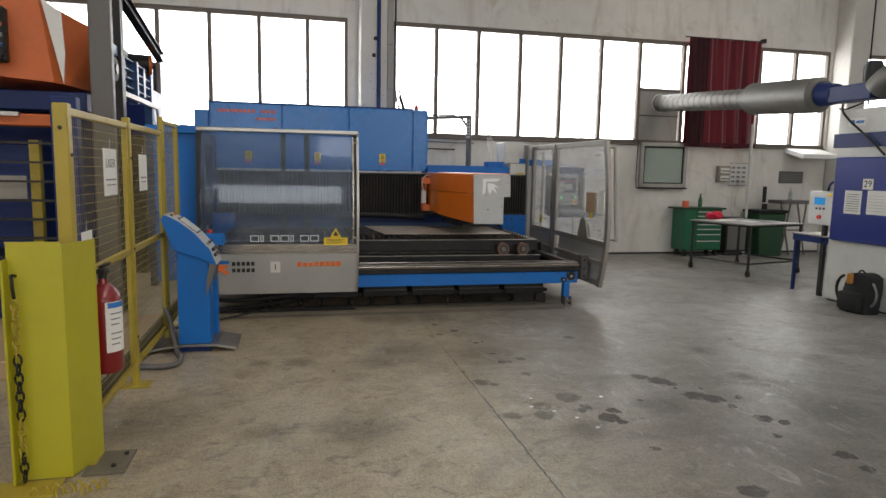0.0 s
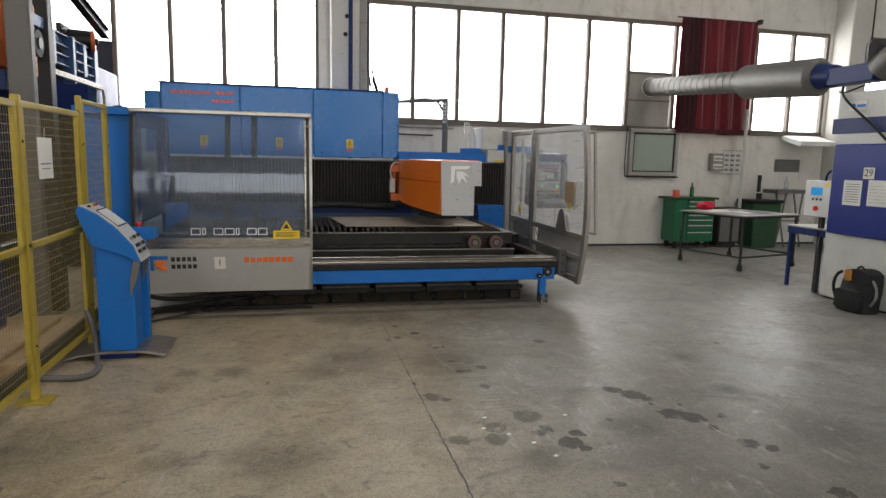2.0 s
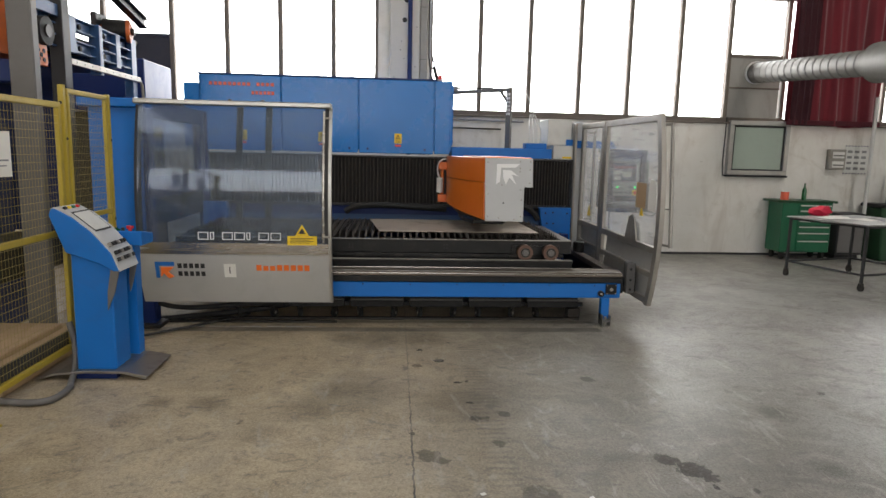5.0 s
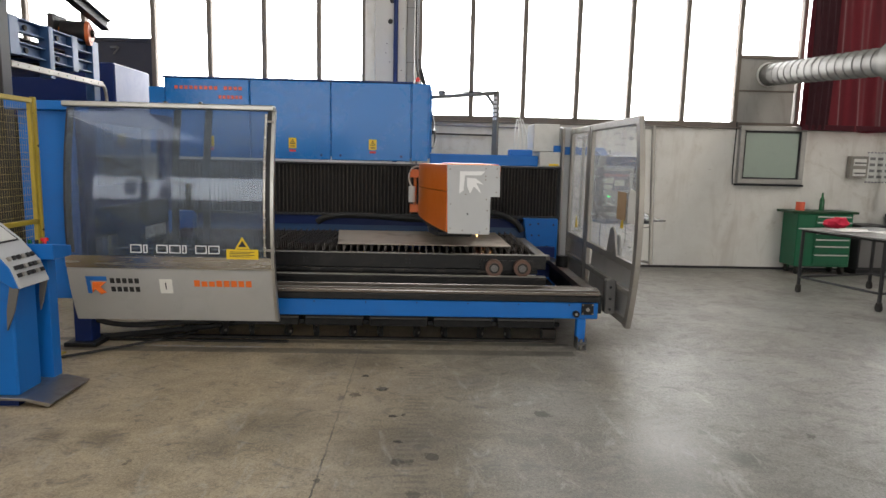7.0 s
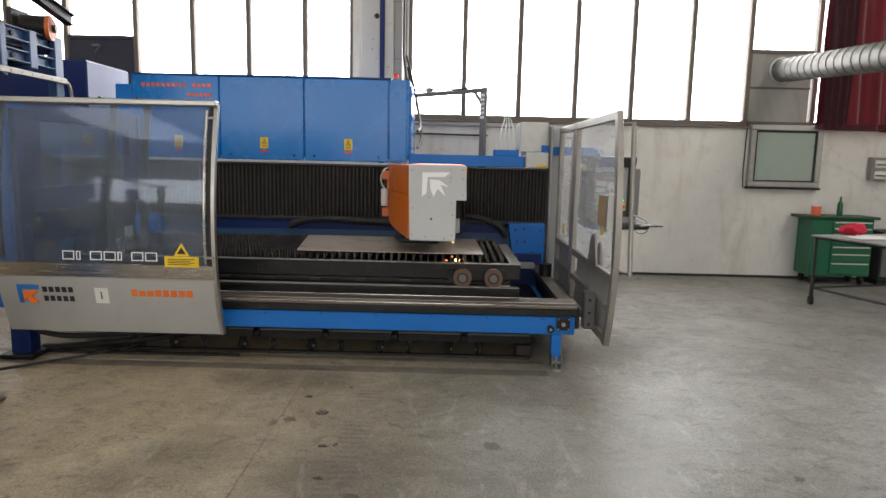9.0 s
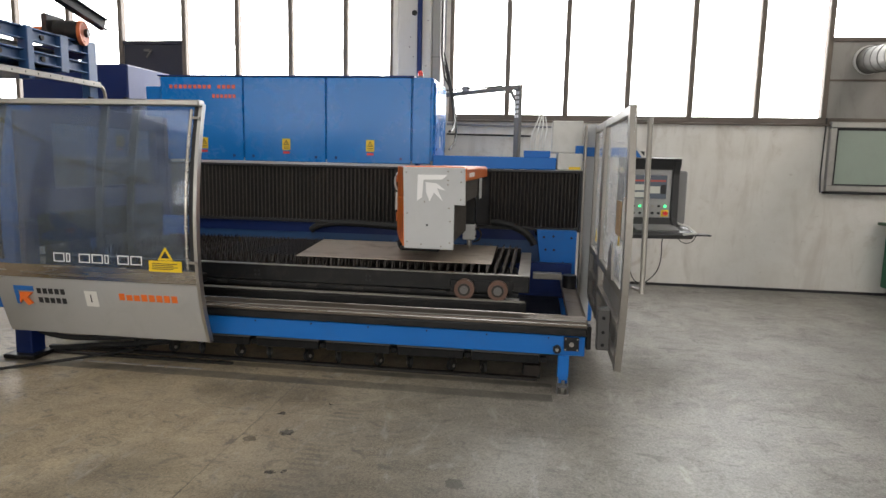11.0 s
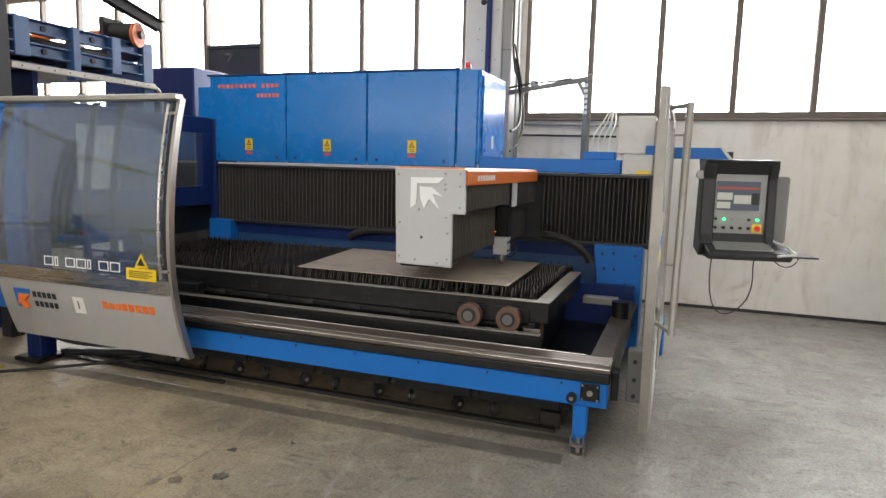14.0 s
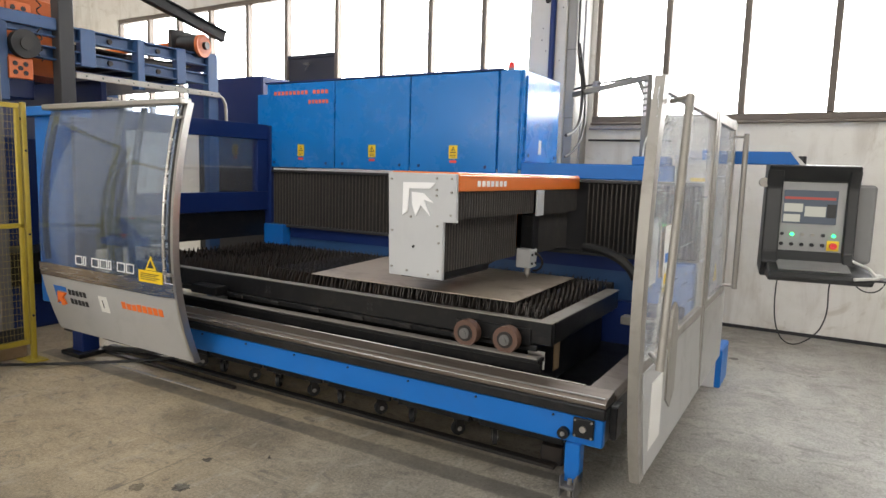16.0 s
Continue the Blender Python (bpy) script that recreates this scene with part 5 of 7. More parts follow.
def slat_mesh(shift):
    """One upright slat with a row of hooked teeth along its crest."""
    y0, y1, z0, pitch = 7.27, 8.62, 0.66, 0.046
    bm = bmesh.new()
    n = int((y1 - y0) / pitch)
    pts = [(y0, 0.735)]
    for k in range(n):
        y = y0 + k * pitch + shift
        top = 0.797 - abs(random.gauss(0, 0.004))
        pts += [(y + pitch * 0.10, 0.732), (y + pitch * 0.34, 0.764), (y + pitch * 0.56, top), (y + pitch * 0.64, top - 0.003), (y + pitch * 0.72, 0.762), (y + pitch * 0.92, 0.738)]
    pts.append((y1 + 0.02, 0.735))
    sides = []
    for sgn in (-1, 1):
        top = [bm.verts.new((0.003 * sgn + 0.007 * math.sin(2 * math.pi * (y - y0) / 0.092) * (z - 0.70) / 0.09, y, z)) for y, z in pts]
        low = [bm.verts.new((0.003 * sgn, y, z0)) for y, z in pts]
        sides.append((top, low))
        for i in range(len(pts) - 1):
            f = (low[i], low[i + 1], top[i + 1], top[i])
            bm.faces.new(f if sgn > 0 else f[::-1])
    for i in range(len(pts) - 1):
        bm.faces.new((sides[0][0][i], sides[0][0][i + 1], sides[1][0][i + 1], sides[1][0][i]))
    bm.faces.new((sides[0][1][0], sides[0][0][0], sides[1][0][0], sides[1][1][0]))
    return bm


def shuttle_table():
    s = thing("shuttle_table", "black steel shuttle table with toothed support slats", "machine table", (1.0, 7.9, 0.6))
    part("front_rail", boxes((-0.85, 2.815, 7.205, 7.25, 0.62, 0.742), bevel=0.006), BLACK, s)
    part("front_edge", boxes((-0.85, 2.815, 7.203, 7.256, 0.743, 0.748)), DULLALU, s)
    part("end_rail", boxes((2.735, 2.815, 7.255, 8.46, 0.62, 0.742), bevel=0.006), BLACK, s)
    part("end_edge", boxes((2.73, 2.818, 7.26, 8.46, 0.743, 0.748)), DULLALU, s, "rubbed bright end edge")
    part("back_rail", boxes((-0.85, 2.72, 8.63, 8.68, 0.62, 0.76), bevel=0.006), BLACK, s)
    part("left_rail", boxes((-0.85, -0.80, 7.26, 8.62, 0.62, 0.742), bevel=0.006), BLACK, s)
    part("under_box", boxes((0.2, 2.70, 7.30, 8.5, 0.31, 0.60), bevel=0.01), BLACK, s, "black scrap hopper")
    part("lower_bar", boxes((-0.85, 2.74, 7.19, 7.235, 0.585, 0.618), bevel=0.004), BLACK, s)
    for k in range(6):
        part("rail_lug", boxes((0.42 + 0.36 * k, 0.50 + 0.36 * k, 7.176, 7.189, 0.588, 0.614), bevel=0.003), DARKSTEEL, s)
    for k in range(24):
        part("rub_mark", boxes((0.45 + 0.085 * k, 0.495 + 0.085 * k, 7.186, 7.1895, 0.6145, 0.618)), DARKSTEEL, s)
    part("sign", boxes((2.645, 2.745, 7.295, 7.299, 0.46, 0.56)), PAPER, s, "white and yellow safety sticker")
    part("sign", boxes((2.7005, 2.704, 7.55, 7.64, 0.38, 0.57)), CARDBOARD, s, "brown plate")
    part("hole_group", join(*[rod((1.6 + 0.03 * (k % 2) , 7.200, 0.665 + 0.03 * (k // 2)), (1.6 + 0.03 * (k % 2), 7.207, 0.665 + 0.03 * (k // 2)), 0.008, 8) for k in range(4)]), INK, s)
    part("hole_group", join(*[rod((0.72 + 0.03 * (k % 2), 7.200, 0.665 + 0.03 * (k // 2)), (0.72 + 0.03 * (k % 2), 7.207, 0.665 + 0.03 * (k // 2)), 0.008, 8) for k in range(4)]), INK, s)
    for wx in (2.352, 2.594):
        w = part("wheel", rod((wx, 7.095, 0.648), (wx, 7.15, 0.648), 0.072, 28), WHEELRIM, s, "worn brown wheel", True)
        part("rim", rod((wx, 7.088, 0.648), (wx, 7.10, 0.648), 0.045, 20), DARKSTEEL, w, smooth=True)
        part("hub", join(rod((wx, 7.080, 0.648), (wx, 7.09, 0.648), 0.030, 16), rod((wx, 7.072, 0.648), (wx, 7.083, 0.648), 0.014, 10)), MIDGREY, w, smooth=True)
        part("axle", rod((wx, 7.15, 0.648), (wx, 7.215, 0.648), 0.02, 10), DARKSTEEL, w)
    part("axle_plate", boxes((2.24, 2.70, 7.19, 7.204, 0.60, 0.70), bevel=0.003), BLACK, s)
    part("wheel_block", boxes((0.05, 0.33, 7.10, 7.20, 0.595, 0.66), bevel=0.006), BLACK, s)
    kinds = []
    for shift in (0.0, 0.014, 0.027):
        me = finish(slat_mesh(shift), "slat", SLATSTEEL)
        me.transform(Matrix.Translation((0, -s.location.y, -s.location.z)))
        kinds.append(me)
    for k in range(58):
        ob = new("slat", kinds[k % 3 if k % 7 else 1])
        ob.parent = s
        ob.location = (-0.77 + 0.0605 * k - s.location.x, 0, 0)
    return s


shuttle_table()

# ---------- on the table ----------
sheet = thing("metal_sheet", "brown-grey hot-rolled steel sheet lying on the slats", "metal sheet", (1.75, 7.9, 0.798))
part("plate", prism([(0.99, 7.36), (2.525, 7.36), (2.50, 8.42), (0.86, 8.42)], "z", 0.798, 0.803), SHEETMETAL, sheet)
lat = thing("cut_lattice", "thin cut-out steel skeleton remaining on the slats", "metal scrap", (0.75, 7.9, 0.797))
tagged(part("lattice", join(*[boxes((0.60 + 0.045 * k, 0.608 + 0.045 * k, 7.40, 8.40, 0.798, 0.801)) for k in range(8)],
                  *[boxes((0.60, 0.94, 7.40 + 0.05 * k, 7.408 + 0.05 * k, 0.7985, 0.8005)) for k in range(21)]), DARKSTEEL, lat), kind="stuff")


# ---------- scrap carts under the machine ----------
def scrap_cart():
    c = thing("scrap_cart", "low black steel scrap cart on castors under the machine", "cart", (0, 0, 0), group="scrap carts")
    part("bin", boxes((-0.25, 0.25, 0.02, 0.9, 0.125, 0.24), bevel=0.008), BLACK, c)
    # the grey gives the black lip's highlight as a colour
    part("lip", boxes((-0.255, 0.255, 0.0, 0.022, 0.165, 0.178), bevel=0.003), MIDGREY, c, "front lip with its highlight as grey paint")
    part("front_plate", boxes((-0.25, 0.25, -0.004, 0.018, 0.105, 0.164), bevel=0.004), BLACK, c)
    part("hitch", boxes((0.255, 0.30, 0.02, 0.06, 0.11, 0.15), bevel=0.004), BLACK, c)
    for x, ang in ((-0.16, 25), (0.16, -35)):
        for y in (0.03, 0.78):
            m = Matrix.Translation((x, y, 0)) @ Matrix.Rotation(radians(ang), 4, "Z")
            fork = boxes((-0.022, -0.017, -0.02, 0.025, 0.03, 0.098), (0.017, 0.022, -0.02, 0.025, 0.03, 0.098), (-0.03, 0.03, -0.03, 0.035, 0.098, 0.105))
            wheel = rod((-0.013, 0.0, 0.042), (0.013, 0.0, 0.042), 0.042, 16)
            hub = rod((-0.024, 0.0, 0.042), (0.024, 0.0, 0.042), 0.014, 10)
            for bm in (fork, wheel, hub):
                bmesh.ops.transform(bm, matrix=m, verts=bm.verts)
            w = part("castor", fork, DARKSTEEL, c)
            part("castor_wheel", wheel, RUBBER, w, smooth=True)
            part("castor_hub", hub, DULLALU, w)
    return c


cart = scrap_cart()
cart.location = (0.42, 7.19, 0)
for k in range(1, 5):
    copy_thing(cart, pose(0.42 + 0.56 * k, 7.19, 0))
copy_thing(cart, pose(-0.14, 7.19, 0))
chan = thing("floor_rail", "dark steel floor guide rail, with a bar for the machine's shadow strip", "rail", (0.9, 7.05, 0))
part("rail", boxes((-1.0, 2.9, 7.10, 7.15, 0.0, 0.022), bevel=0.003), DARKSTEEL, chan)
part("end_stop", boxes((2.80, 2.92, 7.16, 7.24, 0.0, 0.10), bevel=0.004), DARKSTEEL, chan)
# this shorter dark bar stands in for the shadow strip under the door
part("rail", boxes((-1.0, 0.62, 6.985, 7.02, 0.0, 0.018), bevel=0.003), DARKSTEEL, chan)
dash = thing("floor_marking", "worn white dashes painted on the concrete", "floor marking", (-0.1, 6.83, 0), kind="structure")
for k in range(7):
    part("dash", boxes((-0.62 + 0.16 * k, -0.51 + 0.16 * k + 0.02 * (k % 3), 6.845, 6.87, 0.0005, 0.0045)), FRAMEPANEL, dash)
hoses = thing("floor_hoses", "black hoses lying on the floor behind the console", "hose", (-0.6, 6.8, 0))
part("hose", sweep(curve3((-1.3, 6.2, 0.02), (-0.9, 6.5, 0.02), (-0.5, 6.8, 0.03), (-0.2, 7.2, 0.03)), 0.011, 8), RUBBER, hoses, smooth=True)
part("hose", sweep(curve3((-1.0, 6.9, 0.25), (-0.8, 7.0, 0.05), (-0.4, 7.0, 0.18), (0.1, 7.1, 0.16)), 0.022, 8), RUBBER, hoses, smooth=True)
part("hose", sweep(curve3((-0.9, 7.0, 0.03), (-0.5, 7.2, 0.03), (0.0, 7.25, 0.05), (0.3, 7.5, 0.1)), 0.025, 8), RUBBER, hoses, smooth=True)


# ---------- control pendant on its arm ----------
def pendant():
    p = thing("control_pendant", "black machine control pendant with lit screen and keyboard shelf", "control panel", (3.86, 8.95, 1.0))
    p.rotation_euler = (0, 0, radians(10))

    def lp(name, bm, mat, parent, label="", smooth=False):
        for v in bm.verts:
            v.co.x, v.co.z = -0.22 + (v.co.x + 0.22) * 1.16, 0.64 - (0.64 - v.co.z) * 1.10
        ob = new(name, finish(bm, name, mat, smooth))
        ob.parent = parent
        if label:
            ob["label"] = label
        return ob
    side = [(-0.05, 0.62), (0.14, 0.62), (0.17, 0.50), (0.17, 0.02), (0.10, -0.03), (-0.20, -0.03), (-0.20, 0.03), (-0.09, 0.07), (-0.03, 0.14), (-0.03, 0.46)]
    body = lp("housing", prism(side, "x", -0.20, 0.22, bevel=0.008), PLASTICBLACK, p, "black moulded housing")
    lp("hood", prism([(-0.11, 0.635), (0.16, 0.645), (0.16, 0.60), (-0.055, 0.54)], "x", -0.22, 0.235, bevel=0.008), PLASTICBLACK, p)
    for x0, x1 in ((-0.225, -0.140), (0.180, 0.238)):
        lp("cheek", prism([(-0.10, 0.61), (0.10, 0.61), (0.14, 0.0), (-0.06, -0.04), (-0.13, 0.06), (-0.075, 0.12), (-0.06, 0.5)], "x", x0, x1, bevel=0.008), PLASTICBLACK, p)
    lp("backplate", boxes((0.12, 0.345, 0.05, 0.08, 0.06, 0.53), bevel=0.02), PLASTICGREY, p, "grey rear plate")
    face = lp("face", boxes((-0.145, 0.185, -0.042, -0.031, 0.10, 0.54), bevel=0.004), surface("light_grey_panel", (0.30, 0.30, 0.295), 0.42, vary=0.05, dirt=0.1), p, "grey front panel")
    scr = lp("screen", boxes((-0.13, 0.14, -0.047, -0.0425, 0.29, 0.49)), SCREEN, face, "lit screen with program windows")
    for x0, x1, z0, z1, mt in ((-0.125, -0.03, 0.36, 0.41, SCREENLIGHT), (-0.02, 0.085, 0.335, 0.395, SCREENLIGHT), (-0.125, 0.13, 0.435, 0.45, SCREENRED), (0.09, 0.135, 0.33, 0.41, PLASTICBLACK), (-0.125, -0.04, 0.30, 0.345, SCREENLIGHT)):
        lp("screen_window", boxes((x0, x1, -0.0495, -0.0475, z0, z1)), mt, face)
    for k in range(6):
        x = -0.125 + 0.052 * k
        lp("button", rod((x, -0.056, 0.225), (x, -0.042, 0.225), 0.010, 10), LAMPGREEN if k in (1, 5) else (DULLALU if k in (2, 3) else INK), face)
        lp("knob", rod((x, -0.060, 0.165), (x, -0.042, 0.165), 0.011, 10), INK, face)
    e = lp("emergency_stop", boxes((0.105, 0.165, -0.05, -0.042, 0.135, 0.195), bevel=0.002), SIGNYELLOW, face, "red emergency stop on yellow plate")
    lp("emergency_button", rod((0.135, -0.075, 0.165), (0.135, -0.05, 0.165), 0.019, 14), LAMPRED, face)
    shelf = lp("keyboard_shelf", prism([(-0.03, 0.075), (-0.30, 0.02), (-0.32, -0.005), (-0.28, -0.035), (0.0, -0.035)], "x", -0.20, 0.30, bevel=0.006), PLASTICBLACK, p, "black keyboard shelf")
    lp("keyboard", prism([(-0.06, 0.078), (-0.26, 0.037), (-0.26, 0.030), (-0.06, 0.07)], "x", -0.15, 0.20), PLASTICGREY, shelf, "grey keyboard")
    lp("edge_rail", sweep([(0.20, -0.04, 0.10), (0.29, -0.20, 0.06), (0.31, -0.32, 0.02), (0.2, -0.345, 0.01)], 0.009, 8), OFFWHITE, shelf, "white edge rail", True)
    tray = lp("mouse_tray", boxes((0.30, 0.50, -0.16, 0.0, -0.02, -0.008), bevel=0.003), PLASTICBLACK, p, "small mouse tray")
    lp("mouse", boxes((0.33, 0.39, -0.11, -0.04, -0.008, 0.016), bevel=0.01), OFFWHITE, tray)
    lp("cable", sweep(curve3((-0.12, 0.0, -0.03), (-0.16, 0.0, -0.55), (0.02, 0.0, -0.52), (0.12, 0.0, -0.35), 20) + curve3((0.12, 0.0, -0.35), (0.18, 0, -0.2), (0.12, 0, -0.12), (0.16, 0, -0.03)), 0.0042, 6), DARKGREY, p, "thin cable loop", True)
    lp("cable", sweep(curve3((0.25, -0.05, -0.03), (0.28, -0.05, -0.11), (0.38, -0.08, -0.12), (0.40, -0.08, -0.02)), 0.004, 6), INK, p, smooth=True)
    lp("clip", rod((-0.235, -0.06, 0.53), (-0.235, 0.0, 0.53), 0.03, 10), DULLALU, p)
    return p


pendant()
arm = thing("pendant_arm", "blue steel cantilever arm carrying the control pendant", "arm", (3.4, 9.2, 1.68))
part("beam", prism([(3.28, 1.64), (3.84, 1.64), (3.76, 1.728), (3.28, 1.728)], "y", 9.0, 9.09, bevel=0.004), BLUE, arm)
part("edge", prism([(3.83, 1.635), (3.862, 1.635), (3.775, 1.735), (3.755, 1.735)], "y", 8.992, 9.098), OFFWHITE, arm, "white end cap")
part("neck", rod((3.83, 9.06, 1.56), (3.83, 9.06, 1.70), 0.03, 12), PLASTICBLACK, arm, smooth=True)
part("bracket", boxes((3.20, 3.29, 9.02, 9.3, 1.60, 1.74), bevel=0.004), BLUE, arm)


# ---------- operator console ----------
def console():
    c = thing("operator_console", "blue sheet-metal operator console with sloping key panel", "console", (-0.85, 5.7, 0))
    part("base_plate", prism([(-1.22, 0.004), (-1.10, 0.035), (-0.90, 0.05), (-0.66, 0.045), (-0.52, 0.008), (-0.50, 0.03), (-0.66, 0.062), (-0.90, 0.068), (-1.10, 0.05), (-1.22, 0.014)], "y", 5.52, 5.98, bevel=0.002), STEEL, c, "bowed steel base plate")
    part("base_block", boxes((-0.98, -0.72, 5.56, 5.88, 0.0, 0.045)), NAVY, c)
    part("column", boxes((-0.970, -0.715, 5.56, 5.80, 0.06, 0.86), bevel=0.010), BLUE, c, "blue column")
    head = [(-1.075, 1.10), (-1.06, 1.145), (-1.03, 1.145), (-0.93, 1.09), (-0.82, 1.0), (-0.70, 0.86), (-0.655, 0.74), (-0.69, 0.735), (-0.76, 0.78), (-0.985, 0.86)]
    h = part("head", prism(head, "y", 5.53, 5.84, bevel=0.006), BLUE, c, "blue sloping head")
    part("panel", prism([(-1.055, 1.149), (-1.03, 1.150), (-0.925, 1.096), (-0.815, 1.006), (-0.695, 0.866), (-0.648, 0.742), (-0.655, 0.736), (-0.705, 0.86), (-0.82, 0.998), (-0.93, 1.088), (-1.03, 1.142)], "y", 5.535, 5.835), PLATEGREY, h, "grey key panel", True)

    def on_slope(t, y, w, l, hgt, mat, nm, label=""):
        pts = [(-1.03, 1.150), (-0.925, 1.096), (-0.815, 1.006), (-0.695, 0.866), (-0.648, 0.742)]
        s = t * 4
        i = min(int(s), 3)
        f = s - i
        x = pts[i][0] + (pts[i + 1][0] - pts[i][0]) * f
        z = pts[i][1] + (pts[i + 1][1] - pts[i][1]) * f
        ang = math.atan2(pts[i + 1][1] - pts[i][1], pts[i + 1][0] - pts[i][0])
        bm = boxes((-l / 2, l / 2, -w / 2, w / 2, 0, hgt), bevel=min(0.002, hgt * 0.3))
        bmesh.ops.transform(bm, matrix=Matrix.Translation((x, y, z)) @ Matrix.Rotation(-ang, 4, "Y"), verts=bm.verts)
        return part(nm, bm, mat, h, label)
    on_slope(0.36, 5.685, 0.235, 0.195, 0.0025, INK, "bezel", "black screen bezel")
    on_slope(0.36, 5.685, 0.21, 0.17, 0.005, OFFWHITE, "screen", "pale operator screen with printed lines")
    for k, mt in enumerate((INK, SIGNYELLOW, GREEN, LAMPRED)):
        on_slope(0.06, 5.60 + 0.055 * k, 0.03, 0.02, 0.014, mt, "lamp")
    for r in range(3):
        for k in range(6):
            on_slope(0.68 + 0.09 * r, 5.57 + 0.045 * k, 0.026, 0.026, 0.018, INK if (k + r) % 3 else DULLALU, "key")
    part("front_fin", prism([(-0.70, 0.80), (-0.66, 0.73), (-0.69, 0.60), (-0.74, 0.48), (-0.735, 0.60)], "y", 5.532, 5.545), MIDGREY, h, "grey pointed side fin")
    part("front_fin", prism([(-0.70, 0.80), (-0.66, 0.73), (-0.69, 0.60), (-0.71, 0.54), (-0.712, 0.62)], "y", 5.822, 5.836), MIDGREY, h, "grey pointed side fin")
    b = part("side_box", prism([(5.86, 0.86), (6.08, 0.86), (6.08, 0.93), (5.86, 0.965)], "x", -0.95, -0.63, bevel=0.006), BLUE, c, "blue side box with switches")
    part("emergency_stop", join(rod((-0.76, 6.0, 0.94), (-0.76, 6.0, 0.965), 0.012, 10), rod((-0.76, 6.0, 0.965), (-0.76, 6.0, 0.985), 0.024, 14)), LAMPRED, b, "red emergency stop button", True)
    for k in range(8):
        part("switch", rod((-0.94 + 0.045 * (k % 4), 5.92 + 0.07 * (k // 4), 0.94), (-0.94 + 0.045 * (k % 4), 5.92 + 0.07 * (k // 4), 0.972), 0.012, 8), INK if k % 3 else GREENGLASS, b)
    part("box_stem", boxes((-0.80, -0.695, 5.90, 6.00, 0.0, 0.86), bevel=0.004), BLUE, c)
    return c


console()
ch = thing("console_hose", "grey flexible conduit looping from the fence to the console", "hose", (-1.0, 5.4, 0))
part("hose", sweep(curve3((-1.10, 5.75, 0.34), (-1.0, 5.72, 0.05), (-1.0, 5.5, 0.0), (-0.92, 5.35, 0.02)) + curve3((-0.92, 5.33, 0.022), (-0.86, 5.05, 0.025), (-1.0, 5.05, 0.025), (-1.25, 5.12, 0.03)), 0.021, 10), MIDGREY, ch, smooth=True)


# ---------- safety fence ----------
def fence():
    f = thing("safety_fence", "yellow steel mesh safety fence around the loading tower", "fence", (-1.12, 5.0, 0))
    X = -1.12
    for y0, y1, zt in ((3.56, 4.72, 1.825), (4.78, 5.84, 1.83)):
        p = part("panel_frame", boxes((X - 0.015, X + 0.015, y0, y1, zt - 0.04, zt), (X - 0.015, X + 0.015, y0, y1, 0.13, 0.17), (X - 0.015, X + 0.015, y0, y1, 0.94, 0.98),
                                      (X - 0.015, X + 0.015, y0, y0 + 0.04, 0.17, zt - 0.04), (X - 0.015, X + 0.015, y1 - 0.04, y1, 0.17, zt - 0.04), bevel=0.004), YELLOW, f)
        bm = bmesh.new()
        n = int((y1 - y0) / 0.034)
        for k in range(1, n):
            y = y0 + (y1 - y0) * k / n
            join(bm, boxes((X - 0.0007, X + 0.0007, y - 0.0006, y + 0.0006, 0.17, zt - 0.04)))
        for k in range(1, 32):
            z = 0.17 + (zt - 0.21) * k / 32
            join(bm, boxes((X - 0.0016, X + 0.0016, y0 + 0.04, y1 - 0.04, z - 0.0011, z + 0.0011)))
        tagged(part("wire_mesh", bm, MESHYELLOW, p), kind="stuff")
    y0, y1, zt = 5.94, 6.55, 1.93
    p = part("panel_frame", boxes((X - 0.015, X + 0.015, y0, y1, zt - 0.035, zt), (X - 0.015, X + 0.015, y0, y1, 0.13, 0.17), (X - 0.015, X + 0.015, y0, y1, 1.02, 1.055),
                                  (X - 0.015, X + 0.015, y0, y0 + 0.03, 0.17, zt - 0.035), (X - 0.015, X + 0.015, y1 - 0.03, y1, 0.17, zt - 0.035), bevel=0.004), YELLOW, f)
    bm = bmesh.new()
    for k in range(1, 24):
        y = y0 + (y1 - y0) * k / 24
        join(bm, boxes((X - 0.0007, X + 0.0007, y - 0.0006, y + 0.0006, 0.17, zt - 0.035)))
    for k in range(1, 34):
        z = 0.17 + (zt - 0.205) * k / 34
        join(bm, boxes((X - 0.0016, X + 0.0016, y0, y1, z - 0.0011, z + 0.0011)))
    tagged(part("wire_mesh", bm, MESHYELLOW, p), kind="stuff")
    for y, h, w in ((3.53, 1.84, 0.034), (4.75, 1.86, 0.023), (5.89, 1.95, 0.019), (6.58, 1.94, 0.018)):
        q = part("post", boxes((X - w, X + w, y - w, y + w, 0.01, h), bevel=0.005), YELLOW, f, "scuffed yellow post")
        part("foot_plate", boxes((X - 0.10, X + 0.10, y - 0.08, y + 0.06, 0.0, 0.012), bevel=0.003), YELLOW, q)
        for k in range(3):
            part("bolt", rod((X + w, y, 0.35 + 0.62 * k), (X + w + 0.006, y, 0.35 + 0.62 * k), 0.009, 8), DARKSTEEL, q)
        part("bolt", rod((X, y - w - 0.006, h - 0.12), (X, y - w, h - 0.12), 0.011, 8), DARKSTEEL, q)
    part("kick_rail", boxes((X - 0.03, X - 0.018, 3.5, 6.55, 0.16, 0.26)), DARKGREY, f, "dirty kick rail")
    return f


fence()


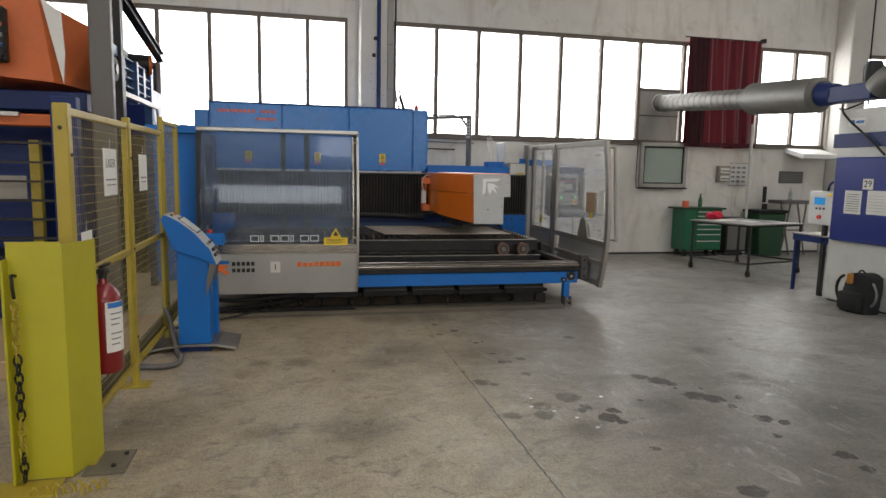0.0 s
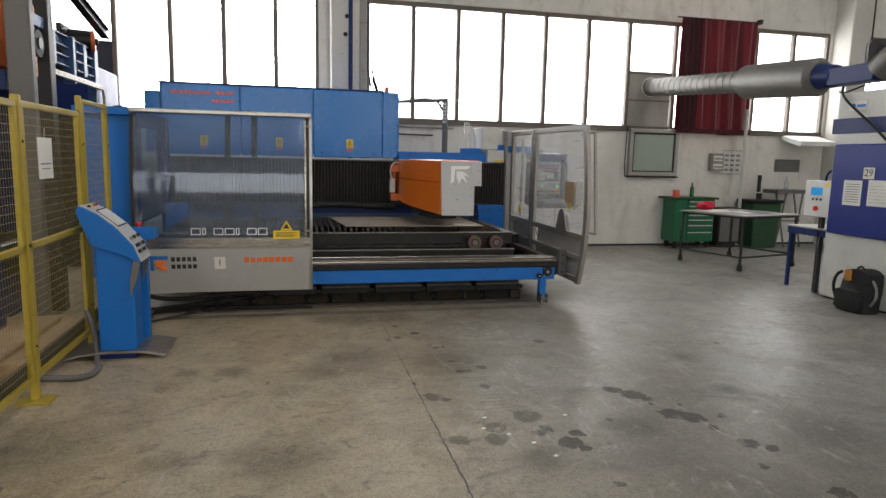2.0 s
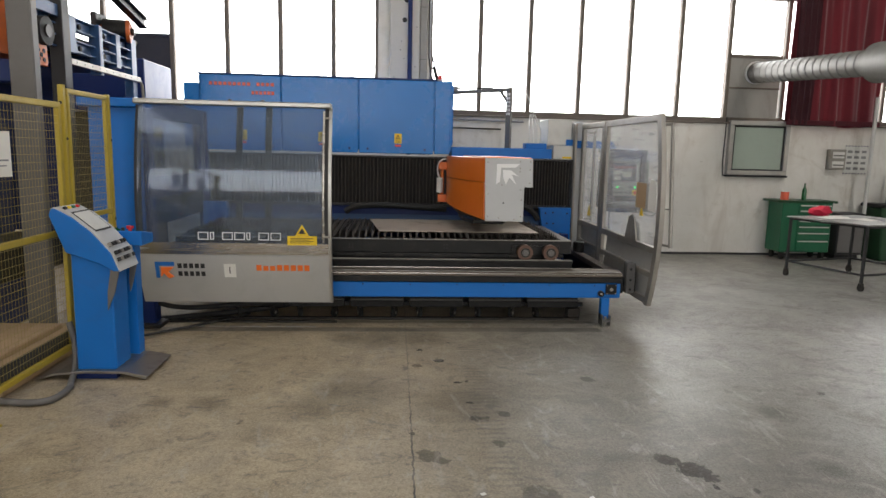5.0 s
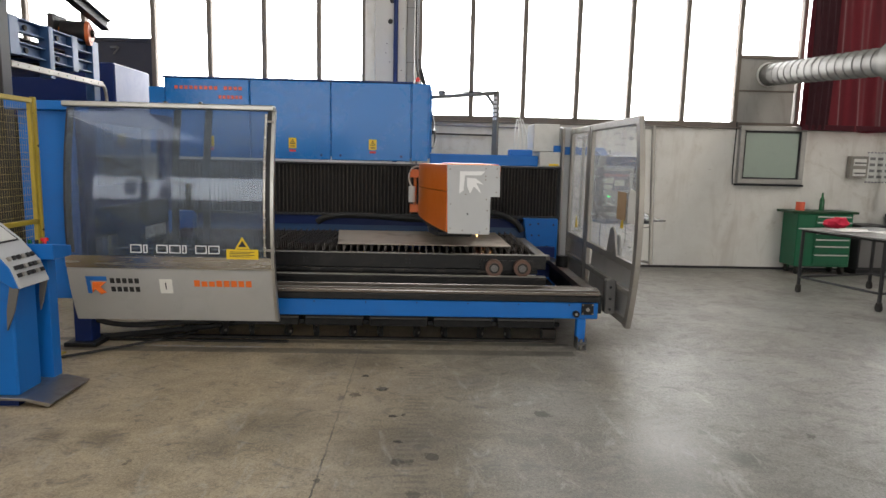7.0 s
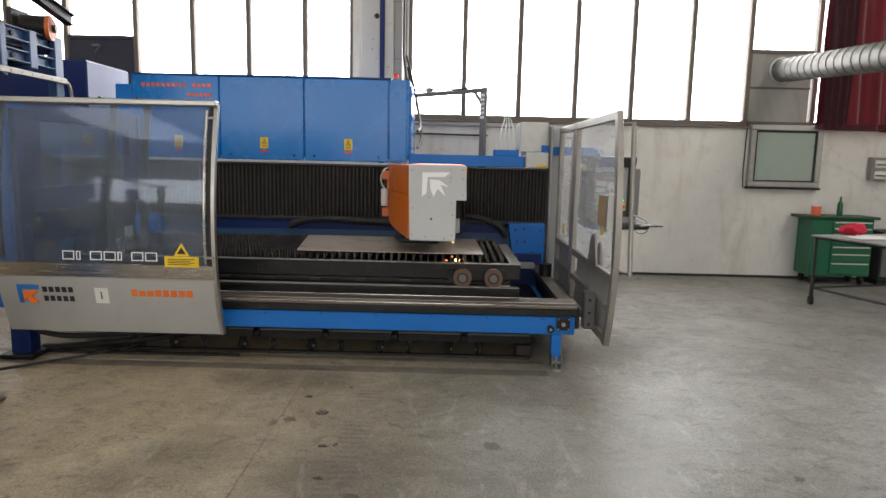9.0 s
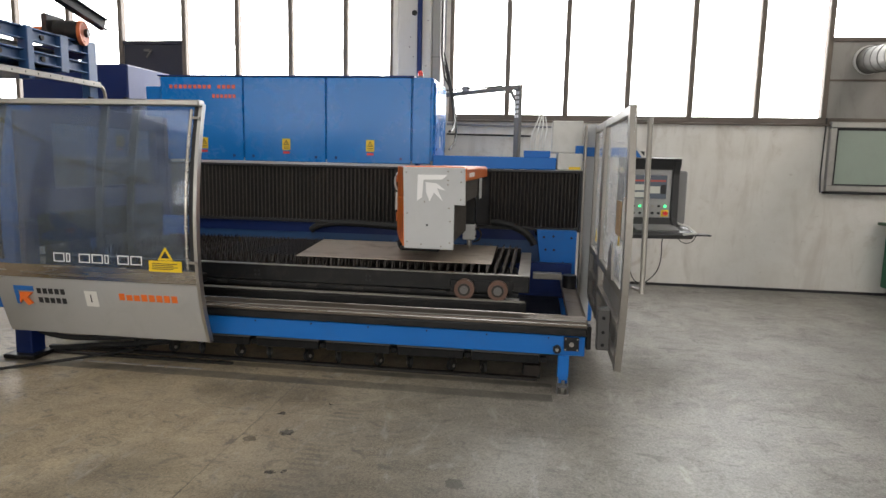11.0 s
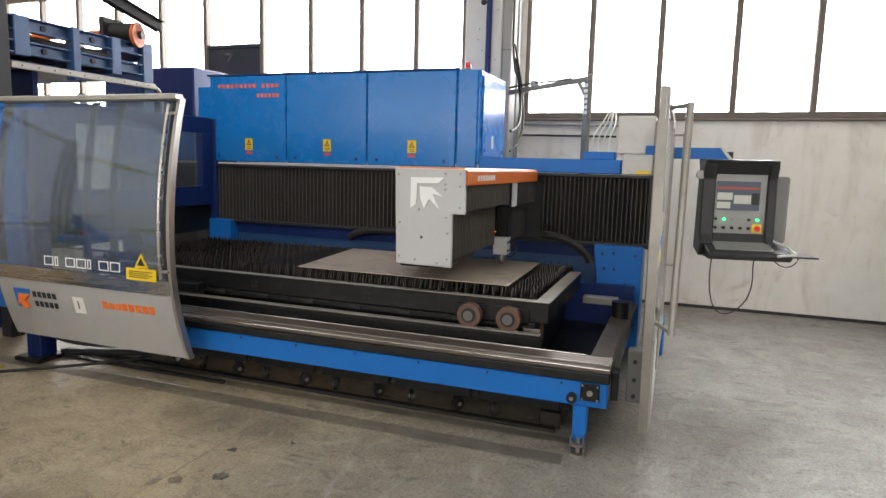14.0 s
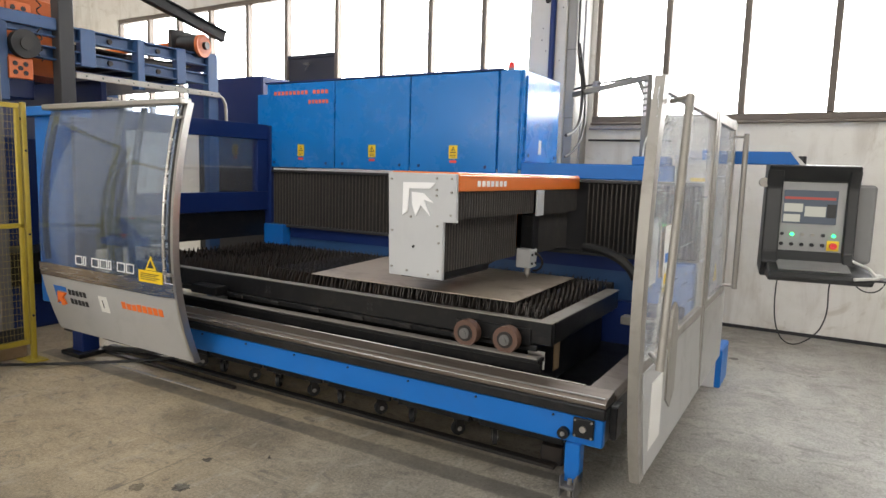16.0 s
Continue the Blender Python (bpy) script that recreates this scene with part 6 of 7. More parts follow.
def hung_paper(y0, y1, z0, z1, label, words=""):
    s = thing("paper_notice", label, "paper", (-1.095, (y0 + y1) / 2, z0))
    part("sleeve", boxes((-1.100, -1.097, y0, y1, z0, z1)), PAPER, s)
    if words:
        lettering(words, 0.075, (-1.0955, (y0 + y1) / 2, z1 - 0.09), (90, 0, 90), GREYINK, s, "printed word")
    part("print", boxes((-1.0968, -1.0955, y0 + 0.03, y1 - 0.03, z0 + 0.09, z0 + 0.10)), GREYINK, s)
    part("print", boxes((-1.0968, -1.0955, y0 + 0.05, y1 - 0.05, z0 + 0.06, z0 + 0.067)), GREYINK, s)
    part("hook", sweep([(-1.10, (y0 + y1) / 2, z1), (-1.095, (y0 + y1) / 2, z1 + 0.06)], 0.003, 6), STEEL, s)


hung_paper(4.11, 4.39, 1.36, 1.64, "white paper notice in a sleeve hung on the mesh", "LASER")
hung_paper(4.98, 5.22, 1.36, 1.62, "blank creased paper notice hung on the mesh")
hung_paper(3.66, 3.84, 0.86, 1.19, "white paper notice low on the mesh")


def fire_extinguisher(x, y, z0):
    e = thing("fire_extinguisher", "glossy red fire extinguisher hung on the fence", "fire extinguisher", (x, y, z0))
    prof = [(0.0, 0.0), (0.080, 0.0), (0.090, 0.02), (0.090, 0.40), (0.082, 0.44), (0.05, 0.475), (0.026, 0.49), (0.022, 0.52), (0.0, 0.52)]
    bm = bmesh.new()
    seg = 28
    rings = [[bm.verts.new((x + r * math.cos(2 * math.pi * k / seg), y + r * math.sin(2 * math.pi * k / seg), z0 + h)) for k in range(seg)] for r, h in prof[1:-1]]
    for u, w in zip(rings, rings[1:]):
        for k in range(seg):
            bm.faces.new((u[k], u[(k + 1) % seg], w[(k + 1) % seg], w[k]))
    bm.faces.new(rings[0][::-1])
    bm.faces.new(rings[-1])
    part("cylinder", bm, RED, e, "red pressure cylinder", True)
    a0, a1 = -1.25, 0.15
    bm = bmesh.new()
    n = 10
    col = [(x + 0.0915 * math.cos(a0 + (a1 - a0) * k / n), y + 0.0915 * math.sin(a0 + (a1 - a0) * k / n)) for k in range(n + 1)]
    rows = [[bm.verts.new((cx, cy, z0 + h)) for cx, cy in col] for h in (0.12, 0.40)]
    for k in range(n):
        bm.faces.new((rows[0][k], rows[0][k + 1], rows[1][k + 1], rows[1][k]))
    lab = part("instruction_label", bm, PAPER, e, "white instruction label", True)
    bm = bmesh.new()
    rows = [[bm.verts.new((x + (cx - x) * 1.006, y + (cy - y) * 1.006, z0 + h)) for cx, cy in col[1:-1]] for h in (0.365, 0.395)]
    for k in range(len(rows[0]) - 1):
        bm.faces.new((rows[0][k], rows[0][k + 1], rows[1][k + 1], rows[1][k]))
    part("print", bm, LETTERBLUE, lab)
    for i, h in enumerate((0.33, 0.30, 0.27, 0.22, 0.19, 0.16)):
        bm = bmesh.new()
        rows = [[bm.verts.new((x + (cx - x) * 1.006, y + (cy - y) * 1.006, z0 + hh)) for cx, cy in col[2:-2 - i % 3]] for hh in (h, h + 0.008)]
        for k in range(len(rows[0]) - 1):
            bm.faces.new((rows[0][k], rows[0][k + 1], rows[1][k + 1], rows[1][k]))
        part("print", bm, GREYINK, lab)
    v = part("valve", join(rod((x, y, z0 + 0.52), (x, y, z0 + 0.56), 0.024, 12), boxes((x - 0.02, x + 0.02, y - 0.03, y + 0.03, z0 + 0.545, z0 + 0.575), bevel=0.004)), DARKSTEEL, e, smooth=True)
    part("lever", join(boxes((x - 0.012, x + 0.012, y - 0.02, y + 0.12, z0 + 0.58, z0 + 0.592)), boxes((x - 0.012, x + 0.012, y - 0.02, y + 0.10, z0 + 0.54, z0 + 0.55))), DARKSTEEL, v)
    part("hose", sweep(curve3((x - 0.02, y - 0.03, z0 + 0.56), (x - 0.06, y - 0.12, z0 + 0.56), (x - 0.10, y - 0.10, z0 + 0.4), (x - 0.09, y - 0.05, z0 + 0.2)), 0.011, 8), RUBBER, e, smooth=True)
    part("wall_hook", boxes((x - 0.10, x - 0.06, y - 0.02, y + 0.02, z0 + 0.44, z0 + 0.50)), DARKSTEEL, e)
    return e


fire_extinguisher(-1.045, 3.80, 0.405)

# ---------- yellow guard post with chain ----------
g = thing("guard_post", "tall bent yellow sheet-steel guard bolted to the floor", "guard post", (-1.15, 3.4, 0))
part("guard", prism([(-1.325, 3.33), (-1.088, 3.33), (-1.02, 3.60), (-1.026, 3.602), (-1.094, 3.337), (-1.325, 3.337)], "z", 0.012, 1.165), GUARDYELLOW, g, "bent yellow guard sheet")
part("side_flange", boxes((-1.331, -1.319, 3.27, 3.34, 0.012, 1.10), bevel=0.003), GUARDYELLOW, g)
part("top_corner", prism([(-1.325, 1.165), (-1.09, 1.165), (-1.10, 1.18), (-1.33, 1.18)], "y", 3.331, 3.337), GUARDYELLOW, g)
part("foot_plate", boxes((-1.06, -0.86, 3.34, 3.62, 0.0, 0.010), bevel=0.004), surface("grimy_plate_steel", (0.17, 0.15, 0.11), 0.5, 0.2, vary=0.25, dirt=0.5), g, "dirty steel foot plate")
part("foot_plate", boxes((-1.45, -1.12, 3.15, 3.328, 0.0, 0.010), bevel=0.004), YELLOW, g)
for bx, by in ((-0.93, 3.42), (-0.90, 3.56)):
    part("bolt", rod((bx, by, 0.01), (bx, by, 0.022), 0.012, 8), DARKSTEEL, g)
chain = thing("barrier_chain", "hanging black and yellow plastic barrier chain", "chain", (-1.30, 3.28, 0.0))


def chain_link(z, k, x=-1.285, y=3.29):
    bm = bmesh.new()
    pts = []
    for i in range(17):
        a = 2 * math.pi * i / 16
        u, w = 0.016 * math.cos(a), 0.030 * math.sin(a)
        pts.append((x + (u if k % 2 else 0.002 * u), y + (0.002 * u if k % 2 else u), z + w))
    return sweep(pts, 0.0052, 6, bm)


for k in range(20):
    part("link", chain_link(0.05 + 0.044 * k, k), YELLOW if k > 13 or k in (3, 4, 5, 6) else BLACK, chain, smooth=True)
part("link_heap", join(*[chain_link(0.02, 1, -1.20 + 0.035 * k, 3.16 + 0.02 * (k % 3)) for k in range(9)]), YELLOW, chain, smooth=True)
part("top_hook", sweep([(-1.29, 3.33, 1.02), (-1.29, 3.285, 1.03), (-1.285, 3.28, 0.97), (-1.285, 3.29, 0.92)], 0.008, 8), BLACK, chain, smooth=True)


# ---------- loading tower behind the fence ----------
def loading_tower():
    t = thing("loading_tower", "tall blue and grey sheet loading tower with lifting gear", "machine", (-2.4, 7.4, 0))
    part("grey_column", boxes((-1.845, -1.655, 6.60, 6.70, 0.0, 3.06), bevel=0.012), MIDGREY, t, "broad grey column")
    part("column_cap", prism([(6.60, 3.06), (6.62, 3.14), (6.68, 3.19), (6.80, 3.22), (6.80, 3.17), (6.70, 3.13), (6.70, 3.06)], "x", -1.845, -1.655, bevel=0.01), MIDGREY, t)
    part("dark_column", boxes((-1.83, -1.71, 7.19, 7.32, 0.0, 3.3), bevel=0.006), DARKGREY, t, "dark steel column")
    part("tie", boxes((-1.80, -1.74, 6.70, 7.19, 2.62, 2.72), bevel=0.004), STEELBLUE, t)
    beam = [Vector((-1.66, 8.90, 2.88)), Vector((-1.78, 6.80, 3.42))]
    d = (beam[1] - beam[0]).normalized()
    bm = boxes((-0.010, 0.010, -0.045, 0.045, 0, (beam[1] - beam[0]).length), (-0.045, 0.045, -0.055, -0.045, 0, (beam[1] - beam[0]).length), (-0.045, 0.045, 0.045, 0.055, 0, (beam[1] - beam[0]).length))
    bmesh.ops.transform(bm, matrix=Matrix.Translation(beam[0]) @ d.to_track_quat("Z", "Y").to_matrix().to_4x4(), verts=bm.verts)
    part("sloping_beam", bm, BLACK, t, "black sloping steel beam")
    pl = part("pulley", rod((-1.98, 8.62, 2.76), (-1.76, 8.68, 2.76), 0.115, 28), BLACK, t, "black cable drum", True)
    part("pulley_face", rod((-1.765, 8.68, 2.76), (-1.73, 8.69, 2.76), 0.12, 28), RUSTORANGE, pl, "orange drum face", True)
    part("pulley_dish", rod((-1.735, 8.69, 2.76), (-1.72, 8.692, 2.76), 0.085, 24), surface_once(), pl)
    part("pulley_hub", rod((-1.73, 8.69, 2.76), (-1.69, 8.70, 2.76), 0.04, 14), DARKSTEEL, pl, smooth=True)
    part("shaft", rod((-3.9, 8.60, 2.78), (-1.98, 8.62, 2.78), 0.035, 14), ORANGE, t, "orange drive shaft", True)
    part("drum_bracket", boxes((-2.06, -2.0, 8.50, 8.76, 2.62, 2.92), bevel=0.006), DARKGREY, t)
    for x in (-1.8, -3.6):
        for z0, z1 in ((2.565, 2.685), (2.375, 2.485)):
            channel = [(x - 0.03, z0), (x + 0.035, z0), (x + 0.035, z0 + 0.014), (x - 0.018, z0 + 0.014), (x - 0.018, z1 - 0.014), (x + 0.035, z1 - 0.014), (x + 0.035, z1), (x - 0.03, z1)]
            part("side_rail", prism(channel, "y", 6.70, 8.86, bevel=0.003), STEELBLUE, t, "blue channel rail")
        for y, w, z0, proud in ((6.72, 0.09, 2.0, 0.0), (7.40, 0.14, 2.36, 0.0), (7.93, 0.075, 2.22, 0.03), (8.38, 0.11, 2.34, 0.0)):
            part("upright", boxes((x - 0.036, x + 0.04 + proud, y, y + w, z0, 2.69), bevel=0.006), STEELBLUE, t)
        for k in range(10):
            part("rail_hole", rod((x + 0.0852, 7.42 + 0.15 * k, 2.272), (x + 0.0865, 7.42 + 0.15 * k, 2.272), 0.008, 8), INK, t)
        part("corner_post", boxes((x - 0.045, x + 0.045, 8.76, 8.89, 0.0, 2.70), bevel=0.006), STEELBLUE, t)
        part("roller_rail", boxes((x + 0.05, x + 0.085, 7.33, 8.88, 2.245, 2.30), bevel=0.004), DULLALU, t, "aluminium roller rail")
    part("bent_rail_end", sweep(curve3((-1.73, 8.86, 2.27), (-1.73, 8.95, 2.26), (-1.73, 8.97, 2.2), (-1.73, 8.97, 2.0)), 0.016, 8), DULLALU, t, smooth=True)
    for k in range(5):
        y = 7.45 + 0.3 * k
        part("cross_roller", rod((-3.57, y, 2.40), (-1.83, y, 2.40), 0.03, 10), DARKSTEEL if k % 2 else STEELBLUE, t, smooth=True)
    # two added sheets block the windows and darken the space between the rails
    part("deck", boxes((-3.5, -1.9, 7.40, 8.70, 2.31, 2.335), bevel=0.003), NAVY, t, "added dark blue sheet hiding the bright windows")
    part("deck", boxes((-3.5, -1.95, 7.45, 8.70, 2.55, 2.57), bevel=0.003), DARKSTEEL, t, "added dark sheet standing in for rollers and beams")
    for cy in (8.76,):
        part("cross_beam", boxes((-3.6, -1.8, cy, cy + 0.08, 2.52, 2.66), bevel=0.006), NAVY, t)
    for y, z in ((7.70, 2.625), (7.70, 2.43), (8.2, 2.625), (8.2, 2.43)):
        part("bolt", rod((-1.82, y, z), (-1.80, y, z), 0.024, 10), INK, t)
    w = part("guide_wheel", rod((-1.77, 6.92, 2.46), (-1.70, 6.92, 2.46), 0.115, 24), RUBBER, t, "black guide wheel", True)
    part("wheel_hub", rod((-1.70, 6.92, 2.46), (-1.685, 6.92, 2.46), 0.05, 14), DARKSTEEL, w, smooth=True)
    for z in (2.26, 2.70):
        o = part("hole_plate", boxes((-1.78, -1.745, 6.80, 6.99, z - 0.08, z + 0.09), bevel=0.006), RUSTORANGE, t, "orange plate with holes")
        for a, b in ((6.85, -0.03), (6.93, -0.03), (6.85, 0.04), (6.93, 0.04), (6.89, 0.005)):
            part("hole", rod((-1.746, a, z + b), (-1.741, a, z + b), 0.02, 10), INK, o)
    part("spring", sweep([(-1.76 + 0.018 * math.cos(1.3 * k), 7.06 + 0.018 * math.sin(1.3 * k), 2.35 + 0.018 * k) for k in range(46)], 0.006, 6), DARKSTEEL, t, smooth=True)
    # orange hood beside the column
    bm = bmesh.new()
    for p in ((-2.95, 6.6, 2.34), (-2.19, 6.75, 2.29), (-2.29, 6.75, 3.03), (-2.95, 6.6, 3.15), (-1.90, 7.3, 2.24), (-1.92, 7.3, 2.86), (-2.95, 7.8, 2.3), (-2.95, 7.8, 3.2), (-2.10, 6.85, 2.28), (-2.20, 6.85, 2.98)):
        bm.verts.new(p)
    bmesh.ops.convex_hull(bm, input=bm.verts)
    part("hood", bm, RUSTORANGE, t, "worn orange hood")
    # the bright reflection on this orange facet is put into white paint
    part("hood_facet", prism([(-2.10, 2.28), (-2.08, 2.55), (-2.10, 2.92), (-2.26, 3.04)], "y", 6.72, 6.742), WHITE, t, "hood facet with its highlight painted white")
    # black box puts the recess's shade into colour; the rods suggest its gear
    recess = part("lifting_gear", boxes((-3.2, -2.48, 6.50, 6.60, 2.42, 2.90), bevel=0.02), BLACK, t, "black box for the dark recess and gear under the hood")
    for k in range(4):
        part("gear_rod", rod((-3.2, 6.49, 2.50 + 0.10 * k), (-2.50, 6.49, 2.47 + 0.09 * k), 0.018, 8), (DARKSTEEL, STEELBLUE, DULLALU, RUSTORANGE)[k], recess, smooth=True)
    # added backing keeps window light out and darkens the tower's inside
    part("rear_panel", boxes((-4.4, -2.0, 7.72, 7.78, 0.72, 2.30), bevel=0.006), NAVY, t, "added dark backing that blocks window light")
    part("blue_beam", boxes((-4.2, -1.95, 6.85, 7.1, 2.04, 2.22), bevel=0.01), NAVY, t)
    part("orange_beam", boxes((-4.2, -2.2, 6.65, 6.85, 1.88, 1.99), bevel=0.01), RUSTORANGE, t)
    part("white_rail", boxes((-4.2, -2.45, 6.60, 6.64, 1.965, 2.0)), ALU, t)
    part("rack_column", boxes((-2.0, -1.80, 6.02, 6.14, 0.0, 2.1), bevel=0.006), NAVY, t, "blue perforated rack column")
    for k in range(24):
        part("slot", boxes((-1.93, -1.87, 6.012, 6.021, 0.15 + 0.08 * k, 0.185 + 0.08 * k)), INK, t)
    for k in range(9):
        part("shelf_arm", boxes((-3.4, -2.0, 6.4, 6.46, 0.35 + 0.17 * k, 0.37 + 0.17 * k)), DARKSTEEL, t)
    cab = part("cabinet", boxes((-4.2, -2.45, 6.9, 7.6, 0.72, 1.72), bevel=0.01), NAVY, t, "blue press cabinet")
    part("cabinet_window", boxes((-2.78, -2.52, 6.89, 6.902, 1.20, 1.42)), DULLALU, cab)
    part("yellow_post", boxes((-2.47, -2.38, 6.84, 6.92, 0.75, 1.76), bevel=0.005), YELLOW, t, "yellow guard post")
    part("bed", boxes((-4.2, -2.0, 6.3, 7.6, 0.42, 0.72), bevel=0.015), BLACK, t, "black machine bed")
    part("bed_foot", boxes((-4.2, -2.1, 6.5, 7.4, 0.0, 0.42), bevel=0.01), NAVY, t)
    part("plinth", boxes((-3.0, -1.5, 5.0, 6.45, 0.0, 0.14), bevel=0.01), WOOD, t, "pale timber plinth")
    part("plinth", boxes((-1.62, -1.25, 5.2, 6.6, 0.0, 0.10), bevel=0.01), WOOD, t, "pale timber plinth")
    return t


def surface_once():
    return surface("pale_orange_enamel", (0.62, 0.20, 0.11), 0.5, vary=0.1, dirt=0.2)


loading_tower()
bb = thing("blue_tank", "dark blue painted sheet-metal tank behind the tower", "tank", (-2.5, 10.3, 1.9))
part("tank", boxes((-3.4, -2.0, 9.75, 10.75, 1.95, 2.62), bevel=0.02), NAVY, bb)
part("stand", boxes((-3.3, -2.1, 9.85, 10.65, 0.0, 1.95)), DARKGREY, bb)


# ---------- curtain ----------
def curtain():
    c = thing("curtain", "dark red cloth curtain hung in front of the window", "curtain", (8.03, 11.18, 2.1))
    bm = bmesh.new()
    nx, nz = 90, 14
    rows = []
    for j in range(nz + 1):
        z = 2.10 + 2.03 * j / nz
        row = []
        for i in range(nx + 1):
            u = i / nx
            x = 7.25 + 1.57 * u + 0.02 * math.sin(5 * u + 2 * j / nz)
            amp = 0.022 + 0.025 * (1 - j / nz)
            y = 11.17 + amp * math.sin(34 * u + 0.8 * math.sin(6 * u) + 0.5 * math.sin(3 * j / nz)) + 0.012 * math.sin(71 * u + j * 0.2)
            row.append(bm.verts.new((x, y, z + 0.02 * math.sin(7 * u) * (1 - j / nz))))
        rows.append(row)
    for a, b in zip(rows, rows[1:]):
        for i in range(nx):
            bm.faces.new((a[i], a[i + 1], b[i + 1], b[i]))
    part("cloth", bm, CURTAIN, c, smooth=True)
    # doubled cloth; the light it holds back is put into a darker red
    bm = bmesh.new()
    lap = []
    for j in range(nz + 1):
        z = 2.11 + 2.01 * j / nz
        lap.append([bm.verts.new((7.30 + 0.34 * i / 24 + 0.015 * math.sin(3 * j / nz), 11.115 + 0.018 * math.sin(0.9 * i + 0.1 * j), z)) for i in range(25)])
    for a, b in zip(lap, lap[1:]):
        for i in range(24):
            bm.faces.new((a[i], a[i + 1], b[i + 1], b[i]))
    part("lining", bm, surface("shaded_curtain_cloth", (0.035, 0.003, 0.008), 0.85, vary=0.3, dirt=0.0), c, "overlapping cloth, coloured dark where less light comes through", True)
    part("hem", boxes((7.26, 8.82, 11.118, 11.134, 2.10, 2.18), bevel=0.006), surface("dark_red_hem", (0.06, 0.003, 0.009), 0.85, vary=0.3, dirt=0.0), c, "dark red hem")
    part("rod", rod((7.18, 11.18, 4.14), (8.9, 11.18, 4.14), 0.012, 8), DARKSTEEL, c, smooth=True)
    part("bracket", boxes((8.88, 8.93, 11.16, 11.28, 4.12, 4.2)), DARKSTEEL, c)
    return c


curtain()

# ---------- extraction duct ----------


def duct():
    d = thing("extraction_duct", "galvanised spiral extraction duct with silencer and blue fan", "duct", (6.8, 8.5, 2.8))
    a, b = Vector((6.78, 11.33, 2.90)), Vector((6.80, 8.66, 2.72))
    bm = rod(a, b, 0.155, 28)
    part("spiral_pipe", bm, GALV, d, "spiral-seamed pipe", True)
    for k in range(17):
        p = a + (b - a) * (k + 0.5) / 17
        q = p + (b - a).normalized() * 0.012
        part("seam", rod(p, q, 0.162, 28), GALV, d, smooth=True)
    part("collar", rod(a + Vector((0, -0.06, 0)), a + Vector((0, -0.02, 0)), 0.175, 28), WHITE, d, smooth=True)
    s0, s1 = Vector((6.80, 8.68, 2.715)), Vector((6.80, 7.42, 2.64))
    part("silencer", join(rod(s0, s1, 0.235, 36), rod(s0 + Vector((0, 0.05, 0)), s0, 0.16, 36, 0.235), rod(s1, s1 - Vector((0, 0.06, 0)), 0.235, 36, 0.18)), GALV, d, "round silencer drum", True)
    part("flexible_sleeve", rod(s1 - Vector((0, 0.05, 0)), (6.80, 7.12, 2.62), 0.16, 24, 0.13), NAVY, d, "blue flexible sleeve", True)
    part("fan_inlet", boxes((6.68, 6.92, 6.5, 7.14, 2.50, 2.70), bevel=0.01), NAVY, d)
    part("motor", join(rod((6.80, 6.60, 2.70), (6.80, 6.60, 2.92), 0.10, 20), rod((6.80, 6.60, 2.92), (6.80, 6.60, 2.95), 0.085, 20)), DARKGREY, d, smooth=True)
    for k in range(10):
        ang = 2 * math.pi * k / 10
        part("fin", boxes((6.80 + 0.10 * math.cos(ang) - 0.005, 6.80 + 0.10 * math.cos(ang) + 0.005, 6.60 + 0.10 * math.sin(ang) - 0.005, 6.60 + 0.10 * math.sin(ang) + 0.005, 2.72, 2.9)), DARKGREY, d)
    part("elbow", sweep(curve3((6.80, 6.50, 2.60), (6.80, 6.15, 2.95), (6.85, 5.9, 2.7), (6.9, 5.9, 1.9), 18), 0.17, 20), GALV, d, "galvanised elbow pipe", True)
    return d


duct()


